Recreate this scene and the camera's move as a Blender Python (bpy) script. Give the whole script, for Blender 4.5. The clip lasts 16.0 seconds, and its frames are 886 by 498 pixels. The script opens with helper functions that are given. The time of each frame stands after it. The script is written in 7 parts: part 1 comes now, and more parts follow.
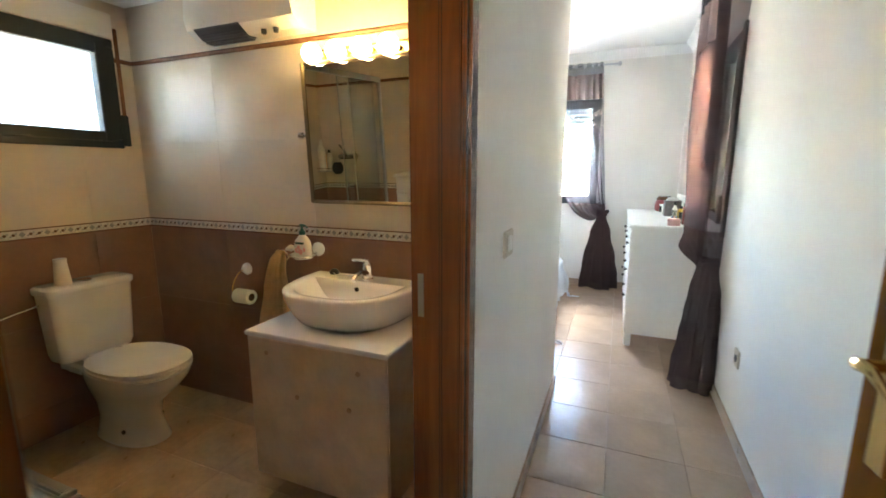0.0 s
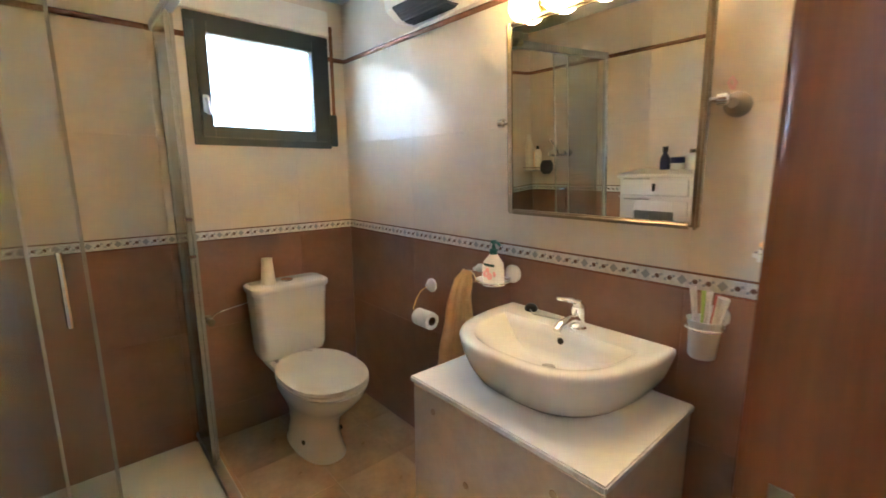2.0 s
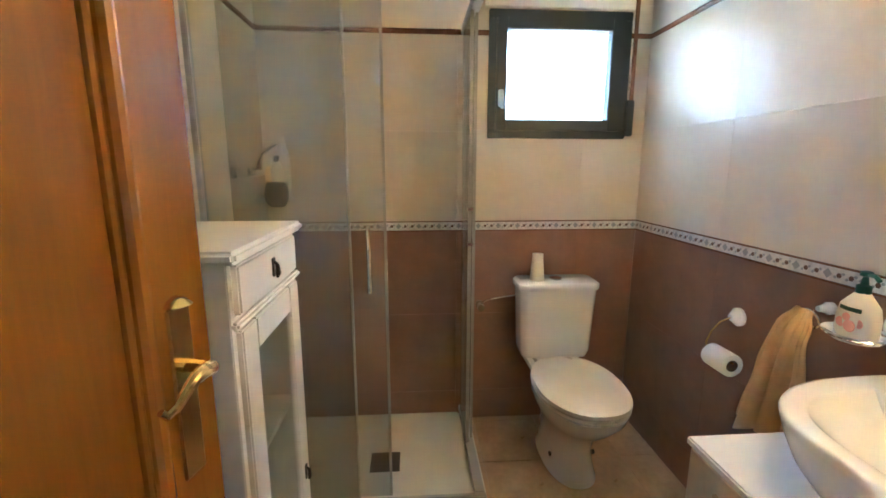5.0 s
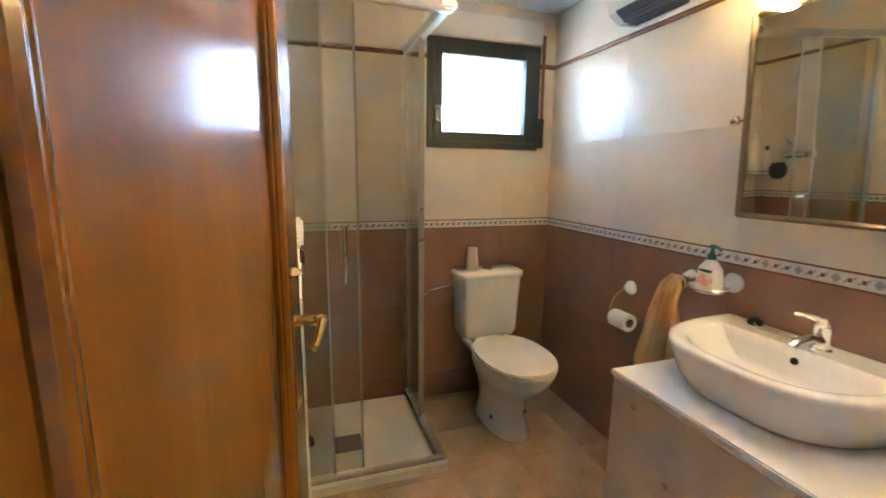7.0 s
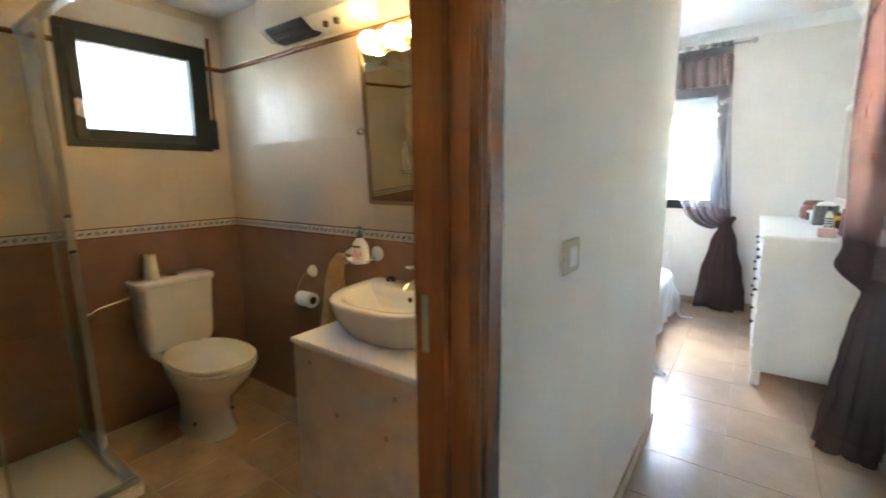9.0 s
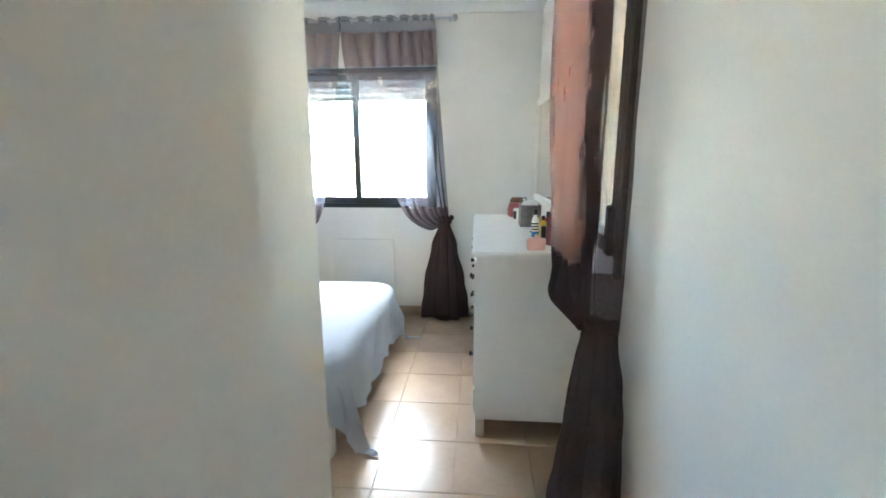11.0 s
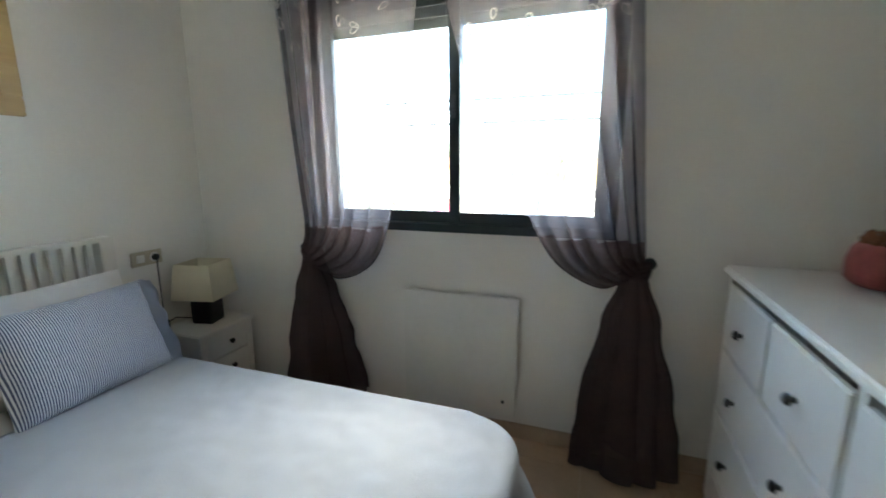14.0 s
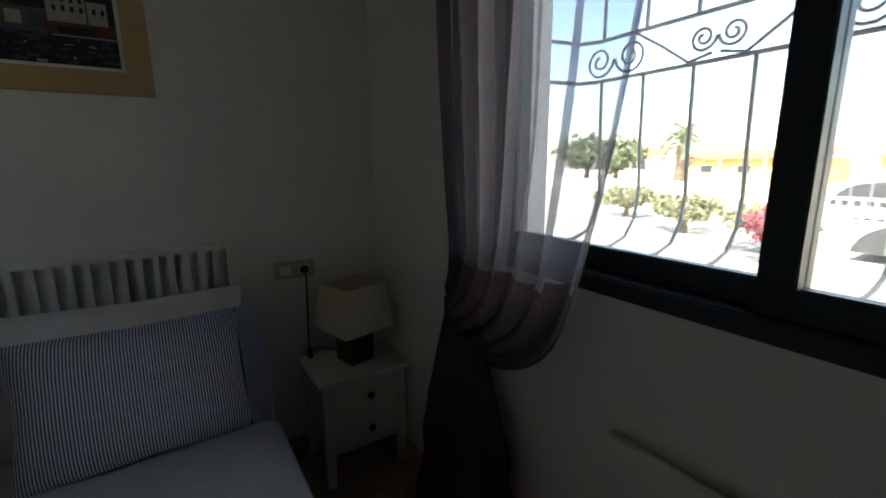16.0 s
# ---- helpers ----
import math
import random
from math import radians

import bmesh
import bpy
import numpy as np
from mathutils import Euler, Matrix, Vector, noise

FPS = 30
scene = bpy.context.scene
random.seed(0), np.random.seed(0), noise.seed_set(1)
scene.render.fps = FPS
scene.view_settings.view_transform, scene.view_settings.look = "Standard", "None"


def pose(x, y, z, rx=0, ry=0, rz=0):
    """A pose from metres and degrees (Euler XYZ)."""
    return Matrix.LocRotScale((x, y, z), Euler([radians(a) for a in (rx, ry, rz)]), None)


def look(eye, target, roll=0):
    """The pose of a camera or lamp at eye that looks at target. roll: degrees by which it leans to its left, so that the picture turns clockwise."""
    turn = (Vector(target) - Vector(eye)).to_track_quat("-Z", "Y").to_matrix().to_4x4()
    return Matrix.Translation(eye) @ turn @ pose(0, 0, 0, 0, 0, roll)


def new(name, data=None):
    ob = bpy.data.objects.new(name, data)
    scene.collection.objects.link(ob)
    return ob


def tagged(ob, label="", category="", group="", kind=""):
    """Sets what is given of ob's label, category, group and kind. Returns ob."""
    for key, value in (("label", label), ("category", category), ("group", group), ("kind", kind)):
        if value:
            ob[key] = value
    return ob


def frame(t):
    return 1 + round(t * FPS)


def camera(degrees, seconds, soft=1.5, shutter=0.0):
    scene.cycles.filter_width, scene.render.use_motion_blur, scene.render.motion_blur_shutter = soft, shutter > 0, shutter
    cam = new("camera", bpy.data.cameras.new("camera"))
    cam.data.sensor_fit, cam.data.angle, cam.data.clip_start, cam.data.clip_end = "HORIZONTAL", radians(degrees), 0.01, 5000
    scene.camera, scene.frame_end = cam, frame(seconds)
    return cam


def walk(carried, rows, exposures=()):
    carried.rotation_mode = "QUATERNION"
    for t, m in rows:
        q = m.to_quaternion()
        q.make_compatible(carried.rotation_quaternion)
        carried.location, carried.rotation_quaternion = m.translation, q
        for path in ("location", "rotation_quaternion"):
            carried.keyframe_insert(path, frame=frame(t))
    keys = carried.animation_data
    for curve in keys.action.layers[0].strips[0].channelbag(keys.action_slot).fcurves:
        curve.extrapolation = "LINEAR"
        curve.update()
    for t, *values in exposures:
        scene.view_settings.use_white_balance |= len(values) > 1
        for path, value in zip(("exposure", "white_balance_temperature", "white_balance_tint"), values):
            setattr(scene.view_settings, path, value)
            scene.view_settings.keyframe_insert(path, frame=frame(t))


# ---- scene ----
cam = camera(91.7, 16.0, soft=1.7, shutter=0.35)
PATH = [
    (0, (-0.38, 0.655, 1.356), (-1.12, 2.479, 1.003), 0.0),
    (0.5, (-0.474, 0.857, 1.366), (-1.358, 2.616, 1.015), -0.2),
    (1, (-0.588, 0.993, 1.37), (-1.76, 2.574, 1.015), -0.5),
    (1.5, (-0.671, 1.064, 1.368), (-2.027, 2.491, 1.012), -0.4),
    (2, (-0.734, 1.144, 1.358), (-2.217, 2.438, 1.004), -0.3),
    (2.5, (-0.801, 1.199, 1.359), (-2.452, 2.269, 1.0), -0.1),
    (3, (-0.858, 1.236, 1.354), (-2.671, 1.993, 0.981), 0.0),
    (3.5, (-0.887, 1.252, 1.341), (-2.799, 1.703, 0.964), 0.0),
    (4, (-0.891, 1.267, 1.354), (-2.844, 1.474, 0.975), -0.2),
    (4.2, (-0.894, 1.272, 1.348), (-2.854, 1.41, 0.974), -0.1),
    (6.3, (-0.794, 1.118, 1.342), (-2.757, 1.309, 1.009), 0.9),
    (6.5, (-0.741, 1.073, 1.344), (-2.687, 1.389, 1.005), 0.9),
    (7, (-0.679, 0.964, 1.337), (-2.553, 1.575, 0.998), 0.6),
    (7.5, (-0.599, 0.912, 1.337), (-2.327, 1.86, 0.999), 0.0),
    (8, (-0.477, 0.849, 1.346), (-2.006, 2.093, 1.007), -0.3),
    (8.5, (-0.394, 0.845, 1.346), (-1.743, 2.283, 1.012), -0.1),
    (9, (-0.348, 0.961, 1.326), (-1.501, 2.562, 0.995), -0.5),
    (9.5, (-0.347, 1.193, 1.343), (-1.158, 2.988, 0.996), -0.9),
    (10, (-0.313, 1.485, 1.367), (-0.766, 3.399, 1.004), -1.1),
    (12.3, (-0.259, 3.116, 1.341), (-0.326, 5.077, 0.952), 0.1),
    (12.5, (-0.273, 3.222, 1.35), (-0.33, 5.182, 0.959), 0.1),
    (13, (-0.341, 3.539, 1.307), (-0.571, 5.492, 0.943), -0.2),
    (13.5, (-0.536, 3.819, 1.302), (-0.934, 5.742, 0.923), -0.4),
    (14, (-0.705, 4.12, 1.291), (-1.364, 5.97, 0.911), -0.3),
    (14.5, (-0.9, 4.392, 1.286), (-1.806, 6.13, 0.887), -0.2),
    (15, (-0.976, 4.653, 1.287), (-2.112, 6.251, 0.892), -0.6),
    (15.5, (-1.001, 4.933, 1.285), (-2.436, 6.27, 0.895), -0.2),
    (16, (-1.053, 5.233, 1.269), (-2.713, 6.276, 0.873), -0.5),
]
EXPOSURES = [
    (0.0, 8.15, 6500, 8), (0.5, 8.05, 6800, 7), (1.0, 8.05, 6900, 6), (1.5, 8.45, 6200, 8), (2.0, 8.8, 5500, 9), (2.5, 8.95, 5200, 10), (3.0, 8.95, 5200, 10), (4.0, 9.0, 5250, 10),
    (6.5, 8.95, 5350, 10), (7.0, 8.9, 5550, 10), (7.5, 8.7, 5700, 10), (8.0, 8.45, 6050, 8), (8.5, 8.15, 6500, 8), (9.0, 8.15, 6400, 7), (9.5, 7.85, 6200, 6), (10.0, 7.75, 6100, 4),
    (12.5, 6.65, 6800, 5), (13.0, 6.35, 6600, 6), (13.5, 6.3, 6700, 6), (14.0, 5.95, 6900, 5), (14.5, 5.45, 7000, 7), (15.0, 4.5, 7100, 9), (15.5, 3.5, 7100, 9), (16.0, 3.3, 7100, 9),
]
walk(cam, [(t, look(eye, target, roll)) for t, eye, target, roll in PATH], EXPOSURES)

# ---- world, sun, exposure ----
world = bpy.data.worlds.new("sky")
scene.world = world
world.use_nodes = True
wn = world.node_tree
sky = wn.nodes.new("ShaderNodeTexSky")
sky.sky_type, sky.sun_disc = "NISHITA", False
sky.sun_elevation, sky.sun_rotation = radians(52), radians(160)
wn.links.new(sky.outputs[0], wn.nodes["Background"].inputs[0])
wn.nodes["Background"].inputs[1].default_value = 0.08
sun = new("sun", bpy.data.lights.new("sun", "SUN"))
sun.data.energy, sun.data.angle, sun.data.color = 2.6, radians(0.5), (1.0, 0.95, 0.87)
sun.matrix_world = look((0, 0, 20), (-0.34 * 0.62 * 20, 0.94 * 0.62 * 20, 20 - 0.79 * 20))

# Added area lamp outdoors, out of view, that boosts the sky's light indoors.
sky_fill = new("added_sky_fill", bpy.data.lights.new("added_sky_fill", "AREA"))
sky_fill.data.shape, sky_fill.data.size, sky_fill.data.size_y = "RECTANGLE", 3.6, 1.8
sky_fill.data.energy, sky_fill.data.color = 20.0, (1.0, 0.98, 0.94)
sky_fill.matrix_world = look((-1.33, 9.6, 5.0), (-1.40, 5.4, 0.8))


# ---- small helpers ----
ROOT = {}


def thing(name, label, category, at=(0, 0, 0), group="", kind="", m=None):
    """An Empty at the base of a thing; its parts are given in world metres, or in m's own when m is given."""
    ob = new(name)
    ob.empty_display_size = 0.05
    ob.matrix_basis = m if m else Matrix.Translation(at)
    ROOT[ob] = Matrix.Identity(4) if m else Matrix.Translation(at)
    return tagged(ob, label, category, group, kind)


def finish(bm, name, mats, smooth=30):
    bmesh.ops.recalc_face_normals(bm, faces=bm.faces)
    me = bpy.data.meshes.new(name)
    for f in bm.faces:
        f.smooth = smooth > 0
    if smooth:
        lim = radians(smooth)
        for e in bm.edges:
            e.smooth = len(e.link_faces) == 2 and e.calc_face_angle(0) < lim
    bm.to_mesh(me)
    bm.free()
    for m in mats if isinstance(mats, (list, tuple)) else [mats]:
        me.materials.append(m)
    return me


def part(name, bm, mats, parent, label="", smooth=30, kind=""):
    root = parent
    while root.parent:
        root = root.parent
    bm.transform(ROOT[root].inverted())
    ob = new(name, finish(bm, name, mats, smooth))
    ob.parent = parent
    return tagged(ob, label, kind=kind)


def solo(name, bm, mats, label, category, at=(0, 0, 0), group="", kind="", smooth=30):
    """A thing of one mesh, given in world metres, with its origin at its base."""
    bm.transform(Matrix.Translation(at).inverted())
    ob = new(name, finish(bm, name, mats, smooth))
    ob.location = at
    ROOT[ob] = Matrix.Translation(at)
    return tagged(ob, label, category, group, kind)


def box(x0, x1, y0, y1, z0, z1, bevel=0.0, bm=None, seg=2):
    own = bmesh.new()
    vs = bmesh.ops.create_cube(own, size=1)["verts"]
    for v in vs:
        v.co = ((x0 + x1) / 2 + v.co.x * (x1 - x0), (y0 + y1) / 2 + v.co.y * (y1 - y0), (z0 + z1) / 2 + v.co.z * (z1 - z0))
    if bevel:
        bmesh.ops.bevel(own, geom=own.edges[:], offset=bevel, segments=seg, affect="EDGES", clamp_overlap=True)
    return join(bm, own)


def join(bm, own, mat=None):
    if mat is not None:
        for f in own.faces:
            f.material_index = mat
    if bm is None:
        return own
    me = bpy.data.meshes.new("tmp")
    own.to_mesh(me)
    own.free()
    bm.from_mesh(me)
    bpy.data.meshes.remove(me)
    return bm


def lathe(profile, at=(0, 0, 0), n=24, axis="z", bm=None, cap=True):
    """Turns (radius, height) pairs about an axis through at."""
    own = bmesh.new()
    rings = []
    for r, h in profile:
        rings.append([own.verts.new((r * math.cos(2 * math.pi * k / n), r * math.sin(2 * math.pi * k / n), h)) for k in range(n)])
    for a, b in zip(rings, rings[1:]):
        for k in range(n):
            own.faces.new((a[k], a[(k + 1) % n], b[(k + 1) % n], b[k]))
    if cap:
        own.faces.new(rings[0][::-1])
        own.faces.new(rings[-1])
    bmesh.ops.remove_doubles(own, verts=own.verts[:], dist=1e-5)
    turn = {"z": Matrix.Identity(4), "y": pose(0, 0, 0, -90), "x": pose(0, 0, 0, 0, 90)}[axis]
    own.transform(Matrix.Translation(at) @ turn)
    return join(bm, own)


def tube(pts, r, n=8, bm=None, closed=False):
    """A round bar along points; r may be one radius or one for each point."""
    own = bmesh.new()
    pts = [Vector(p) for p in pts]
    rs = r if isinstance(r, (list, tuple)) else [r] * len(pts)
    rings, up = [], None
    for i, p in enumerate(pts):
        a = pts[i - 1] if i or closed else p
        b = pts[(i + 1) % len(pts)] if i + 1 < len(pts) or closed else p
        d = (b - a).normalized()
        if up is None:
            up = d.orthogonal().normalized()
        side = d.cross(up)
        if side.length < 1e-6:
            side = d.orthogonal()
        side.normalize()
        up = side.cross(d).normalized()
        rings.append([own.verts.new(p + rs[i] * (math.cos(2 * math.pi * k / n) * side + math.sin(2 * math.pi * k / n) * up)) for k in range(n)])
    for a, b in zip(rings, rings[1:] + (rings[:1] if closed else [])):
        for k in range(n):
            own.faces.new((a[k], a[(k + 1) % n], b[(k + 1) % n], b[k]))
    if not closed:
        own.faces.new(rings[0][::-1])
        own.faces.new(rings[-1])
    return join(bm, own)


def sheet(fn, nu, nv, bm=None):
    """A surface from fn(u, v), u and v from 0 to 1."""
    own = bmesh.new()
    g = [[own.verts.new(fn(i / nu, j / nv)) for j in range(nv + 1)] for i in range(nu + 1)]
    for i in range(nu):
        for j in range(nv):
            own.faces.new((g[i][j], g[i + 1][j], g[i + 1][j + 1], g[i][j + 1]))
    return join(bm, own)


def loft(rings, bm=None, cap=True):
    """Joins rings of equally many points."""
    own = bmesh.new()
    rs = [[own.verts.new(p) for p in ring] for ring in rings]
    n = len(rs[0])
    for a, b in zip(rs, rs[1:]):
        for k in range(n):
            own.faces.new((a[k], a[(k + 1) % n], b[(k + 1) % n], b[k]))
    if cap:
        own.faces.new(rs[0][::-1])
        own.faces.new(rs[-1])
    return join(bm, own)


def mix(a, b, t):
    return a + (b - a) * t


def bend(t, pts):
    """Straight pieces through (t, value) pairs, eased."""
    for (t0, v0), (t1, v1) in zip(pts, pts[1:]):
        if t <= t1:
            s = (t - t0) / (t1 - t0)
            return mix(v0, v1, s * s * (3 - 2 * s))
    return pts[-1][1]


# ---- materials ----
def material(name):
    m = bpy.data.materials.new(name)
    m.use_nodes = True
    return m, m.node_tree, m.node_tree.nodes["Principled BSDF"]


def node(t, kind, **inputs):
    n = t.nodes.new(kind)
    for k, v in inputs.items():
        n.inputs[k].default_value = v
    return n


def surface(name, colour, rough=0.5, metal=0.0, vary=0.12, scale=6.0, grain=60.0, bump=0.1, stretch=(1, 1, 1), dark=None, per_piece=0.0, coat=0.0, rough_vary=0.08, sheen=0.0):
    """Principled with blotches at one scale, grain at another, relief and, if wanted, a change from piece to piece."""
    m, t, p = material(name)
    co = t.nodes.new("ShaderNodeTexCoord")
    mp = node(t, "ShaderNodeMapping", Scale=stretch)
    t.links.new(co.outputs["Object"], mp.inputs[0])
    big = node(t, "ShaderNodeTexNoise", Scale=scale, Detail=4.0)
    fine = node(t, "ShaderNodeTexNoise", Scale=grain, Detail=3.0)
    for n in (big, fine):
        t.links.new(mp.outputs[0], n.inputs["Vector"])
    add = t.nodes.new("ShaderNodeMath")
    add.operation = "MULTIPLY_ADD"
    add.inputs[1].default_value = 0.35
    t.links.new(fine.outputs[0], add.inputs[0])
    t.links.new(big.outputs[0], add.inputs[2])
    ramp = node(t, "ShaderNodeValToRGB")
    c = Vector(colour)
    d = Vector(dark) if dark else c * (1 - 2.2 * vary)
    ramp.color_ramp.elements[0].position, ramp.color_ramp.elements[1].position = 0.45, 0.9
    ramp.color_ramp.elements[0].color = (*d, 1)
    ramp.color_ramp.elements[1].color = (*(c * (1 + 0.6 * vary)), 1)
    t.links.new(add.outputs[0], ramp.inputs[0])
    out = ramp.outputs[0]
    if per_piece:
        info = t.nodes.new("ShaderNodeObjectInfo")
        rng = node(t, "ShaderNodeMapRange")
        rng.inputs["To Min"].default_value, rng.inputs["To Max"].default_value = 1 - per_piece, 1 + per_piece
        t.links.new(info.outputs["Random"], rng.inputs["Value"])
        hsv = node(t, "ShaderNodeHueSaturation")
        t.links.new(rng.outputs[0], hsv.inputs["Value"])
        t.links.new(out, hsv.inputs["Color"])
        out = hsv.outputs[0]
    t.links.new(out, p.inputs["Base Color"])
    rr = node(t, "ShaderNodeMapRange")
    rr.inputs["To Min"].default_value, rr.inputs["To Max"].default_value = max(0.02, rough - rough_vary), min(1, rough + rough_vary)
    t.links.new(big.outputs[0], rr.inputs["Value"])
    t.links.new(rr.outputs[0], p.inputs["Roughness"])
    p.inputs["Metallic"].default_value = metal
    p.inputs["Coat Weight"].default_value = coat
    p.inputs["Coat Roughness"].default_value = 0.16
    p.inputs["Sheen Weight"].default_value = sheen
    if bump:
        b = node(t, "ShaderNodeBump", Strength=bump, Distance=0.004)
        t.links.new(fine.outputs[0], b.inputs["Height"])
        t.links.new(b.outputs[0], p.inputs["Normal"])
    return m


def wood(name, light, deep, rough=0.25, along="z", coat=0.5, rings=7.0, knots=True):
    m, t, p = material(name)
    co = t.nodes.new("ShaderNodeTexCoord")
    s = {"x": (0.35, 5, 5), "y": (5, 0.35, 5), "z": (5, 5, 0.35)}[along]
    mp = node(t, "ShaderNodeMapping", Scale=s)
    t.links.new(co.outputs["Object"], mp.inputs[0])
    n1 = node(t, "ShaderNodeTexNoise", Scale=2.2, Detail=5.0, Distortion=0.6)
    n2 = node(t, "ShaderNodeTexNoise", Scale=rings * 4, Detail=3.0)
    for n in (n1, n2):
        t.links.new(mp.outputs[0], n.inputs["Vector"])
    a = t.nodes.new("ShaderNodeMath")
    a.operation = "MULTIPLY_ADD"
    a.inputs[1].default_value = 0.28
    t.links.new(n2.outputs[0], a.inputs[0])
    t.links.new(n1.outputs[0], a.inputs[2])
    ramp = node(t, "ShaderNodeValToRGB")
    ramp.color_ramp.elements[0].position, ramp.color_ramp.elements[1].position = 0.42, 0.86
    ramp.color_ramp.elements[0].color, ramp.color_ramp.elements[1].color = (*deep, 1), (*light, 1)
    t.links.new(a.outputs[0], ramp.inputs[0])
    out = ramp.outputs[0]
    if knots:
        vo = node(t, "ShaderNodeTexVoronoi", Scale=2.0)
        mp2 = node(t, "ShaderNodeMapping", Scale={"x": (0.8, 2.2, 2.2), "y": (2.2, 0.8, 2.2), "z": (2.2, 2.2, 0.8)}[along])
        t.links.new(co.outputs["Object"], mp2.inputs[0])
        t.links.new(mp2.outputs[0], vo.inputs["Vector"])
        kr = node(t, "ShaderNodeMapRange")
        kr.inputs["From Min"].default_value, kr.inputs["From Max"].default_value = 0.03, 0.09
        kr.inputs["To Min"].default_value, kr.inputs["To Max"].default_value = 0.35, 1.0
        t.links.new(vo.outputs["Distance"], kr.inputs["Value"])
        hsv = node(t, "ShaderNodeHueSaturation")
        t.links.new(kr.outputs[0], hsv.inputs["Value"])
        t.links.new(out, hsv.inputs["Color"])
        out = hsv.outputs[0]
    t.links.new(out, p.inputs["Base Color"])
    p.inputs["Roughness"].default_value = rough
    p.inputs["Coat Weight"].default_value = coat
    p.inputs["Coat Roughness"].default_value = 0.16
    b = node(t, "ShaderNodeBump", Strength=0.06, Distance=0.003)
    t.links.new(n2.outputs[0], b.inputs["Height"])
    t.links.new(b.outputs[0], p.inputs["Normal"])
    return m


def plain(name, colour, rough=0.4, metal=0.0, coat=0.0):
    m, t, p = material(name)
    p.inputs["Base Color"].default_value = (*colour, 1)
    p.inputs["Metallic"].default_value = metal
    p.inputs["Coat Weight"].default_value = coat
    p.inputs["Coat Roughness"].default_value = 0.14
    n = node(t, "ShaderNodeTexNoise", Scale=25.0, Detail=3.0)
    co = t.nodes.new("ShaderNodeTexCoord")
    t.links.new(co.outputs["Object"], n.inputs["Vector"])
    r = node(t, "ShaderNodeMapRange")
    r.inputs["To Min"].default_value, r.inputs["To Max"].default_value = rough * 0.9, min(1, rough * 1.12)
    t.links.new(n.outputs[0], r.inputs["Value"])
    t.links.new(r.outputs[0], p.inputs["Roughness"])
    return m


def glow(name, colour, strength):
    m, t, p = material(name)
    t.nodes.remove(p)
    e = t.nodes.new("ShaderNodeEmission")
    e.inputs[0].default_value, e.inputs[1].default_value = (*colour, 1), strength
    t.links.new(e.outputs[0], t.nodes["Material Output"].inputs[0])
    return m


def pane(name, tint=(0.95, 0.97, 0.96), haze=0.0):
    """Thin clear glass: straight through, with a gloss that grows at a slant; haze adds a film of dirt or frost."""
    m, t, p = material(name)
    t.nodes.remove(p)
    tr = t.nodes.new("ShaderNodeBsdfTransparent")
    tr.inputs[0].default_value = (*tint, 1)
    gl = t.nodes.new("ShaderNodeBsdfGlossy")
    gl.inputs["Roughness"].default_value = 0.02
    fr = t.nodes.new("ShaderNodeLayerWeight")
    fr.inputs["Blend"].default_value = 0.5
    up = t.nodes.new("ShaderNodeMath")
    up.operation = "POWER"
    up.inputs[1].default_value = 5.0
    ad = t.nodes.new("ShaderNodeMath")
    ad.operation = "MULTIPLY_ADD"
    ad.inputs[1].default_value, ad.inputs[2].default_value = 0.7, 0.025
    t.links.new(fr.outputs["Facing"], up.inputs[0])
    t.links.new(up.outputs[0], ad.inputs[0])
    mx = t.nodes.new("ShaderNodeMixShader")
    t.links.new(ad.outputs[0], mx.inputs[0])
    t.links.new(tr.outputs[0], mx.inputs[1])
    t.links.new(gl.outputs[0], mx.inputs[2])
    out = mx
    if haze:
        tl = t.nodes.new("ShaderNodeBsdfTranslucent")
        df = t.nodes.new("ShaderNodeBsdfDiffuse")
        for n in (tl, df):
            n.inputs[0].default_value = (*[0.85 * c for c in tint], 1)
        m2 = t.nodes.new("ShaderNodeMixShader")
        m2.inputs[0].default_value = 0.5
        t.links.new(tl.outputs[0], m2.inputs[1])
        t.links.new(df.outputs[0], m2.inputs[2])
        m3 = t.nodes.new("ShaderNodeMixShader")
        m3.inputs[0].default_value = haze
        t.links.new(mx.outputs[0], m3.inputs[1])
        t.links.new(m2.outputs[0], m3.inputs[2])
        out = m3
    t.links.new(out.outputs[0], t.nodes["Material Output"].inputs[0])
    return m


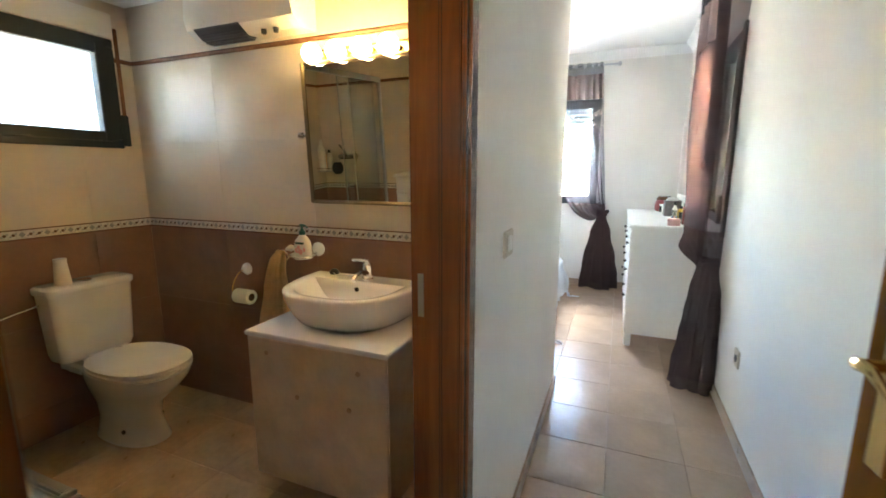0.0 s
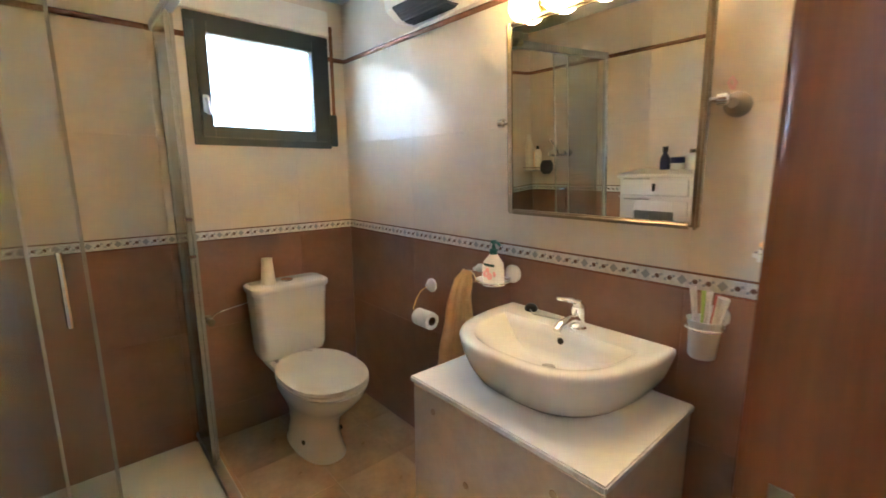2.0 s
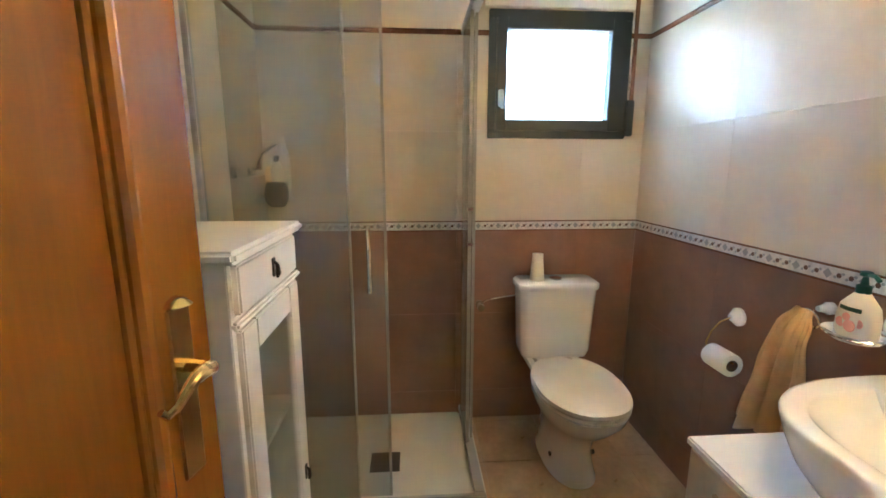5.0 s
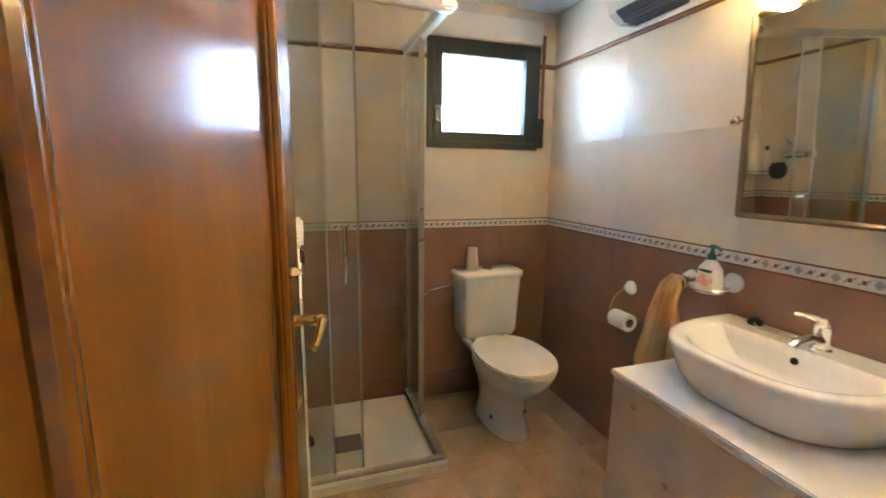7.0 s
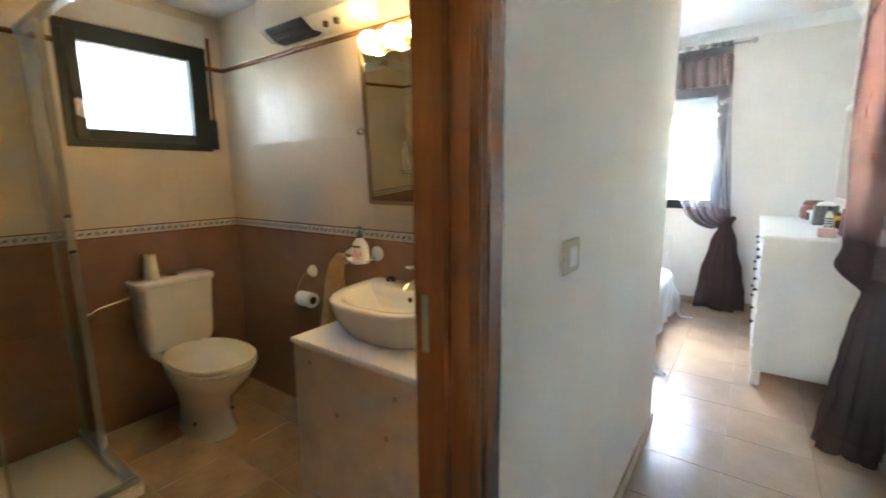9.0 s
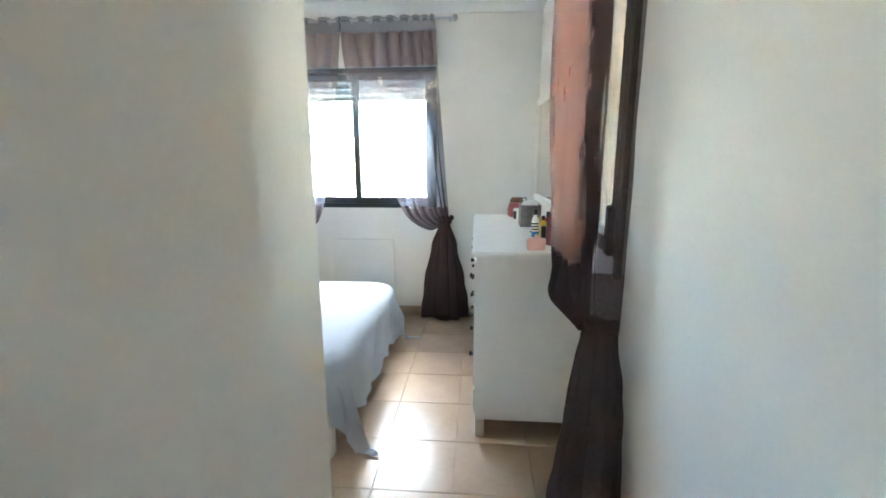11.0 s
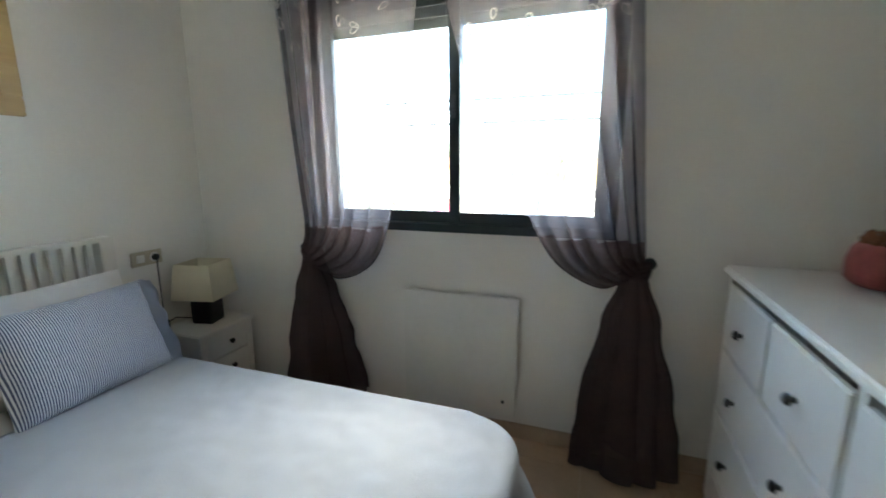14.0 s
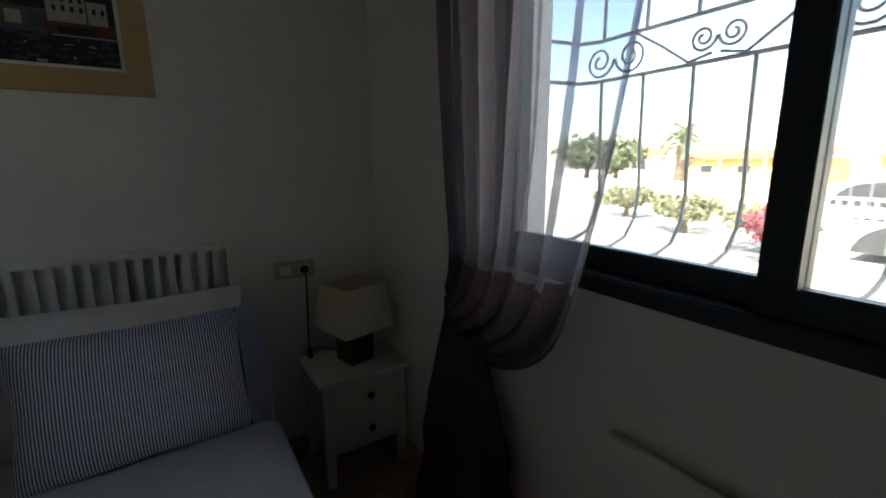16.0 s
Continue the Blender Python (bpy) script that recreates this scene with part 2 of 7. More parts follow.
def sheer(name, colour, cover=0.6, through_colour=None):
    """Voile: part of the light goes straight through, the rest is scattered by the threads."""
    m, t, p = material(name)
    t.nodes.remove(p)
    tr = t.nodes.new("ShaderNodeBsdfTransparent")
    tl = t.nodes.new("ShaderNodeBsdfTranslucent")
    df = t.nodes.new("ShaderNodeBsdfDiffuse")
    df.inputs[0].default_value = (*colour, 1)
    tl.inputs[0].default_value = (*(through_colour or colour), 1)
    tr.inputs[0].default_value = (0.80, 0.84, 0.90, 1)
    a, b = t.nodes.new("ShaderNodeMixShader"), t.nodes.new("ShaderNodeMixShader")
    a.inputs[0].default_value = 0.6
    co = t.nodes.new("ShaderNodeTexCoord")
    mp = node(t, "ShaderNodeMapping", Scale=(60, 60, 60))
    n = node(t, "ShaderNodeTexNoise", Scale=6.0, Detail=3.0)
    t.links.new(co.outputs["Object"], mp.inputs[0])
    t.links.new(mp.outputs[0], n.inputs["Vector"])
    r = node(t, "ShaderNodeMapRange")
    r.inputs["From Min"].default_value, r.inputs["From Max"].default_value = 0.3, 0.7
    r.inputs["To Min"].default_value, r.inputs["To Max"].default_value = cover - 0.03, cover + 0.03
    t.links.new(n.outputs[0], r.inputs["Value"])
    t.links.new(r.outputs[0], b.inputs[0])
    t.links.new(tl.outputs[0], a.inputs[1])
    t.links.new(df.outputs[0], a.inputs[2])
    t.links.new(tr.outputs[0], b.inputs[1])
    t.links.new(a.outputs[0], b.inputs[2])
    t.links.new(b.outputs[0], t.nodes["Material Output"].inputs[0])
    return m


def striped(name, light, dark, pitch):
    """Fine woven stripes along the local z of a cushion."""
    m, t, p = material(name)
    co = t.nodes.new("ShaderNodeTexCoord")
    w = node(t, "ShaderNodeTexWave", Scale=1 / pitch / 3.183, Distortion=0.15, Detail=1.0)
    w.bands_direction = "X"
    t.links.new(co.outputs["Object"], w.inputs["Vector"])
    ramp = node(t, "ShaderNodeValToRGB")
    ramp.color_ramp.elements[0].position, ramp.color_ramp.elements[1].position = 0.38, 0.62
    ramp.color_ramp.elements[0].color, ramp.color_ramp.elements[1].color = (*dark, 1), (*light, 1)
    t.links.new(w.outputs[1], ramp.inputs[0])
    t.links.new(ramp.outputs[0], p.inputs["Base Color"])
    p.inputs["Roughness"].default_value = 0.9
    p.inputs["Sheen Weight"].default_value = 0.2
    n = node(t, "ShaderNodeTexNoise", Scale=260.0)
    b = node(t, "ShaderNodeBump", Strength=0.25, Distance=0.002)
    t.links.new(co.outputs["Object"], n.inputs["Vector"])
    t.links.new(n.outputs[0], b.inputs["Height"])
    t.links.new(b.outputs[0], p.inputs["Normal"])
    return m


WALL = surface("white plaster", (0.82, 0.785, 0.73), 0.7, vary=0.03, scale=1.5, grain=90, bump=0.07)
CEIL = surface("white ceiling paint", (0.85, 0.84, 0.82), 0.8, vary=0.02, scale=1.0, grain=120, bump=0.1)
FLOOR = surface("beige polished floor tile", (0.47, 0.325, 0.22), 0.24, vary=0.06, scale=5, grain=40, bump=0.02, per_piece=0.04, rough_vary=0.05)
GROUT = surface("pale grout", (0.50, 0.37, 0.27), 0.9, vary=0.08)
BFLOOR = surface("ochre floor tile", (0.52, 0.35, 0.22), 0.3, vary=0.13, scale=7, grain=40, bump=0.03, per_piece=0.06)
CREAM = surface("cream wall tile", (0.70, 0.61, 0.49), 0.30, vary=0.04, scale=3, grain=30, bump=0.03, per_piece=0.004, rough_vary=0.05)
BROWN = surface("terracotta brown wall tile", (0.305, 0.162, 0.106), 0.30, vary=0.07, scale=9, grain=40, bump=0.0, per_piece=0.006, rough_vary=0.03)
TRIM = surface("brown glazed trim", (0.27, 0.13, 0.07), 0.25, vary=0.2)
LISTEL = surface("pale grey border tile", (0.74, 0.71, 0.66), 0.22, vary=0.1, scale=30)
MOTIF = plain("blue grey glaze", (0.30, 0.30, 0.30), 0.3)
FLOWER = plain("dark brown glaze", (0.13, 0.06, 0.035), 0.3)
TGROUT = surface("tan tile grout", (0.50, 0.40, 0.31), 0.9, vary=0.1)
PINE = wood("varnished honey pine", (0.29, 0.104, 0.008), (0.21, 0.070, 0.004), coat=0.3)
PINEX = wood("varnished honey pine rail", (0.29, 0.104, 0.008), (0.21, 0.070, 0.004), along="x", coat=0.3)
JAMB = wood("varnished brown jamb", (0.19, 0.062, 0.016), (0.10, 0.028, 0.007), rough=0.2)
SKIRT = surface("tan skirting tile", (0.50, 0.36, 0.25), 0.3, vary=0.08)
BRASS = plain("polished brass", (0.80, 0.56, 0.22), 0.18, 1.0)
CHROME = plain("chrome", (0.80, 0.80, 0.80), 0.08, 1.0)
STEEL = plain("brushed aluminium", (0.48, 0.49, 0.50), 0.33, 1.0)
BRONZE = plain("bronzed metal", (0.24, 0.19, 0.135), 0.38, 1.0)
CERAMIC = surface("white vitreous china", (0.85, 0.85, 0.84), 0.08, vary=0.02, bump=0.0, coat=0.5, rough_vary=0.03)
PLASTIC = surface("white plastic", (0.78, 0.75, 0.68), 0.3, vary=0.03, bump=0.0)
GREYP = plain("dark grey grille", (0.03, 0.03, 0.035), 0.5)
GREEN = plain("dark green lacquered aluminium", (0.008, 0.019, 0.023), 0.4)
SHUTTER = surface("dark shutter slats", (0.035, 0.045, 0.05), 0.45, vary=0.1)
MIRROR = plain("mirror glass", (0.78, 0.78, 0.75), 0.01, 1.0)
GLASS = pane("shower glass", (0.92, 0.925, 0.90), 0.10)
CLEAR = pane("window glass", (0.94, 0.96, 0.96), 0.02)
FROST = pane("frosted window glass", (0.58, 0.61, 0.62), 0.75)
BULB = glow("lit bulb", (1.0, 0.66, 0.26), 0.225)
PAINTW = surface("white lacquered wood", (0.78, 0.75, 0.69), 0.32, vary=0.03, scale=3, grain=30, bump=0.04)
VANITY = surface("white stained knotty board", (0.70, 0.60, 0.50), 0.45, vary=0.07, scale=8, grain=60, bump=0.06)
GRILLE = plain("weathered grey iron", (0.40, 0.40, 0.39), 0.6)
IRON = plain("dark iron knob", (0.025, 0.02, 0.018), 0.35, 0.6)
QUILT = surface("white cotton bedspread", (0.74, 0.77, 0.80), 0.95, vary=0.02, scale=10, grain=300, bump=0.5, sheen=0.2)
LINEN = surface("white pillowcase", (0.78, 0.76, 0.73), 0.95, vary=0.04, scale=14, grain=300, bump=0.3, sheen=0.2)
STRIPE = striped("blue striped cotton", (0.70, 0.71, 0.74), (0.07, 0.085, 0.15), 0.0076)
VOILE = sheer("mauve voile", (0.17, 0.112, 0.108), 0.50, (0.33, 0.315, 0.335))
# Same cloth, denser; the porch's warm light is put into these two colours.
DENSE = sheer("side window mauve voile, warmed by porch light", (0.15, 0.085, 0.078), 0.56, (0.33, 0.175, 0.145))
PLEAT = sheer("close-pleated mauve voile, warmed by porch light", (0.15, 0.085, 0.078), 0.66, (0.26, 0.145, 0.12))
SATIN = sheer("mauve voile band", (0.40, 0.29, 0.265), 0.66)
EMBRO = plain("pale embroidery thread", (0.62, 0.55, 0.50), 0.7)
# Gathered voile, with the missing window backlight also put into its darker colour.
KNOT_SHADED = sheer("gathered mauve voile, darkened below the sill", (0.13, 0.078, 0.075), 0.76, (0.10, 0.083, 0.086))
SHADE = surface("cream fabric shade", (0.70, 0.62, 0.46), 0.9, vary=0.03, grain=200, bump=0.2)
BLACK = plain("black ceramic", (0.012, 0.011, 0.011), 0.3)
TOWEL = surface("pale ochre towel", (1.0, 0.70, 0.37), 0.98, vary=0.06, scale=20, grain=250, bump=0.08, sheen=0.3)
PLATE = plain("beige switch plate", (0.52, 0.45, 0.33), 0.4)
PAPER = surface("white tissue paper", (0.82, 0.80, 0.76), 0.95, vary=0.03, grain=200, bump=0.2)
SWITCH = plain("bronze grey switch plate", (0.30, 0.26, 0.20), 0.35, 0.3)
SEAL = plain("clear grey-brown seal strip", (0.34, 0.31, 0.26), 0.35)
STONE = surface("white resin shower tray", (0.72, 0.70, 0.64), 0.45, vary=0.04, grain=90, bump=0.2)

for gloss, level in ((FLOOR, 0.3), (PINE, 0.2), (PINEX, 0.2)):
    gloss.node_tree.nodes["Principled BSDF"].inputs["Specular IOR Level"].default_value = level
for varnished in (PINE, PINEX):
    varnished.node_tree.nodes["Principled BSDF"].inputs["Coat Roughness"].default_value = 0.09

# ---- structure ----
HL, HR = -0.693, 0.24           # hall walls
BW, BN, BS, BE = -3.023, 2.41, 0.56, -0.81   # bathroom walls
RW, RN, RS = -2.85, 6.0, 3.32   # bedroom walls
CEILING, BATHCEIL = 2.65, 2.26


def wall(name, *boxes, mats=WALL, label="white plastered wall"):
    bm = bmesh.new()
    for b in boxes:
        box(*b, bm=bm)
    return solo(name, bm, mats, label, "wall", kind="structure", smooth=0)


# hall: partition to the bathroom with the doorway, its end, and the long outer wall with a window
D0, D1, DH = 0.772, 1.51, 2.06
wall("wall_partition", (BE, HL, -1.6, D0 - 0.03, 0, CEILING), (BE, HL, D1 + 0.03, RS, 0, CEILING), (BE, HL, D0 - 0.03, D1 + 0.03, DH + 0.03, CEILING))
wall("wall_closet", (RW - 0.2, BE, BN + 0.012, RS, 0, CEILING), label="white plastered wall block between bathroom and bedroom")
R0, R1, RZ0, RZ1 = 3.76, 4.42, 1.03, 2.16
wall("wall_east", (HR, HR + 0.22, -1.6, R0, 0, CEILING), (HR, HR + 0.22, R1, RN + 0.25, 0, CEILING), (HR, HR + 0.22, R0, R1, 0, RZ0), (HR, HR + 0.22, R0, R1, RZ1, CEILING))
W0, W1, WZ0, WZ1 = -2.05, -0.62, 0.985, 2.16
wall("wall_north", (RW - 0.2, W0, RN, RN + 0.25, 0, CEILING), (W1, HR, RN, RN + 0.25, 0, CEILING), (W0, W1, RN, RN + 0.25, 0, WZ0), (W0, W1, RN, RN + 0.25, WZ1, CEILING))
wall("wall_headboard", (RW - 0.2, RW, RS, RN, 0, CEILING))
# The opening is made up and out of view; it brightens the hall.
E0, E1, EZ0, EZ1 = -0.36, -0.06, 1.64, 2.0
wall("wall_hall_end", (BE, E0, -1.75, -1.6, 0, CEILING), (E1, HR, -1.75, -1.6, 0, CEILING), (E0, E1, -1.75, -1.6, EZ1, CEILING), (E0, E1, -1.75, -1.6, 0, EZ0), label="white plastered wall with an added, unseen opening that lights the hall")
# Added slab out of view: lets sky light in, stops direct sun.
solo("hall_sun_blocker", box(-2.2, 1.8, -3.25, -1.76, 2.45, 2.55), CEIL, "unseen white slab added to keep sun out of the hall's opening", "canopy", (-0.2, -2.5, 2.45), kind="structure", smooth=0)
# bathroom shell, tiled further down
B0, B1, BZ0, BZ1 = 1.625, 2.31, 1.487, 2.067
wall("wall_bath_west", (BW - 0.25, BW - 0.004, BS - 0.2, B0, 0, 2.5), (BW - 0.25, BW - 0.004, B1, BN + 0.2, 0, 2.5), (BW - 0.25, BW - 0.004, B0, B1, 0, BZ0), (BW - 0.25, BW - 0.004, B0, B1, BZ1, 2.5), mats=TGROUT, label="tiled bathroom wall with a high window")
wall("wall_bath_south", (BW - 0.004, BE, BS - 0.2, BS - 0.004, 0, 2.5), mats=TGROUT, label="tiled bathroom wall behind the shower")
wall("wall_bath_north", (BW - 0.004, BE, BN + 0.004, BN + 0.012, 0, 2.5), mats=TGROUT, label="tiled bathroom wall behind the basin")
solo("ceiling_bathroom", box(BW - 0.2, BE, BS - 0.2, BN + 0.1, BATHCEIL, BATHCEIL + 0.1), CEIL, "white painted bathroom ceiling", "ceiling", (0, 0, 0), kind="structure", smooth=0)
bm = box(RW - 0.2, HR + 0.22, RS - 0.02, RN + 0.25, CEILING, CEILING + 0.15)
box(BE, HR + 0.22, -1.75, RS - 0.02, CEILING, CEILING + 0.15, bm=bm)
solo("ceiling", bm, CEIL, "white painted ceiling", "ceiling", kind="structure", smooth=0)
# plaster cove along the bedroom ceiling
def cove(name, a, b, inward):
    a, b, n = Vector(a), Vector(b), Vector(inward)
    prof = [(0.0, -0.085), (0.012, -0.085), (0.02, -0.06), (0.045, -0.03), (0.07, -0.018), (0.08, -0.006), (0.08, 0.0), (0.0, 0.0)]
    return solo(name, loft([[p + n * u + Vector((0, 0, h)) for u, h in prof] for p in (a, b)]), CEIL, "white plaster cornice under the ceiling", "cornice", kind="structure")
cove("trim_1", (RW, RN, CEILING), (HR, RN, CEILING), (0, -1, 0))
cove("trim_2", (HR, -1.6, CEILING), (HR, RN, CEILING), (-1, 0, 0))
cove("trim_3", (RW, RS, CEILING), (RW, RN, CEILING), (1, 0, 0))
cove("trim_4", (RW, RS, CEILING), (HL, RS, CEILING), (0, 1, 0))

# slabs that carry the floor tiles
slab = solo("floor", box(RW - 0.2, HR + 0.2, -1.7, RN + 0.2, -0.25, -0.008), GROUT, "beige polished square floor tiles with pale joints", "floor", kind="structure", smooth=0)
bslab = solo("floor_bathroom", box(BW - 0.1, BE + 0.06, BS - 0.1, BN, -0.02, -0.003), GROUT, "ochre ceramic bathroom floor tiles", "floor", kind="structure", smooth=0)

# ---- doors ----
def door_frame(name, x0, x1, y0, y1, h, faces):
    f = thing(name, "varnished brown pine door frame with moulded casing", "door frame", ((x0 + x1) / 2, y0, 0), kind="structure")
    for side, ya, yb in (("jamb", y0 - 0.03, y0), ("jamb", y1, y1 + 0.03)):
        part(side, box(x0 - 0.004, x1 + 0.004, ya, yb, 0, h + 0.03, 0.003), JAMB, f)
    part("head", box(x0 - 0.004, x1 + 0.004, y0, y1, h, h + 0.03, 0.003), JAMB, f)
    part("door_stop", box(x0 + 0.042, x0 + 0.075, y1 - 0.014, y1 - 0.0005, 0, h, 0.004), JAMB, f)
    part("door_stop", box(x0 + 0.042, x0 + 0.075, y0, y0 + 0.012, 0, h, 0.004), JAMB, f)
    for x, s in faces:
        for ya, yb in ((y0 - 0.085, y0 - 0.004), (y1 + 0.004, y1 + 0.085)):
            c = box(min(x, x + s * 0.014), max(x, x + s * 0.014), ya, yb, 0, h + 0.085, 0.005)
            part("casing", c, JAMB, f)
            mid = (ya + yb) / 2
            part("moulding", box(min(x + s * 0.013, x + s * 0.02), max(x + s * 0.013, x + s * 0.02), mid - 0.022, mid + 0.026, 0, h + 0.06, 0.004), JAMB, f)
        part("casing", box(min(x, x + s * 0.014), max(x, x + s * 0.014), y0 - 0.004, y1 + 0.004, h + 0.004, h + 0.085, 0.005), JAMB, f)
    for ya, yb in ((y0 - 0.11, y0 - 0.03), (y1 + 0.03, y1 + 0.11)):
        part("inner_casing", box(BE - 0.007, BE - 0.0005, ya, yb, 0, h + 0.03, 0.002), JAMB, f)
    part("strike_plate", box(x0 + 0.014, x0 + 0.028, y1 - 0.0015, y1 + 0.001, 1.03, 1.13), BRONZE, f, "bronzed strike plate")
    return f


door_frame("door_1", BE + 0.008, HL, D0, D1, DH, ((HL, 1),))


def lever(parent, s, z, out):
    """A lever handle on a long plate; out is -1 or 1, the side of the leaf."""
    y0 = 0.0 if out < 0 else 0.036
    pl = part("handle_plate", box(s - 0.021, s + 0.021, min(y0, y0 + out * 0.006), max(y0, y0 + out * 0.006), z - 0.17, z + 0.085, 0.003), BRASS, parent, "polished brass handle plate")
    part("finial", lathe([(0.012, 0), (0.021, 0.004), (0.014, 0.012), (0.004, 0.016)], (s, y0 + out * 0.002, z + 0.083), 12), BRASS, pl)
    pts = [(s, y0, z), (s, y0 + out * 0.04, z), (s - 0.010, y0 + out * 0.052, z + 0.004), (s - 0.03, y0 + out * 0.058, z + 0.010), (s - 0.048, y0 + out * 0.059, z + 0.008), (s - 0.064, y0 + out * 0.058, z - 0.002), (s - 0.078, y0 + out * 0.056, z - 0.014), (s - 0.092, y0 + out * 0.053, z - 0.018), (s - 0.098, y0 + out * 0.051, z - 0.010)]
    part("lever", tube(pts, [0.011, 0.010, 0.011, 0.010, 0.0085, 0.007, 0.006, 0.006, 0.0045], 10), BRASS, pl, "curved polished brass lever")
    part("keyhole", lathe([(0.008, 0), (0.008, 0.003)], (s, y0 + out * 0.005 - (0.003 if out > 0 else 0), z - 0.09), 10, "y"), IRON, pl)


def door_leaf(name, label, m, width, h=2.03):
    d = thing(name, label, "door", m=m)
    a, b, t = 0.125, 0.10, 0.036
    part("hinge_stile", box(0, a, 0, t, 0.008, h, 0.003), PINE, d)
    part("lock_stile", box(width - b, width, 0, t, 0.008, h, 0.003), PINE, d)
    for z0, z1 in ((0.008, 0.17), (h - 0.13, h)):
        part("rail", box(a, width - b, 0.001, t - 0.001, z0, z1, 0.002), PINEX, d)
    part("panel", box(a, width - b, 0.007, t - 0.007, 0.17, h - 0.13), PINE, d)
    for y, s in ((0, -1), (t, 1)):
        for x in (a + 0.012, width - b - 0.012):
            part("moulding", tube([(x, y - s * 0.004, 0.17), (x, y - s * 0.004, h - 0.13)], 0.0135, 10), PINE, d)
            part("moulding", tube([(x + (0.02 if x < 0.3 else -0.02), y - s * 0.006, 0.19), (x + (0.02 if x < 0.3 else -0.02), y - s * 0.006, h - 0.15)], 0.007, 8), PINE, d)
        for z in (0.182, h - 0.142):
            part("moulding", tube([(a, y - s * 0.004, z), (width - b, y - s * 0.004, z)], 0.0135, 10), PINEX, d)
    for out in (-1, 1):
        lever(d, width - 0.062, 1.075, out)
    part("latch_plate", box(width - 0.001, width + 0.002, 0.008, 0.028, 0.98, 1.16), BRASS, d, "brass latch plate")
    for z in (0.25, 1.05, 1.8):
        part("hinge", lathe([(0.007, -0.045), (0.007, 0.045)], (-0.008, 0.0, z), 10), BRASS, d, "brass hinge")
    return d


door_leaf("pine_door", "open honey-varnished pine bathroom door with brass lever", pose(-0.822, 0.800, 0, 0, 0, 168), 0.725)
door_leaf("pine_door", "honey-varnished pine door standing open against the hall wall", pose(0.145, 0.76, 0, 0, 0, 98), 0.76)

# ---- windows ----
def sash(parent, x0, x1, z0, z1, y, w=0.05, t=0.03, glass=CLEAR):
    """A sliding sash in a wall that runs along x."""
    s = part("sash", box(x0, x0 + w, y, y + t, z0, z1, 0.003), GREEN, parent)
    part("sash_rail", box(x1 - w, x1, y, y + t, z0, z1, 0.003), GREEN, s)
    for a, b in ((z0, z0 + w), (z1 - w, z1)):
        part("sash_rail", box(x0 + w, x1 - w, y + 0.001, y + t - 0.001, a, b, 0.003), GREEN, s)
    g = part("pane", box(x0 + w, x1 - w, y + t / 2 - 0.002, y + t / 2 + 0.002, z0 + w, z1 - w), glass, s, smooth=0)
    g.visible_shadow = False
    return s


win = thing("window_1", "dark green aluminium sliding window with two clear panes", "window", (-1.33, RN, WZ0), kind="structure")
for b in ((W0, W1, 5.994, 6.075, WZ0, WZ0 + 0.04), (W0, W1, 5.994, 6.075, WZ1 - 0.04, WZ1), (W0, W0 + 0.04, 5.995, 6.075, WZ0 + 0.04, WZ1 - 0.04), (W1 - 0.04, W1, 5.995, 6.075, WZ0 + 0.04, WZ1 - 0.04)):
    part("window_frame", box(*b, bevel=0.004), GREEN, win)
sash(win, W0 + 0.04, -1.294, WZ0 + 0.04, WZ1 - 0.04, 6.036, 0.054)
sash(win, -1.348, W1 - 0.04, WZ0 + 0.04, WZ1 - 0.04, 6.004, 0.054)
part("latch", box(-1.332, -1.312, 5.99, 6.004, 1.5, 1.6, 0.003), GREYP, win)
for k in range(5):
    z = 2.16 - 0.05 * k
    part("shutter_slat", loft([[(x, 6.12, z - 0.049), (x, 6.13, z - 0.049), (x, 6.134, z - 0.025), (x, 6.13, z - 0.001), (x, 6.12, z - 0.001), (x, 6.124, z - 0.025)] for x in (W0 + 0.005, W1 - 0.005)]), SHUTTER, win)
for x in (W0, W1 - 0.03):
    part("shutter_guide", box(x, x + 0.03, 6.095, 6.15, WZ0, WZ1, 0.003), GREEN, win)
part("window_sill", box(W0 - 0.03, W1 + 0.03, 6.08, 6.30, WZ0 - 0.03, WZ0 + 0.004, 0.006), SKIRT, win)

# wrought iron grille that bellies out below
gr = thing("window_grille", "grey wrought iron window grille with scrolls and bellied bars", "grille", (-1.33, 6.33, WZ0))
GY = 6.43
for z in (1.515, 1.635):
    part("rail", tube([(W0 - 0.05, 6.25, z), (W0 - 0.02, GY - 0.03, z), (W0 + 0.03, GY, z), (W1 - 0.03, GY, z), (W1 + 0.02, GY - 0.03, z), (W1 + 0.05, 6.25, z)], 0.0065, 6), GRILLE, gr)
part("rail", tube([(W0, 6.27, WZ0 + 0.03), (W1, 6.27, WZ0 + 0.03)], 0.0065, 6), GRILLE, gr)
part("rail", tube([(W0, GY, 2.14), (W1, GY, 2.14)], 0.0065, 6), GRILLE, gr)
bars = [-2.003 + 0.144 * k for k in range(10)]
for x in bars:
    part("bar", tube([(x, GY, 1.515), (x, GY + 0.01, 1.3), (x, GY + 0.02, 1.18), (x, GY + 0.01, 1.1), (x, GY - 0.03, 1.04), (x, GY - 0.09, 1.02), (x, 6.27, WZ0 + 0.03)], 0.006, 6), GRILLE, gr)
    part("bar", tube([(x, GY, 1.635), (x, GY, 2.14)], 0.006, 6), GRILLE, gr)


def scroll(cx, cz, r, turn, start):
    return [(cx + r * (1 - 0.8 * k / 26) * math.cos(start + turn * k * 0.42), GY, cz + r * (1 - 0.8 * k / 26) * math.sin(start + turn * k * 0.42)) for k in range(27)]


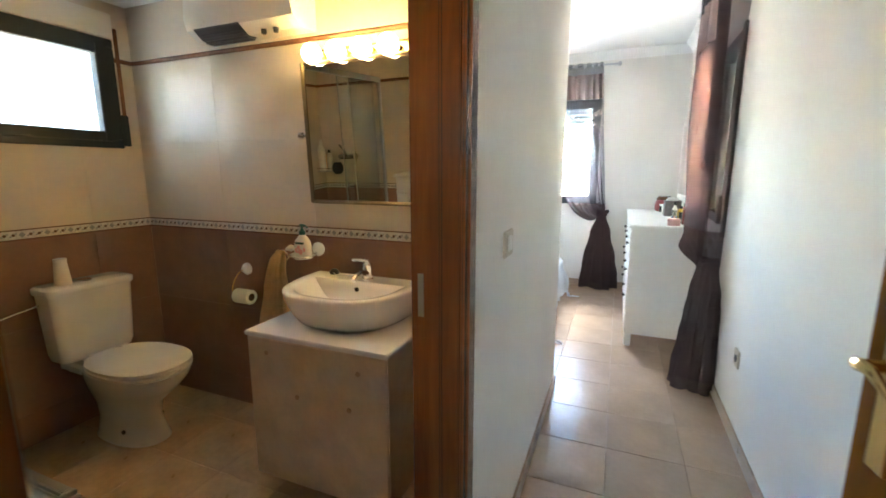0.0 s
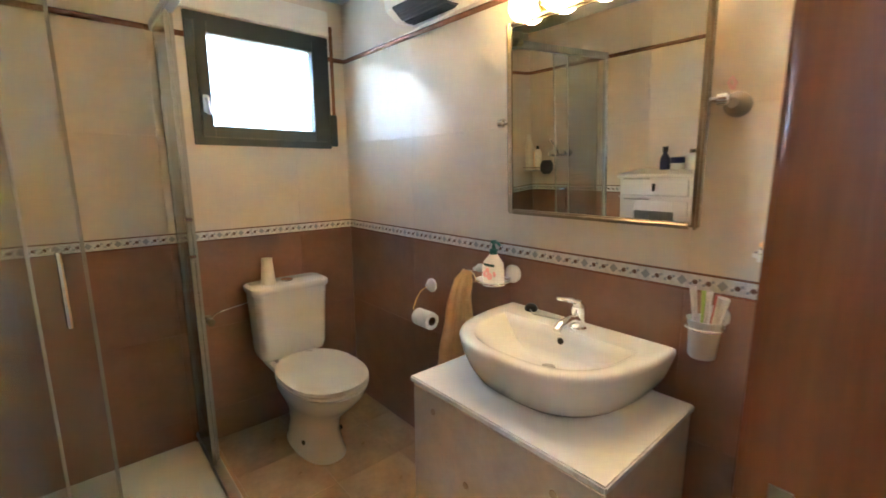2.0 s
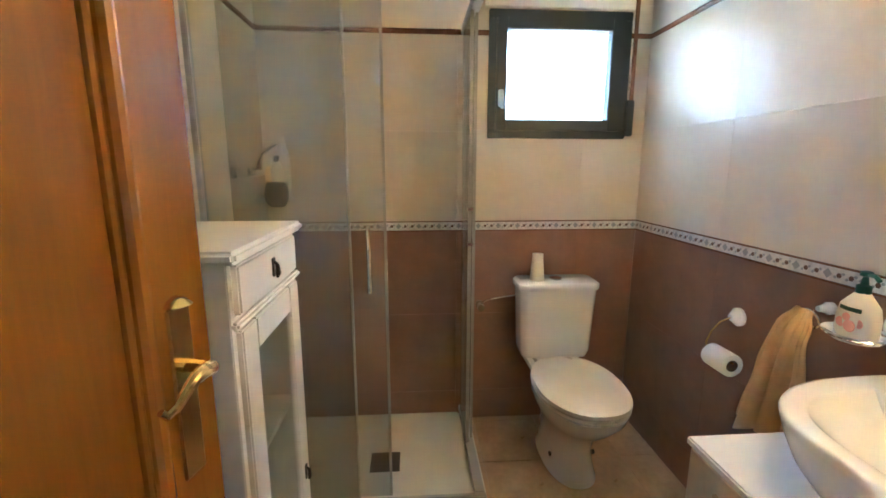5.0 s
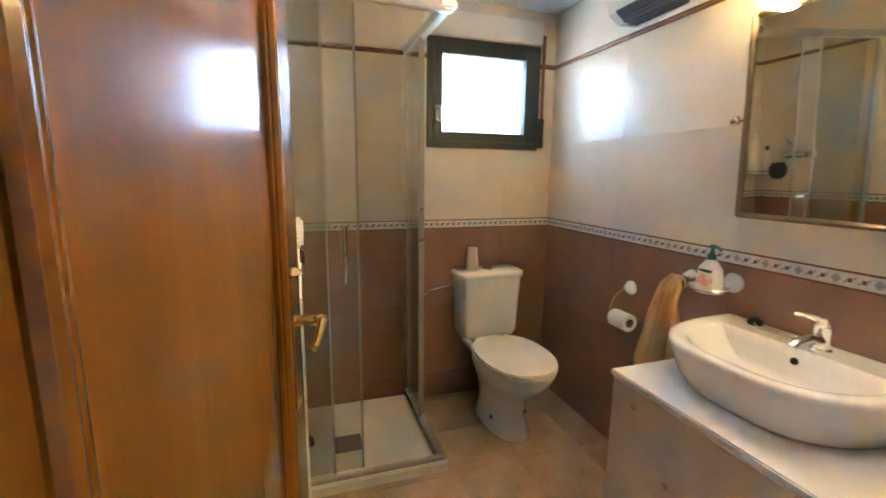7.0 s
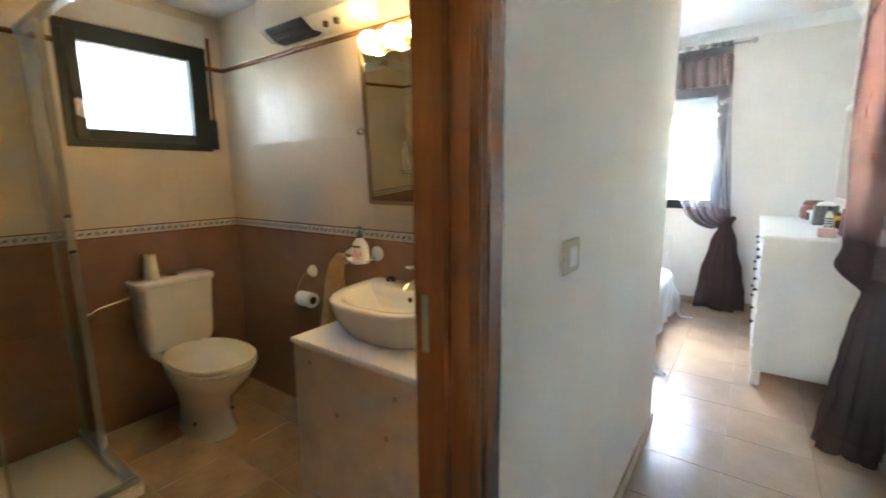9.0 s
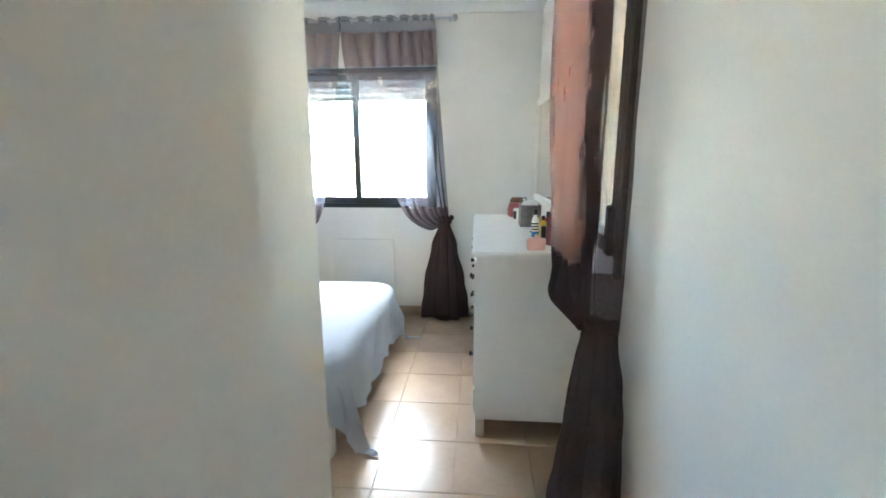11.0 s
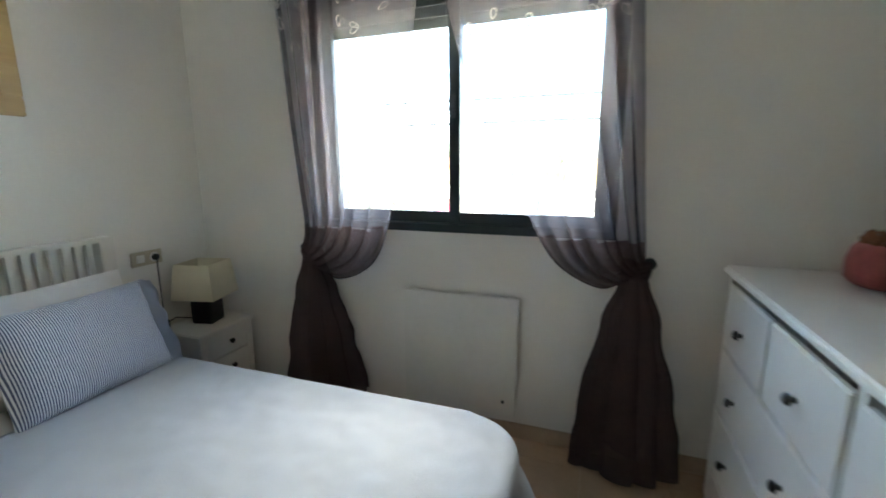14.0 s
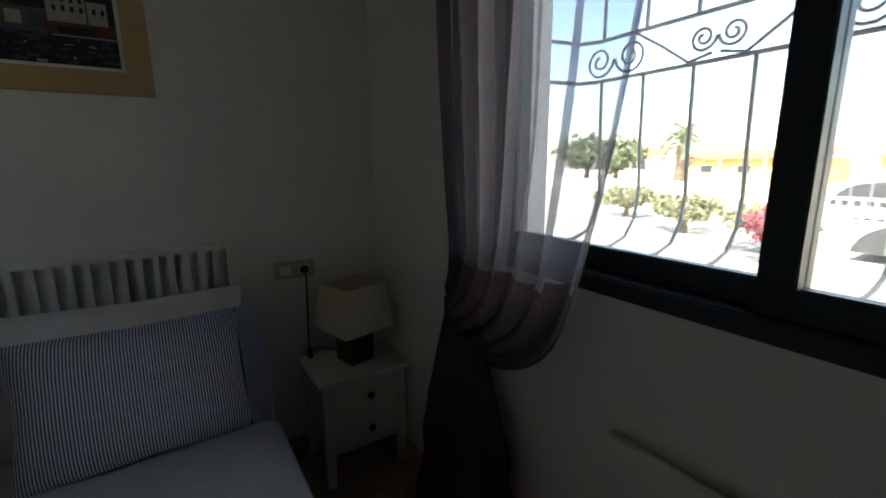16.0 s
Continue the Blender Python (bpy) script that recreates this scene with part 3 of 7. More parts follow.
for x, r, arm in ((-1.662, 0.034, True), (-1.0, 0.034, True), (-1.33, 0.052, False), (-1.96, 0.052, False), (-0.70, 0.052, False)):
    for s in (-1, 1):
        part("scroll", tube(scroll(x + s * (r + 0.002), 1.575, r, s, math.pi / 2 + s * math.pi / 2), 0.0045, 5), GRILLE, gr)
        if arm:
            part("stay", tube([(x + s * 0.01, GY, 1.535), (x + s * 0.07, GY, 1.522), (x + s * 0.15, GY, 1.58), (x + s * 0.23, GY, 1.632)], 0.0045, 5), GRILLE, gr)

# bathroom window, hopper with a frosted pane
bwin = thing("window_2", "dark green aluminium hopper window with a frosted pane", "window", (BW, 1.97, BZ0), kind="structure")
fx0, fx1 = BW - 0.06, BW + 0.012
for b in ((fx0, fx1, B0, B1, BZ0, BZ0 + 0.045), (fx0, fx1, B0, B1, BZ1 - 0.045, BZ1), (fx0, fx1, B0, B0 + 0.045, BZ0 + 0.045, BZ1 - 0.045), (fx0, fx1, B1 - 0.045, B1, BZ0 + 0.045, BZ1 - 0.045)):
    part("window_frame", box(*b, bevel=0.004), GREEN, bwin)
bs = part("sash", box(fx0 + 0.01, fx1 + 0.012, B0 + 0.035, B0 + 0.085, BZ0 + 0.035, BZ1 - 0.035, 0.004), GREEN, bwin)
for b in ((B1 - 0.1, B1 - 0.035, BZ0 + 0.035, BZ1 - 0.035), (B0 + 0.085, B1 - 0.1, BZ0 + 0.035, BZ0 + 0.088), (B0 + 0.085, B1 - 0.1, BZ1 - 0.088, BZ1 - 0.035)):
    part("sash_rail", box(fx0 + 0.011, fx1 + 0.011, *b, bevel=0.004), GREEN, bs)
g = part("pane", box(BW - 0.03, BW - 0.025, B0 + 0.08, B1 - 0.095, BZ0 + 0.08, BZ1 - 0.08), FROST, bs, "frosted white pane", smooth=0)
g.visible_shadow = False
hd = part("handle", box(fx1 + 0.012, fx1 + 0.022, B0 + 0.045, B0 + 0.07, 1.63, 1.71, 0.004), PLASTIC, bs, "cream plastic handle")
part("grip", tube([(fx1 + 0.02, B0 + 0.058, 1.69), (fx1 + 0.045, B0 + 0.058, 1.69), (fx1 + 0.05, B0 + 0.06, 1.62)], 0.008, 8), PLASTIC, hd)
part("shutter_strap", box(BW + 0.002, BW + 0.012, B1 + 0.012, B1 + 0.03, 1.52, 2.13, 0.002), TRIM, bwin, "brown shutter strap beside the frame")
part("strap_box", box(BW + 0.001, BW + 0.02, B1 - 0.008, B1 + 0.034, 1.50, 1.67, 0.004), GREEN, bwin)
part("shutter_box", box(BW - 0.004, BW + 0.018, B0 - 0.02, B1 + 0.006, BZ1 + 0.006, 2.20, 0.004), PLASTIC, bwin, "cream shutter box above the frame")

# side window in the east wall
ewin = thing("window_3", "dark green aluminium window with a clear pane", "window", (HR, 4.05, RZ0), kind="structure")
for b in ((HR - 0.022, HR + 0.07, R0, R1, RZ0, RZ0 + 0.06), (HR - 0.022, HR + 0.07, R0, R1, RZ1 - 0.06, RZ1), (HR - 0.022, HR + 0.07, R0, R0 + 0.06, RZ0 + 0.06, RZ1 - 0.06), (HR - 0.022, HR + 0.07, R1 - 0.06, R1, RZ0 + 0.06, RZ1 - 0.06)):
    part("window_frame", box(*b, bevel=0.004), GREEN, ewin)
g = part("pane", box(HR + 0.04, HR + 0.044, R0 + 0.055, R1 - 0.055, RZ0 + 0.055, RZ1 - 0.055), CLEAR, ewin, smooth=0)
g.visible_shadow = False
part("shutter_strap", box(HR - 0.022, HR - 0.002, R0 - 0.045, R0 - 0.002, 0.96, 2.2, 0.004), GREEN, ewin)
part("strap_winder", box(HR - 0.046, HR - 0.023, R0 + 0.004, R0 + 0.05, 1.035, 1.215, 0.006), GREEN, ewin)
part("window_sill", box(HR + 0.07, HR + 0.27, R0, R1, RZ0 - 0.02, RZ0 + 0.012, 0.004), CERAMIC, ewin, "white outer sill")

# ---- bathroom ----
vt = thing("vanity_cabinet", "whitish knotty board vanity cabinet under the basin", "cabinet", (-1.445, 2.16, 0))
VX0, VX1, VY0, VY1 = -1.775, -1.115, 1.925, 2.405
part("body", box(VX0, VX1, VY0 + 0.006, VY1, 0.05, 0.69, 0.003), VANITY, vt)
part("plinth", box(VX0 + 0.03, VX1 - 0.03, VY0 + 0.05, VY1, 0, 0.05), VANITY, vt)
part("front_panel", box(VX0 + 0.001, VX1 - 0.001, VY0 - 0.004, VY0 + 0.008, 0.055, 0.686, 0.003), VANITY, vt)
part("top", box(VX0 - 0.008, VX1 + 0.008, VY0 - 0.01, VY1, 0.69, 0.71, 0.004), surface("cool white lacquer", (0.80, 0.81, 0.83), 0.35, vary=0.02, grain=30, bump=0.02), vt, "white lacquered top board")
for x, z in ((-1.675, 0.627), (-1.237, 0.612), (-1.53, 0.458), (-1.283, 0.455)):
    part("knot", lathe([(0.0115, 0.001), (0.010, -0.0025), (0.004, -0.003)], (x, VY0 - 0.004, z), 10, "y"), SKIRT, vt, "tan wood knot")

# D-shaped vessel basin
def dshape(cx, y1, hw, depth, z, n=44, p=2.8):
    """A D: straight along the wall, bowed to the front."""
    pts = []
    for k in range(n):
        a = math.pi * k / (n - 1)
        c, s = math.cos(a), math.sin(a)
        r = lambda v: math.copysign(abs(v) ** (2 / p), v)
        pts.append((cx + hw * r(c), y1 - depth * r(s), z))
    return pts


bas = thing("wash_basin", "white ceramic D-shaped countertop basin", "basin", (-1.45, 2.2, 0.71))
BC = -1.468
outer = [dshape(BC, 2.395, hw, d, z) for hw, d, z in ((0.245, 0.355, 0.7105), (0.258, 0.37, 0.725), (0.278, 0.395, 0.765), (0.294, 0.412, 0.81), (0.302, 0.42, 0.84), (0.304, 0.422, 0.852), (0.301, 0.419, 0.859), (0.292, 0.41, 0.862))]
inner = []
for hw, d, z, back in ((0.243, 0.352, 0.860, 0.105), (0.237, 0.345, 0.856, 0.108), (0.215, 0.315, 0.825, 0.112), (0.175, 0.26, 0.78, 0.12), (0.12, 0.2, 0.757, 0.135), (0.04, 0.12, 0.752, 0.16)):
    inner.append(dshape(BC, 2.395 - back, hw, d - back + 0.03, z))
bb = part("bowl", loft(outer + inner), CERAMIC, bas, smooth=50)
part("overflow", lathe([(0.011, 0), (0.011, 0.004)], (BC, 2.2785, 0.823), 14, "y"), IRON, bas, "dark overflow hole")
part("drain", lathe([(0.022, 0), (0.022, 0.003), (0.012, 0.004)], (BC, 2.22, 0.7525), 16), CHROME, bas)
tap = thing("basin_tap", "chrome single-lever basin mixer tap", "tap", (-1.435, 2.325, 0.862))
part("body", lathe([(0.026, 0), (0.026, 0.006), (0.021, 0.012), (0.021, 0.05), (0.023, 0.055), (0.023, 0.075), (0.012, 0.088)], (-1.435, 2.325, 0.862), 20), CHROME, tap)
part("spout", tube([(-1.435, 2.315, 0.895), (-1.435, 2.27, 0.905), (-1.435, 2.225, 0.898), (-1.435, 2.205, 0.885)], [0.017, 0.015, 0.013, 0.0125], 12), CHROME, tap)
part("lever", tube([(-1.435, 2.328, 0.945), (-1.455, 2.31, 0.955), (-1.485, 2.275, 0.962)], [0.012, 0.009, 0.006], 8), CHROME, tap)
st = thing("basin_stopper", "black basin plug on a thin chain", "plug", (-1.65, 2.365, 0.862))
part("plug", lathe([(0.022, 0), (0.024, 0.008), (0.018, 0.02), (0.008, 0.026)], (-1.65, 2.365, 0.863), 14), BLACK, st)
part("chain", tube([(-1.645, 2.35, 0.873), (-1.61, 2.325, 0.868), (-1.57, 2.335, 0.867), (-1.52, 2.345, 0.868), (-1.455, 2.335, 0.869)], 0.0025, 6), STEEL, st)

# mirror and lamp bar
mr = thing("bathroom_mirror", "pivoting mirror in a bronzed metal frame", "mirror", m=Matrix.Translation((0, 2.345, 1.525)) @ pose(0, 0, 0, 2.7) @ Matrix.Translation((0, -2.345, -1.525)))
MX0, MX1, MZ0, MZ1 = -1.757, -1.128, 1.207, 1.842
part("glass", box(MX0 + 0.012, MX1 - 0.012, 2.342, 2.352, MZ0 + 0.012, MZ1 - 0.012), MIRROR, mr, "mirror glass", smooth=0)
for b in ((MX0, MX0 + 0.017, MZ0, MZ1), (MX1 - 0.017, MX1, MZ0, MZ1), (MX0 + 0.017, MX1 - 0.017, MZ0, MZ0 + 0.017), (MX0 + 0.017, MX1 - 0.017, MZ1 - 0.017, MZ1)):
    part("frame", box(b[0], b[1], 2.331, 2.36, b[2], b[3], 0.006, seg=3), BRONZE, mr)
for x, s in ((MX0, -1), (MX1, 1)):
    part("pivot", tube([(x + s * 0.002, 2.345, 1.525), (x + s * 0.035, 2.345, 1.525), (x + s * 0.04, 2.38, 1.525), (x + s * 0.04, 2.408, 1.525)], 0.008, 8), CHROME, mr)
    part("pivot_knob", lathe([(0.010, -0.014), (0.016, -0.01), (0.016, 0.01), (0.010, 0.014)], (x + s * 0.03, 2.345, 1.525), 14, "x"), CHROME, mr)
lb = thing("mirror_lamp_bar", "gilt lamp bar with four lit globe bulbs", "wall lamp", (-1.48, 2.4, 1.86))
part("bar", box(-1.745, -1.21, 2.372, 2.408, 1.835, 1.905, 0.01), BRASS, lb, "gilt back bar")
for x in (-1.672, -1.546, -1.418, -1.289):
    s_ = part("socket", lathe([(0.024, 0), (0.022, 0.03), (0.016, 0.04)], (x, 2.372 - 0.04, 1.868), 14, "y"), BRASS, lb)
    part("bulb", lathe([(0.044 * math.sin(math.pi * k / 12), -0.044 * math.cos(math.pi * k / 12)) for k in range(13)], (x, 2.302, 1.868), 20, cap=False), BULB, s_, "glowing globe bulb")

# heater on the wall
ht = thing("wall_heater", "cream wall-hung fan heater with a dark grille", "heater", (-2.03, 2.33, 1.99))
prof = [(0.0, 0.0), (-0.10, -0.005), (-0.155, 0.03), (-0.17, 0.08), (-0.16, 0.2), (0.0, 0.23)]
part("body", loft([[(x, 2.408 + dy, 1.99 + dz) for dy, dz in prof] for x in (-2.36, -1.76)]), PLASTIC, ht)
part("grille", loft([[(x, 2.408 + dy, 1.99 + dz) for dy, dz in ((-0.05, -0.008), (-0.112, -0.008), (-0.158, 0.026), (-0.16, 0.034), (-0.1, 0.01), (-0.05, 0.005))] for x in (-2.31, -2.03)]), GREYP, ht, "dark grey air grille")
for k in range(7):
    y = 2.408 - 0.06 - 0.013 * k
    part("slat", box(-2.305, -2.035, y, y + 0.004, 1.973 + max(0, k - 3) * 0.008, 1.984 + max(0, k - 3) * 0.008), GREYP, ht)
for x in (-1.92, -1.85):
    part("knob", lathe([(0.013, 0), (0.011, -0.02)], (x, 2.29, 1.992), 12), GREYP, ht)
part("end_cap", loft([[(x, 2.408 + dy * 1.02, 1.99 + dz) for dy, dz in prof] for x in (-1.76, -1.72)]), PLASTIC, ht, smooth=40)

# toilet
TC = 1.965
tl = thing("toilet", "white close-coupled toilet with closed lid", "toilet", (-2.65, TC, 0))


def oval(cx, cy, rx, ry, z, n=32, p=2.3, back=1.0):
    pts = []
    for k in range(n):
        a = 2 * math.pi * k / n
        c, s = math.cos(a), math.sin(a)
        f = lambda v: math.copysign(abs(v) ** (2 / p), v)
        pts.append((cx + rx * f(c) * (back if c < 0 else 1), cy + ry * f(s), z))
    return pts


part("pedestal", loft([oval(-2.68, TC, 0.225, 0.115, 0.0), oval(-2.68, TC, 0.215, 0.105, 0.03), oval(-2.69, TC, 0.19, 0.095, 0.12), oval(-2.68, TC, 0.2, 0.11, 0.2), oval(-2.63, TC, 0.26, 0.15, 0.29), oval(-2.59, TC, 0.285, 0.178, 0.36), oval(-2.58, TC, 0.29, 0.182, 0.395)]), CERAMIC, tl, smooth=60)
part("seat", loft([oval(-2.565, TC, 0.255, 0.182, 0.396), oval(-2.56, TC, 0.265, 0.188, 0.402), oval(-2.56, TC, 0.265, 0.188, 0.414), oval(-2.56, TC, 0.255, 0.18, 0.418)]), PLASTIC, tl, smooth=60)
part("lid", loft([oval(-2.56, TC, 0.255, 0.18, 0.419), oval(-2.56, TC, 0.267, 0.19, 0.424), oval(-2.56, TC, 0.265, 0.188, 0.436), oval(-2.56, TC, 0.235, 0.165, 0.443), oval(-2.56, TC, 0.1, 0.07, 0.446)]), PLASTIC, tl, smooth=60)
for y in (TC - 0.08, TC + 0.08):
    part("seat_hinge", lathe([(0.014, 0), (0.014, 0.03), (0.008, 0.034)], (-2.80, y, 0.41), 12), PLASTIC, tl)
part("shelf", box(-3.01, -2.78, TC - 0.13, TC + 0.13, 0.33, 0.415, 0.03), CERAMIC, tl)
def rect(x0, x1, y0, y1, z, r=0.04, n=6):
    pts = []
    for cx, cy, a0 in ((x1 - r, y1 - r, 0), (x0 + r, y1 - r, 90), (x0 + r, y0 + r, 180), (x1 - r, y0 + r, 270)):
        for k in range(n + 1):
            a = radians(a0 + 90 * k / n)
            pts.append((cx + r * math.cos(a), cy + r * math.sin(a), z))
    return pts
part("cistern", loft([rect(-3.012, -2.855, TC - 0.165, TC + 0.165, 0.415), rect(-3.012, -2.845, TC - 0.175, TC + 0.175, 0.45), rect(-3.012, -2.835, TC - 0.19, TC + 0.19, 0.765)]), CERAMIC, tl, smooth=50)
cl = part("cistern_lid", loft([rect(-3.015, -2.83, TC - 0.197, TC + 0.197, 0.766), rect(-3.015, -2.826, TC - 0.2, TC + 0.2, 0.775), rect(-3.015, -2.826, TC - 0.2, TC + 0.2, 0.795), rect(-3.01, -2.835, TC - 0.19, TC + 0.19, 0.803)]), CERAMIC, tl, smooth=50)
part("flush_button", lathe([(0.03, 0), (0.03, 0.008), (0.022, 0.011)], (-2.92, TC + 0.0, 0.802), 20), CHROME, cl, "chrome flush button")
for y in (TC - 0.1, TC + 0.1):
    part("floor_bolt", lathe([(0.011, 0), (0.011, 0.008), (0.005, 0.012)], (-2.6, y + math.copysign(0.0, 1), 0.07), 10, "y"), GREYP, tl)
solo("plastic_beaker", lathe([(0.036, 0), (0.034, 0.02), (0.026, 0.115), (0.027, 0.13), (0.024, 0.132), (0.022, 0.13)], (-2.91, 1.868, 0.8035), 20), PLASTIC, "white tapered plastic beaker on the cistern", "beaker", (-2.91, 1.868, 0.8035))
vv = thing("stop_valve", "small brass water valve with a hose to the cistern", "valve", (-3.0, 1.60, 0.65))
part("body", lathe([(0.02, 0), (0.02, 0.006), (0.01, 0.01), (0.01, 0.05), (0.018, 0.052), (0.018, 0.075), (0.008, 0.078)], (-3.022, 1.60, 0.65), 12, "x"), BRONZE, vv)
part("hose", tube([(-2.975, 1.60, 0.66), (-2.97, 1.63, 0.685), (-2.965, 1.70, 0.70), (-2.955, 1.785, 0.715)], 0.004, 8), CHROME, vv)

# wall fittings on the basin wall
rh = thing("toilet_roll_holder", "white round toilet roll holder with a brass hook", "roll holder", (-2.23, 2.405, 0.83))
part("rose", lathe([(0.033, 0), (0.033, -0.01), (0.024, -0.02), (0.012, -0.034)], (-2.262, 2.409, 0.828), 18, "y"), CERAMIC, rh)
part("hook", tube([(-2.262, 2.377, 0.826), (-2.268, 2.345, 0.81), (-2.272, 2.32, 0.775), (-2.268, 2.30, 0.735), (-2.25, 2.298, 0.716), (-2.13, 2.298, 0.716)], 0.003, 8), BRASS, rh, "brass wire hook")
bm = lathe([(0.02, -0.05), (0.038, -0.05), (0.039, -0.045), (0.039, 0.045), (0.038, 0.05), (0.02, 0.05), (0.02, -0.05)], (-2.185, 2.300, 0.706), 24, "x", cap=False)
tp = thing("toilet_roll", "white toilet paper roll on its hook", "toilet paper", (-2.185, 2.300, 0.706))
part("paper", bm, PAPER, tp)
part("core", lathe([(0.0195, -0.051), (0.0195, 0.051), (0.017, 0.051), (0.017, -0.051), (0.0195, -0.051)], (-2.185, 2.300, 0.706), 20, "x", cap=False), plain("brown cardboard", (0.10, 0.06, 0.035), 0.9), tp, "brown cardboard core")
sd = thing("soap_dish", "white soap dish in a chrome wall ring", "soap dish", (-1.77, 2.40, 0.95))
part("rose", lathe([(0.034, 0.0), (0.036, -0.012), (0.026, -0.024), (0.012, -0.03)], (-1.768, 2.409, 0.972), 18, "y"), CERAMIC, sd)
part("ring", tube([(-1.80 + 0.066 * math.cos(k * math.pi / 12), 2.325 + 0.055 * math.sin(k * math.pi / 12), 0.95) for k in range(24)], 0.0045, 8, closed=True), CHROME, sd)
part("arm", tube([(-1.76, 2.365, 0.95), (-1.766, 2.385, 0.958), (-1.768, 2.40, 0.968)], 0.006, 8), CHROME, sd)
part("dish", lathe([(0.02, 0.0), (0.045, 0.003), (0.063, 0.02), (0.066, 0.024), (0.060, 0.022), (0.04, 0.008), (0.005, 0.006)], (-1.80, 2.325, 0.934), 24), CERAMIC, sd)
sp = thing("soap_dispenser", "white liquid soap bottle with a green pump", "soap bottle", (-1.80, 2.325, 0.9405))
SB = (-1.80, 2.325, 0.9425)
part("bottle", loft([oval(SB[0], SB[1], rx, ry, SB[2] + z) for rx, ry, z in ((0.041, 0.024, 0), (0.047, 0.028, 0.008), (0.047, 0.029, 0.05), (0.041, 0.026, 0.08), (0.024, 0.018, 0.10), (0.014, 0.014, 0.112))]), PLASTIC, sp, smooth=60)
for dx, dz, rr in ((-0.016, 0.036, 0.013), (0.006, 0.032, 0.015), (0.024, 0.042, 0.011), (-0.004, 0.052, 0.010)):
    part("label_spot", lathe([(rr, 0.0), (rr * 0.9, -0.0012)], (SB[0] + dx, SB[1] - 0.0285 + 6 * dx * dx, SB[2] + dz), 12, "y"), plain("pink blossom print", (0.80, 0.40, 0.36), 0.4), sp, "pink blossom on the label")
part("label_bar", sheet(lambda u, v: (SB[0] + 0.026 * (2 * u - 1), SB[1] - 0.0305 + 0.006 * (2 * u - 1) ** 2, SB[2] + 0.068 + 0.010 * v), 8, 1), plain("dark green", (0.01, 0.06, 0.04), 0.4), sp, "dark green bar on the label")
pc = part("pump", lathe([(0.015, 0), (0.015, 0.018), (0.008, 0.022), (0.005, 0.04), (0.012, 0.042), (0.012, 0.052), (0.003, 0.054)], (SB[0], SB[1], SB[2] + 0.111), 14), plain("green pump plastic", (0.01, 0.10, 0.07), 0.35), sp, "dark green pump")
part("nozzle", tube([(SB[0], SB[1], SB[2] + 0.157), (SB[0] + 0.03, SB[1] - 0.01, SB[2] + 0.158), (SB[0] + 0.042, SB[1] - 0.013, SB[2] + 0.150)], 0.005, 8), pc.data.materials[0], pc)
tr = thing("towel_ring", "chrome towel ring on a white wall rose", "towel ring", (-1.95, 2.40, 0.96))
part("rose", lathe([(0.018, 0.0), (0.018, -0.012), (0.012, -0.022), (0.008, -0.04)], (-1.945, 2.409, 0.965), 16, "y"), CERAMIC, tr)
part("ring", tube([(-1.945 + 0.026 * math.cos(k * math.pi / 10), 2.352 - 0.012 * math.sin(k * math.pi / 10), 0.938 + 0.026 * math.sin(k * math.pi / 10)) for k in range(20)], 0.004, 8, closed=True), CHROME, tr)
def towel(u, v):
    w = bend(v, [(0, 0.05), (0.12, 0.095), (0.5, 0.14), (1, 0.19)])
    fold = 0.017 * math.sin(u * 19 + 0.6 * v) * (0.5 + v) + 0.006 * math.sin(u * 41 + 2 + v)
    z = 0.965 - 0.42 * v - 0.02 * math.sin(u * 9) * v
    return (-1.950 - 0.05 * v + (u - 0.5) * 2 * w * 0.62, 2.335 - 0.03 * math.sin(math.pi * min(v * 4, 1) / 2) + fold, z)
bm = sheet(towel, 48, 24)
bmesh.ops.solidify(bm, geom=bm.faces[:], thickness=0.006)
solo("hand_towel", bm, TOWEL, "yellow ochre hand towel hanging from the ring", "towel", (-1.945, 2.33, 0.61), smooth=60)
tb = thing("toothbrush_tumbler", "white tumbler in a chrome ring with brushes", "tumbler", (-1.085, 2.30, 0.90))
TX, TY = -1.075, 2.305
part("cup", lathe([(0.028, 0), (0.032, 0.006), (0.037, 0.085), (0.042, 0.10), (0.039, 0.10), (0.034, 0.085), (0.029, 0.01), (0.002, 0.008)], (TX, TY, 0.895), 24), CERAMIC, tb)
part("ring", tube([(TX + 0.044 * math.cos(k * math.pi / 12), TY + 0.044 * math.sin(k * math.pi / 12), 0.975) for k in range(24)], 0.004, 8, closed=True), CHROME, tb)
part("arm", tube([(TX, TY + 0.044, 0.975), (TX, TY + 0.1, 0.98)], 0.006, 8), CHROME, tb)
part("rose", lathe([(0.028, 0.0), (0.03, -0.012), (0.012, -0.024)], (TX, 2.409, 0.98), 16, "y"), CERAMIC, tb)
for dx, dy, h, r, c in ((-0.02, -0.005, 0.17, 0.009, PLASTIC), (-0.008, 0.012, 0.155, 0.008, plain("lime green", (0.35, 0.5, 0.08), 0.4)), (0.006, -0.012, 0.165, 0.008, PLASTIC), (0.012, 0.01, 0.15, 0.007, plain("red plastic", (0.45, 0.05, 0.04), 0.4)), (0.022, 0.0, 0.15, 0.014, PLASTIC)):
    part("brush", tube([(TX + dx * 0.5, TY + dy * 0.5, 0.905), (TX + dx * 1.3, TY + dy * 1.3, 0.9 + h * 0.75), (TX + dx * 1.6, TY + dy * 1.6, 0.905 + h)], [r * 0.6, r * 0.8, r], 8), c, tb)
hk = thing("suction_hook", "grey suction hook with a pale pink ribbon", "wall hook", (-1.02, 2.40, 1.5))
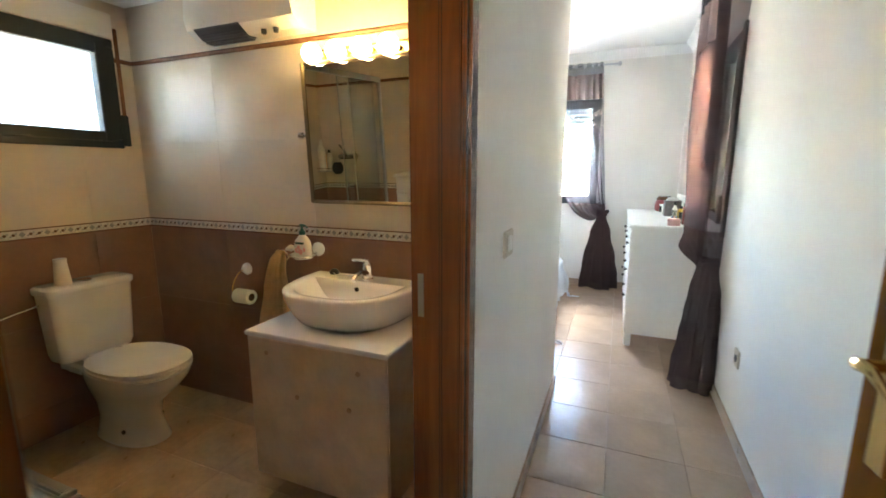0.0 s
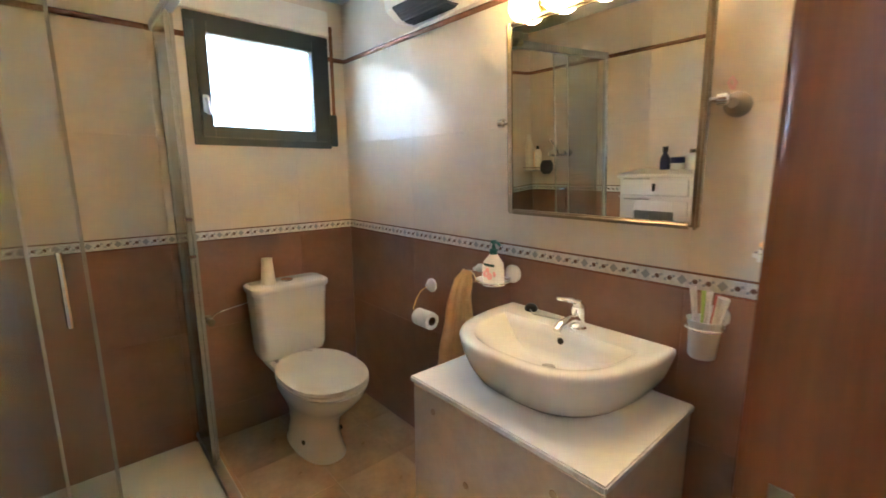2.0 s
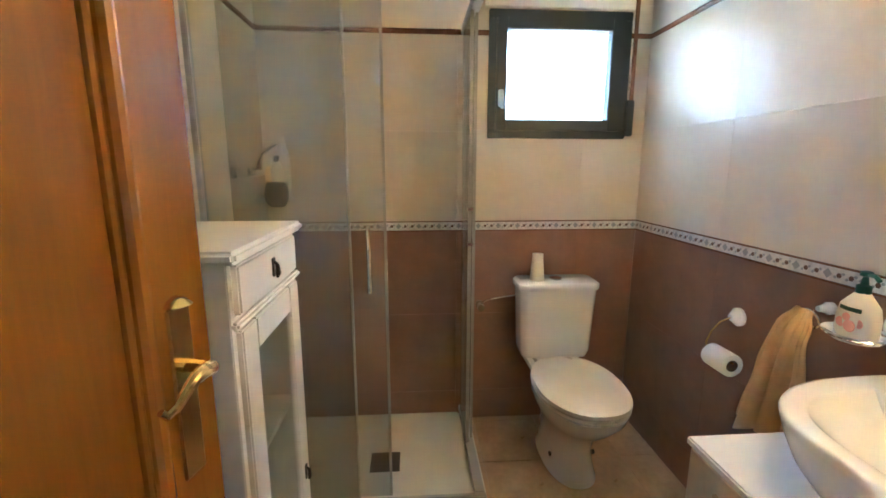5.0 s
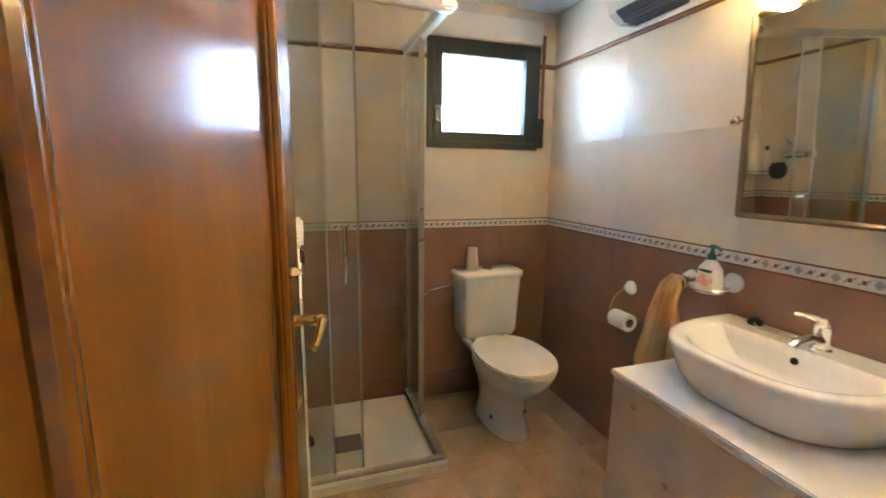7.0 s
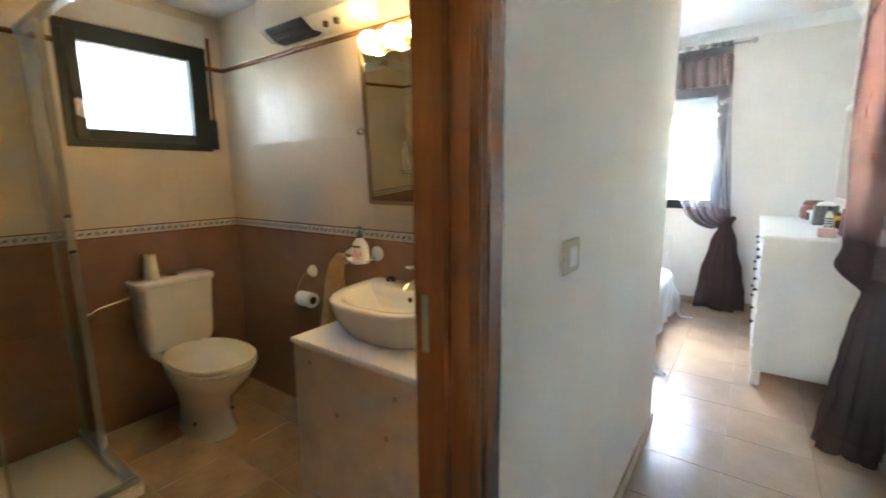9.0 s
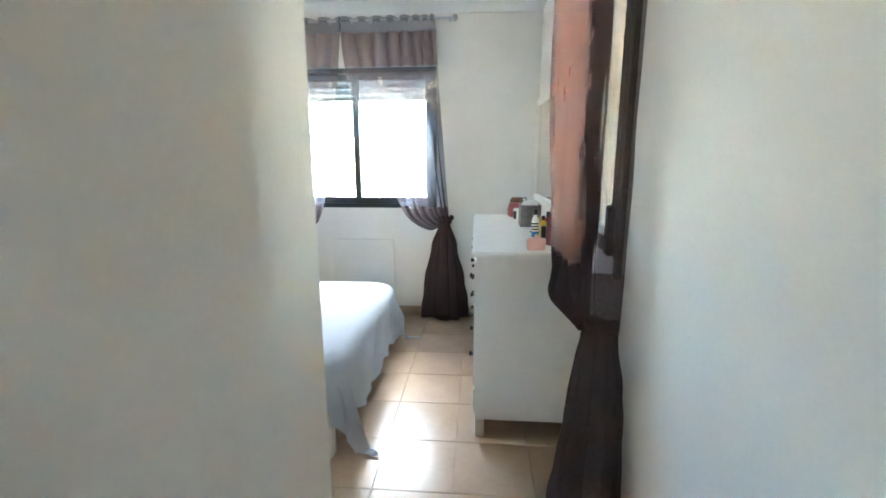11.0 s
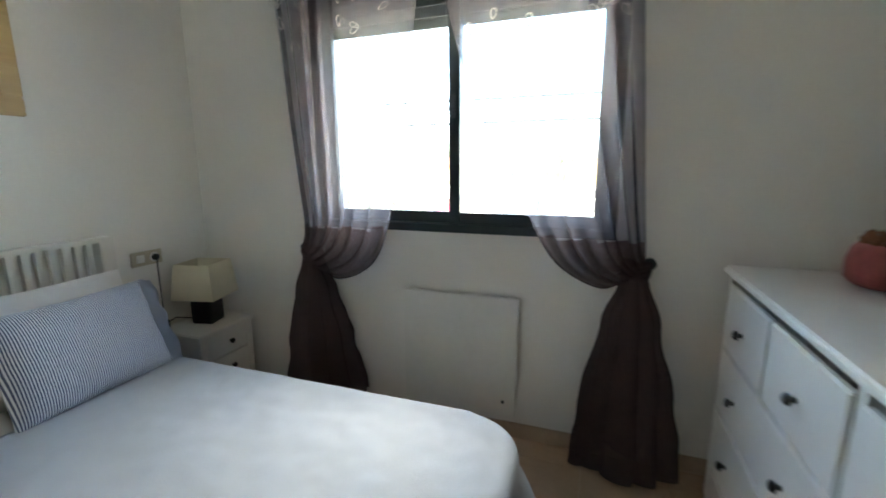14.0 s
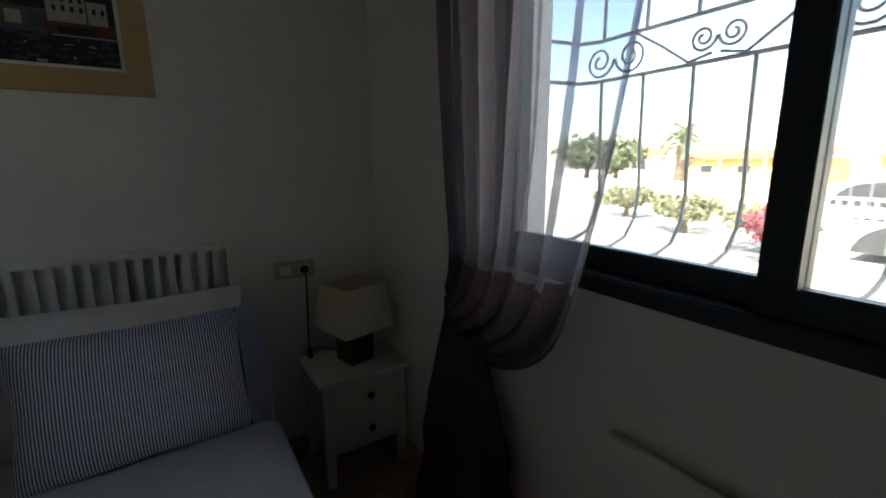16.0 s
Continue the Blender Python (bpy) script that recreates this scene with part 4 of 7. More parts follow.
part("cup", lathe([(0.030, 0.0), (0.030, -0.015), (0.024, -0.035), (0.012, -0.048)], (-1.083, 2.409, 1.515), 18, "y"), SWITCH, hk)
part("ribbon", tube([(-1.086, 2.362, 1.545), (-1.080, 2.360, 1.56), (-1.088, 2.358, 1.575), (-1.096, 2.360, 1.563), (-1.088, 2.362, 1.548)], 0.004, 6), plain("pale pink ribbon", (0.75, 0.50, 0.48), 0.7), hk, "pale pink ribbon loop")
wh = thing("wall_holder", "small white holder with yellow sponge", "holder", (-1.02, 2.40, 1.15))
part("tray", box(-1.005, -0.925, 2.34, 2.408, 1.145, 1.175, 0.01), CERAMIC, wh)
part("sponge", box(-0.995, -0.935, 2.35, 2.40, 1.1755, 1.195, 0.006), TOWEL, wh, "yellow sponge")

# shower
SX, SY = -2.345, 1.545
ty = thing("shower_tray", "white slip-resistant shower tray with a low tiled kerb", "shower tray", (-2.68, 1.05, 0))
part("tray", box(BW + 0.002, SX - 0.045, BS + 0.002, SY - 0.045, 0.002, 0.045, 0.01), STONE, ty)
for b in ((SX - 0.045, SX, BS + 0.002, SY, 0.002, 0.055), (BW + 0.002, SX - 0.045, SY - 0.045, SY, 0.002, 0.055)):
    part("kerb", box(*b, bevel=0.006), STONE, ty)
part("drain_grate", box(-2.69, -2.56, 1.06, 1.19, 0.0445, 0.049, 0.002), plain("dark steel grate", (0.10, 0.095, 0.09), 0.35, 0.7), ty, "grey metal drain grate")
sc = thing("shower_enclosure", "clear glass shower enclosure with chrome rails and sliding door", "shower screen", (SX, 1.05, 0.055))
GT = 1.95
for b in ((SX - 0.03, SX - 0.008, BS + 0.002, SY - 0.008, 0.056, 0.082), (BW + 0.002, SX - 0.03, SY - 0.05, SY - 0.012, 0.056, 0.082), (SX - 0.034, SX - 0.002, BS + 0.002, SY - 0.004, GT, GT + 0.04), (BW + 0.002, SX - 0.034, SY - 0.05, SY - 0.012, GT, GT + 0.04)):
    part("rail", box(*b, bevel=0.004), STEEL, sc)
part("wall_profile", box(BW + 0.002, BW + 0.02, SY - 0.035, SY - 0.005, 0.082, GT, 0.003), STEEL, sc)
part("wall_profile", box(SX - 0.035, SX - 0.005, BS + 0.002, BS + 0.02, 0.082, GT, 0.003), STEEL, sc)
def glass_panel(*b):
    g = part("glass_panel", box(*b, bevel=0.001, seg=1), GLASS, sc, smooth=0)
    g.visible_shadow = False
    return g
glass_panel(BW + 0.02, -2.72, SY - 0.024, SY - 0.018, 0.08, GT)
glass_panel(BW + 0.05, -2.69, SY - 0.046, SY - 0.040, 0.086, GT)
glass_panel(SX - 0.02, SX - 0.014, BS + 0.02, 1.045, 0.08, GT)
glass_panel(SX - 0.034, SX - 0.028, 0.66, 1.165, 0.086, GT)
part("edge_seal", box(SX - 0.036, SX - 0.026, 1.160, 1.170, 0.086, GT, 0.002), SEAL, sc)
part("edge_seal", box(SX - 0.022, SX - 0.012, 1.041, 1.049, 0.086, GT, 0.002), SEAL, sc)
part("edge_seal", box(-2.696, -2.684, SY - 0.050, SY - 0.036, 0.086, GT, 0.002), SEAL, sc)
part("edge_seal", box(-2.726, -2.716, SY - 0.027, SY - 0.015, 0.086, GT, 0.002), SEAL, sc)
part("corner_cap", box(SX - 0.05, SX + 0.01, SY - 0.05, SY + 0.01, GT + 0.005, GT + 0.045, 0.01), CHROME, sc)
part("handle", tube([(SX - 0.03, 1.11, 1.125), (SX + 0.008, 1.11, 1.125), (SX + 0.014, 1.11, 1.14), (SX + 0.014, 1.11, 0.92), (SX + 0.008, 1.11, 0.94), (SX - 0.03, 1.11, 0.94)], 0.0085, 8), CHROME, sc, "chrome pull handle")
for z in (1.02, 1.17):
    part("hinge_clip", box(-2.70, -2.67, SY - 0.056, SY - 0.03, z, z + 0.012, 0.003), CHROME, sc)
mx = thing("shower_mixer", "chrome single-lever shower mixer on the tiles", "shower", (-2.72, BS, 1.3))
part("body", tube([(-2.80, BS + 0.05, 1.33), (-2.66, BS + 0.05, 1.33)], 0.024, 14), CHROME, mx)
for x in (-2.80, -2.66):
    part("inlet", lathe([(0.032, 0), (0.03, 0.008), (0.016, 0.014), (0.016, 0.06)], (x, BS, 1.33), 14, "y"), CHROME, mx)
part("lever", tube([(-2.73, BS + 0.07, 1.34), (-2.73, BS + 0.09, 1.40), (-2.73, BS + 0.15, 1.44)], [0.02, 0.012, 0.008], 10), CHROME, mx)
cd = thing("shower_caddy", "chrome corner shower caddy with bottles and a sponge", "caddy", (-2.91, BS + 0.07, 1.18))
CZ = 1.20
part("rack", tube([(-3.01, BS + 0.01, CZ + 0.03), (-3.01, BS + 0.14, CZ + 0.03), (-2.83, BS + 0.14, CZ + 0.03), (-2.83, BS + 0.01, CZ + 0.03)], 0.004, 6, closed=True), CHROME, cd)
part("shelf", box(-3.008, -2.832, BS + 0.01, BS + 0.138, CZ, CZ + 0.008, 0.002), STEEL, cd)
for x, y, r, h, c_, k_ in ((-2.965, BS + 0.105, 0.032, 0.28, PLASTIC, PLASTIC), (-2.885, BS + 0.10, 0.027, 0.19, PLASTIC, BLACK), (-2.98, BS + 0.04, 0.024, 0.17, TOWEL, PLASTIC)):
    b = part("bottle", lathe([(r * 0.94, 0), (r, 0.006), (r, h * 0.7), (r * 0.5, h * 0.85), (r * 0.4, h * 0.86)], (x, y, CZ + 0.0085), 16), c_, cd)
    part("cap", lathe([(r * 0.45, 0), (r * 0.45, h * 0.14)], (x, y, CZ + 0.0085 + h * 0.86), 12), k_, b)
solo("bath_sponge", loft([oval(-2.79, BS + 0.12, rx, ry, 1.18 + z) for rx, ry, z in ((0.025, 0.03, 0), (0.045, 0.05, 0.03), (0.048, 0.05, 0.07), (0.03, 0.035, 0.105))]), GREYP, "dark net bath sponge hanging from the mixer", "sponge", (-2.79, BS + 0.12, 1.18), smooth=60)

# white cupboard by the shower
cb = thing("bathroom_cupboard", "narrow white lacquered cupboard with a drawer and glazed door", "cabinet", (-1.84, 0.77, 0))
CX0, CX1, CY0, CY1, CT = -2.055, -1.635, BS + 0.004, 0.938, 1.205
for b in ((CX0, CX0 + 0.02, CY0, CY1, 0.06, CT - 0.025), (CX1 - 0.02, CX1, CY0, CY1, 0.06, CT - 0.025)):
    part("side_panel", box(*b, bevel=0.002), PAINTW, cb)
part("back_panel", box(CX0 + 0.02, CX1 - 0.02, CY0, CY0 + 0.01, 0.06, CT - 0.025), PAINTW, cb)
part("top", box(CX0 - 0.018, CX1 + 0.018, CY0, CY1 + 0.024, CT - 0.025, CT, 0.008, seg=3), PAINTW, cb)
part("base", box(CX0, CX1, CY0, CY1, 0.0, 0.06, 0.002), PAINTW, cb)
for z in (0.35, 0.70):
    part("shelf", box(CX0 + 0.021, CX1 - 0.021, CY0 + 0.011, CY1 - 0.02, z, z + 0.016), PAINTW, cb)
part("divider", box(CX0 + 0.02, CX1 - 0.02, CY0 + 0.01, CY1 - 0.004, 1.06, 1.075), PAINTW, cb)
dw = part("drawer", box(CX0 + 0.022, CX1 - 0.022, CY1 - 0.006, CY1 + 0.012, 1.08, CT - 0.032, 0.004), PAINTW, cb)
def pull(parent, x, y, z):
    p = part("pull", box(x - 0.009, x + 0.009, y, y + 0.004, z - 0.022, z + 0.022, 0.002), IRON, parent, "dark iron drop pull")
    part("drop", tube([(x, y + 0.003, z + 0.012), (x, y + 0.010, z + 0.006), (x, y + 0.011, z - 0.014), (x, y + 0.008, z - 0.024)], [0.003, 0.004, 0.006, 0.003], 8), IRON, p)
pull(dw, (CX0 + CX1) / 2, CY1 + 0.012, 1.128)
part("moulding", box(CX0 - 0.002, CX1 + 0.002, CY1 - 0.002, CY1 + 0.014, 1.057, 1.073, 0.005), PAINTW, cb)
cdoor = part("door", box(CX0 + 0.022, CX0 + 0.095, CY1 - 0.006, CY1 + 0.012, 0.07, 1.05, 0.003), PAINTW, cb)
for b in ((CX1 - 0.095, CX1 - 0.022, 0.07, 1.05), (CX0 + 0.095, CX1 - 0.095, 0.07, 0.16), (CX0 + 0.095, CX1 - 0.095, 0.985, 1.05)):
    part("door_rail", box(b[0], b[1], CY1 - 0.005, CY1 + 0.011, b[2], b[3], 0.003), PAINTW, cdoor)
g = part("door_glass", box(CX0 + 0.09, CX1 - 0.09, CY1, CY1 + 0.004, 0.155, 0.99), GLASS, cdoor, smooth=0)
g.visible_shadow = False
pull(cdoor, CX0 + 0.06, CY1 + 0.012, 0.5)
for i, (x, z, w, h, c) in enumerate(((-1.92, 0.717, 0.09, 0.12, SWITCH), (-1.80, 0.717, 0.08, 0.09, TOWEL), (-1.90, 0.367, 0.16, 0.13, LINEN), (-1.76, 0.367, 0.1, 0.16, SKIRT), (-1.85, 0.0605, 0.22, 0.18, LINEN))):
    solo("folded_towel" if w > 0.12 else "toiletry_box", box(x - w / 2, x + w / 2, 0.66, 0.86, z, z + h, 0.012), c, "folded pale towel in the cupboard" if w > 0.12 else "small toiletry carton on the cupboard shelf", "towel" if w > 0.12 else "box", (x, 0.76, z))
HEMBLUE = surface("pale blue cotton hem", (0.50, 0.54, 0.62), 0.9, vary=0.05, grain=200, bump=0.1)
NAVY = plain("navy plastic", (0.01, 0.015, 0.06), 0.3)
ctop = CT + 0.0005
b1 = thing("lotion_bottle", "dark blue bottle with a black cap", "bottle", (-1.905, 0.66, ctop))
part("bottle", lathe([(0.03, 0), (0.03, 0.06), (0.024, 0.08), (0.012, 0.1), (0.012, 0.115)], (-1.905, 0.66, ctop), 18), NAVY, b1)
part("cap", lathe([(0.016, 0), (0.016, 0.03)], (-1.905, 0.66, ctop + 0.112), 14), BLACK, b1)
b2 = thing("cream_jar", "white cream jar with a dark blue lid", "jar", (-1.83, 0.66, ctop))
part("jar", lathe([(0.036, 0), (0.04, 0.01), (0.04, 0.04)], (-1.83, 0.66, ctop), 20), PLASTIC, b2)
part("lid", lathe([(0.042, 0), (0.042, 0.032), (0.035, 0.036)], (-1.83, 0.66, ctop + 0.0402), 20), NAVY, b2)
b3 = thing("toiletry_bottle", "white round toiletry bottle with a black cap", "bottle", (-1.745, 0.66, ctop))
part("bottle", lathe([(0.034, 0), (0.034, 0.09), (0.02, 0.1)], (-1.745, 0.66, ctop), 18), PLASTIC, b3)
part("cap", lathe([(0.018, 0), (0.018, 0.022)], (-1.745, 0.66, ctop + 0.1), 14), BLACK, b3)

# ---- hall fittings ----
sw = thing("light_switch", "bronze-grey light switch with a white rocker", "switch", (HL, 1.949, 1.138))
part("plate", box(HL + 0.001, HL + 0.010, 1.899, 2.001, 1.097, 1.18, 0.003), PLATE, sw)
part("rocker", box(HL + 0.009, HL + 0.015, 1.929, 1.973, 1.114, 1.163, 0.003), PLASTIC, sw, "white rocker")
ot = thing("wall_outlet", "grey power outlet low on the wall", "socket", (HR, 3.13, 0.42))
part("plate", box(HR - 0.010, HR - 0.001, 3.09, 3.17, 0.375, 0.465, 0.003), PLATE, ot)
part("socket", lathe([(0.02, 0), (0.02, 0.004)], (HR - 0.0135, 3.13, 0.42), 16, "x"), GREYP, ot)
def skirting(name, *b):
    return solo(name, box(*b, bevel=0.003), SKIRT, "tan ceramic skirting along the wall", "skirting", kind="structure")
skirting("baseboard_1", HL + 0.001, HL + 0.011, D1 + 0.09, RS + 0.01, 0.001, 0.078)
skirting("baseboard_2", HR - 0.011, HR - 0.001, -1.6, RN - 0.012, 0.001, 0.078)
skirting("baseboard_3", RW + 0.012, HR - 0.012, RN - 0.011, RN - 0.001, 0.001, 0.078)
skirting("baseboard_4", RW + 0.001, RW + 0.011, RS + 0.012, RN - 0.012, 0.001, 0.078)
skirting("baseboard_5", RW + 0.012, HL + 0.011, RS + 0.0015, RS + 0.0115, 0.001, 0.078)

# ---- bedroom ----
bed = thing("bed", "white slatted double bed frame against the wall", "bed", (-1.9, 4.72, 0))
BY0, BY1, HX = 3.98, 5.43, -2.80
for y in (BY0 + 0.02, BY1 - 0.02):
    part("leg", box(HX - 0.03, HX + 0.03, y - 0.03, y + 0.03, 0, 0.985, 0.004), PAINTW, bed)
    part("leg", box(-0.98, -0.93, y - 0.03, y + 0.03, 0, 0.24, 0.004), PAINTW, bed)
    part("side_rail", box(HX + 0.03, -0.93, y - 0.015, y + 0.015, 0.16, 0.26, 0.004), PAINTW, bed)
part("foot_rail", box(-0.98, -0.95, BY0 + 0.05, BY1 - 0.05, 0.16, 0.26, 0.004), PAINTW, bed)
part("head_rail", box(HX - 0.025, HX + 0.025, BY0 + 0.05, BY1 - 0.05, 0.962, 0.985, 0.004), PAINTW, bed)
part("head_rail", box(HX - 0.02, HX + 0.02, BY0 + 0.05, BY1 - 0.05, 0.40, 0.60, 0.004), PAINTW, bed)
n = 29
for k in range(n):
    y = mix(BY0 + 0.075, BY1 - 0.085, k / (n - 1))
    part("slat", box(HX - 0.012, HX + 0.012, y - 0.0105, y + 0.0105, 0.59, 0.965, 0.003), PAINTW, bed)
solo("mattress", box(HX + 0.04, -0.96, BY0 + 0.005, BY1 - 0.005, 0.262, 0.445, 0.05, seg=4), LINEN, "white mattress on the bed frame", "mattress", (-1.88, 4.72, 0.262))

XE, YC, YH, TOP = -0.94, (BY0 + BY1) / 2, (BY1 - BY0) / 2 - 0.03, 0.462


def spread(u, v):
    """The bedspread: flat on the mattress, over its edges, down and out on the floor at the corners."""
    X, Y = mix(-2.42, XE + 0.40 + 0.02 * math.sin(v * 19) + 0.012 * math.sin(v * 43 + 1), u), mix(YC - YH - 0.30, YC + YH + 0.30, v)
    R = 0.13
    dx, dy = max(0, X - XE + R), max(0, abs(Y - YC) - YH + R)
    sy = 1 if Y > YC else -1
    far = math.hypot(dx, dy)
    d = far - R
    puff = 0.008 * noise.noise((X * 5, Y * 5, 0.3)) + 0.004 * noise.noise((X * 16, Y * 16, 2.0))
    if d < 1e-6:
        return (X, Y, TOP + puff)
    nx, ny = dx / far, sy * dy / far
    bx, by = min(X, XE - R) + R * nx, YC + max(R - YH, min(YH - R, Y - YC)) + R * ny
    if dx > 0 and dy > 0:
        ny *= 0.45
        nx = math.sqrt(1 - ny * ny)
    r = 0.06
    if d < r * 1.57:
        a = d / r
        out, z = r * math.sin(a), TOP - r * (1 - math.cos(a))
    else:
        out, z = r, TOP - r - (d - r * 1.57)
        s = (X * 0.6 + Y) if dx > dy else X
        out += (0.018 * math.sin(s * 13) + 0.012 * math.sin(s * 29 + 1)) * min(1, (d - r * 1.5) / 0.2) + 0.03 * (d - r)
    if dx > 0 and dy > 0:
        out += 0.26 * max(0.0, d - 0.12) * min(1.0, 3 * dx * dy / (far * far))
    if z < 0.008:
        out, z = out + (0.008 - z), 0.008 + 0.01 * abs(math.sin(d * 40))
    return (bx + nx * out, by + ny * out, z + puff * 0.4)


bm = sheet(spread, 110, 110)
bmesh.ops.solidify(bm, geom=bm.faces[:], thickness=-0.006)
bs_ = thing("bedspread", "white cotton bedspread hanging over the foot of the bed", "bedspread", (-1.6, 4.72, 0.46))
part("cloth", bm, QUILT, bs_, smooth=80)
part("hem", tube([Vector(spread(1.0, k / 120)) + Vector((0, 0, 0.003)) for k in range(121)], 0.0045, 6), QUILT, bs_, "stitched hem of the bedspread")


def pillow(name, label, mats, m, w=0.62, h=0.44, thick=0.15, flange=0.0, seed=0.0):
    """A soft cushion: local x across, z up, y its thickness; a flat hem of the given width at one end."""
    p = thing(name, label, "pillow", m=m)
    bm = bmesh.new()
    for side in (-1, 1):
        def f(u, v, side=side):
            a, b = 2 * u - 1, 2 * v - 1
            t = max(0.0, (1 - abs(a) ** 2.6)) ** 0.55 * max(0.0, (1 - abs(b) ** 2.6)) ** 0.55
            pinch = 1 - 0.05 * (1 - abs(b)) * abs(a) ** 3
            ripple = 0.010 * noise.noise((a * 2.2 + seed, b * 2.2, seed)) + 0.004 * noise.noise((a * 7, b * 7 + seed, seed))
            return (a * w / 2 * pinch, side * (t * thick / 2 + ripple * t + 0.002), (b * (1 - 0.05 * (1 - abs(a)) * abs(b) ** 3) + 1) * h / 2)
        sheet(f, 36, 28, bm)
    bmesh.ops.remove_doubles(bm, verts=bm.verts[:], dist=0.0005)
    body = part("cushion", bm, mats, p, smooth=80)
    if flange:
        fl = sheet(lambda u, v: (w / 2 - 0.012 + flange * u, 0.010 * math.sin(v * 19 + seed) * u + 0.012 * u, mix(-0.0, h, v) + 0.012 * math.sin(u * 5 + v * 7) * u), 6, 30)
        bmesh.ops.solidify(fl, geom=fl.faces[:], thickness=0.004)
        part("flange", fl, HEMBLUE, body, "loose striped hem of the pillowcase", smooth=80)
        part("seam", tube([(w / 2 - 0.012, -0.006, 0.01 + (h - 0.02) * k / 12) for k in range(13)], 0.004, 6), NAVY, body)
    return p


def lean(x, y, z, back, rz=0):
    """The pose of a cushion that stands on the bed and leans back on the headboard."""
    return pose(x, y, z, 0, 0, 90 + rz) @ pose(0, 0, 0, -back)


pillow("striped_pillow", "blue and white finely striped pillow leaning on another", STRIPE, lean(-2.40, 5.10, 0.455, 22, 2), 0.56, 0.385, 0.16, 0.075, 1.0)
pillow("striped_pillow", "blue and white finely striped pillow leaning on another", STRIPE, lean(-2.40, 4.42, 0.455, 22, -2), 0.56, 0.385, 0.16, 0.0, 4.0)
pillow("white_pillow", "white pillow standing against the headboard slats", LINEN, lean(-2.60, 5.08, 0.455, 18), 0.66, 0.405, 0.14, 0.0, 7.0)
pillow("white_pillow", "white pillow standing against the headboard slats", LINEN, lean(-2.60, 4.36, 0.455, 18), 0.66, 0.405, 0.14, 0.0, 9.0)


def knob(parent, at, axis, r=0.014, mats=None):
    """A turned knob; axis x: it faces -x when r is negative heights."""
    sgn = -1 if axis.startswith("-") else 1
    return part("knob", lathe([(r * 0.5, 0), (r * 0.45, sgn * 0.01), (r, sgn * 0.014), (r, sgn * 0.02), (r * 0.6, sgn * 0.025)], at, 14, axis[-1]), mats or IRON, parent, "dark round knob")


ns = thing("nightstand", "white two-drawer nightstand with dark knobs", "nightstand", (-2.69, 5.80, 0))
NX0, NX1, NY0, NY1, NT = RW + 0.015, -2.545, 5.63, 5.98, 0.455
for x in (NX0 + 0.02, NX1 - 0.02):
    for y in (NY0 + 0.02, NY1 - 0.02):
        part("leg", box(x - 0.018, x + 0.018, y - 0.018, y + 0.018, 0, NT - 0.02, 0.003), PAINTW, ns)
part("top", box(NX0 - 0.005, NX1 + 0.018, NY0 - 0.015, NY1 + 0.012, NT - 0.02, NT, 0.006, seg=3), PAINTW, ns)
for y in (NY0 + 0.006, NY1 - 0.018):
    part("side_panel", box(NX0 + 0.03, NX1 - 0.03, y, y + 0.012, 0.14, NT - 0.02), PAINTW, ns)
part("back_panel", box(NX0 + 0.01, NX0 + 0.02, NY0 + 0.03, NY1 - 0.03, 0.14, NT - 0.02), PAINTW, ns)
part("bottom_panel", box(NX0 + 0.03, NX1 - 0.01, NY0 + 0.02, NY1 - 0.02, 0.135, 0.15), PAINTW, ns)
for z0, z1 in ((0.292, 0.428), (0.15, 0.286)):
    d = part("drawer", box(NX1 - 0.02, NX1 - 0.003, NY0 + 0.04, NY1 - 0.04, z0, z1, 0.004), PAINTW, ns)
    knob(d, (NX1 - 0.004, (NY0 + NY1) / 2 + 0.015, (z0 + z1) / 2), "x")
lp = thing("table_lamp", "table lamp with a cream shade on a black square base", "lamp", (-2.69, 5.82, NT))
lm = Matrix.Translation((-2.69, 5.82, 0)) @ pose(0, 0, 0, 0, 0, 14)
bm = box(-0.058, 0.058, -0.058, 0.058, NT + 0.001, NT + 0.14, 0.006)
bm.transform(lm)
part("base", bm, BLACK, lp)
bm = loft([[(sx * h, sy * h, z) for sx, sy in ((1, 1), (-1, 1), (-1, -1), (1, -1))] for h, z in ((0.118, NT + 0.148), (0.098, NT + 0.335), (0.095, NT + 0.335), (0.115, NT + 0.148))], cap=False)
bm.transform(lm)
part("shade", bm, SHADE, lp, "cream fabric shade", smooth=20)
part("stem", lathe([(0.012, 0), (0.012, 0.08)], (-2.69, 5.82, NT + 0.14), 10), BRASS, lp)
part("cord", tube([(-2.745, 5.79, NT + 0.02), (-2.78, 5.70, NT + 0.05), (-2.80, 5.66, NT + 0.03), (-2.815, 5.66, NT + 0.06), (-2.825, 5.668, 0.65), (-2.83, 5.672, 0.78), (-2.825, 5.672, 0.835)], 0.0035, 6), BLACK, lp, "black cord to the wall socket")
part("cord_switch", box(-2.81, -2.785, 5.648, 5.668, NT + 0.003, NT + 0.05, 0.004), BLACK, lp)
sk = thing("wall_socket", "bronze-grey double plate with switch and socket", "socket", (RW, 5.63, 0.838))
part("plate", box(RW + 0.001, RW + 0.010, 5.55, 5.712, 0.802, 0.875, 0.003), PLATE, sk)
part("rocker", box(RW + 0.009, RW + 0.015, 5.575, 5.617, 0.82, 0.858, 0.003), PLASTIC, sk, "white rocker")
part("socket", lathe([(0.024, 0), (0.024, 0.005), (0.019, 0.006)], (RW + 0.009, 5.668, 0.838), 18, "x"), PLASTIC, sk)
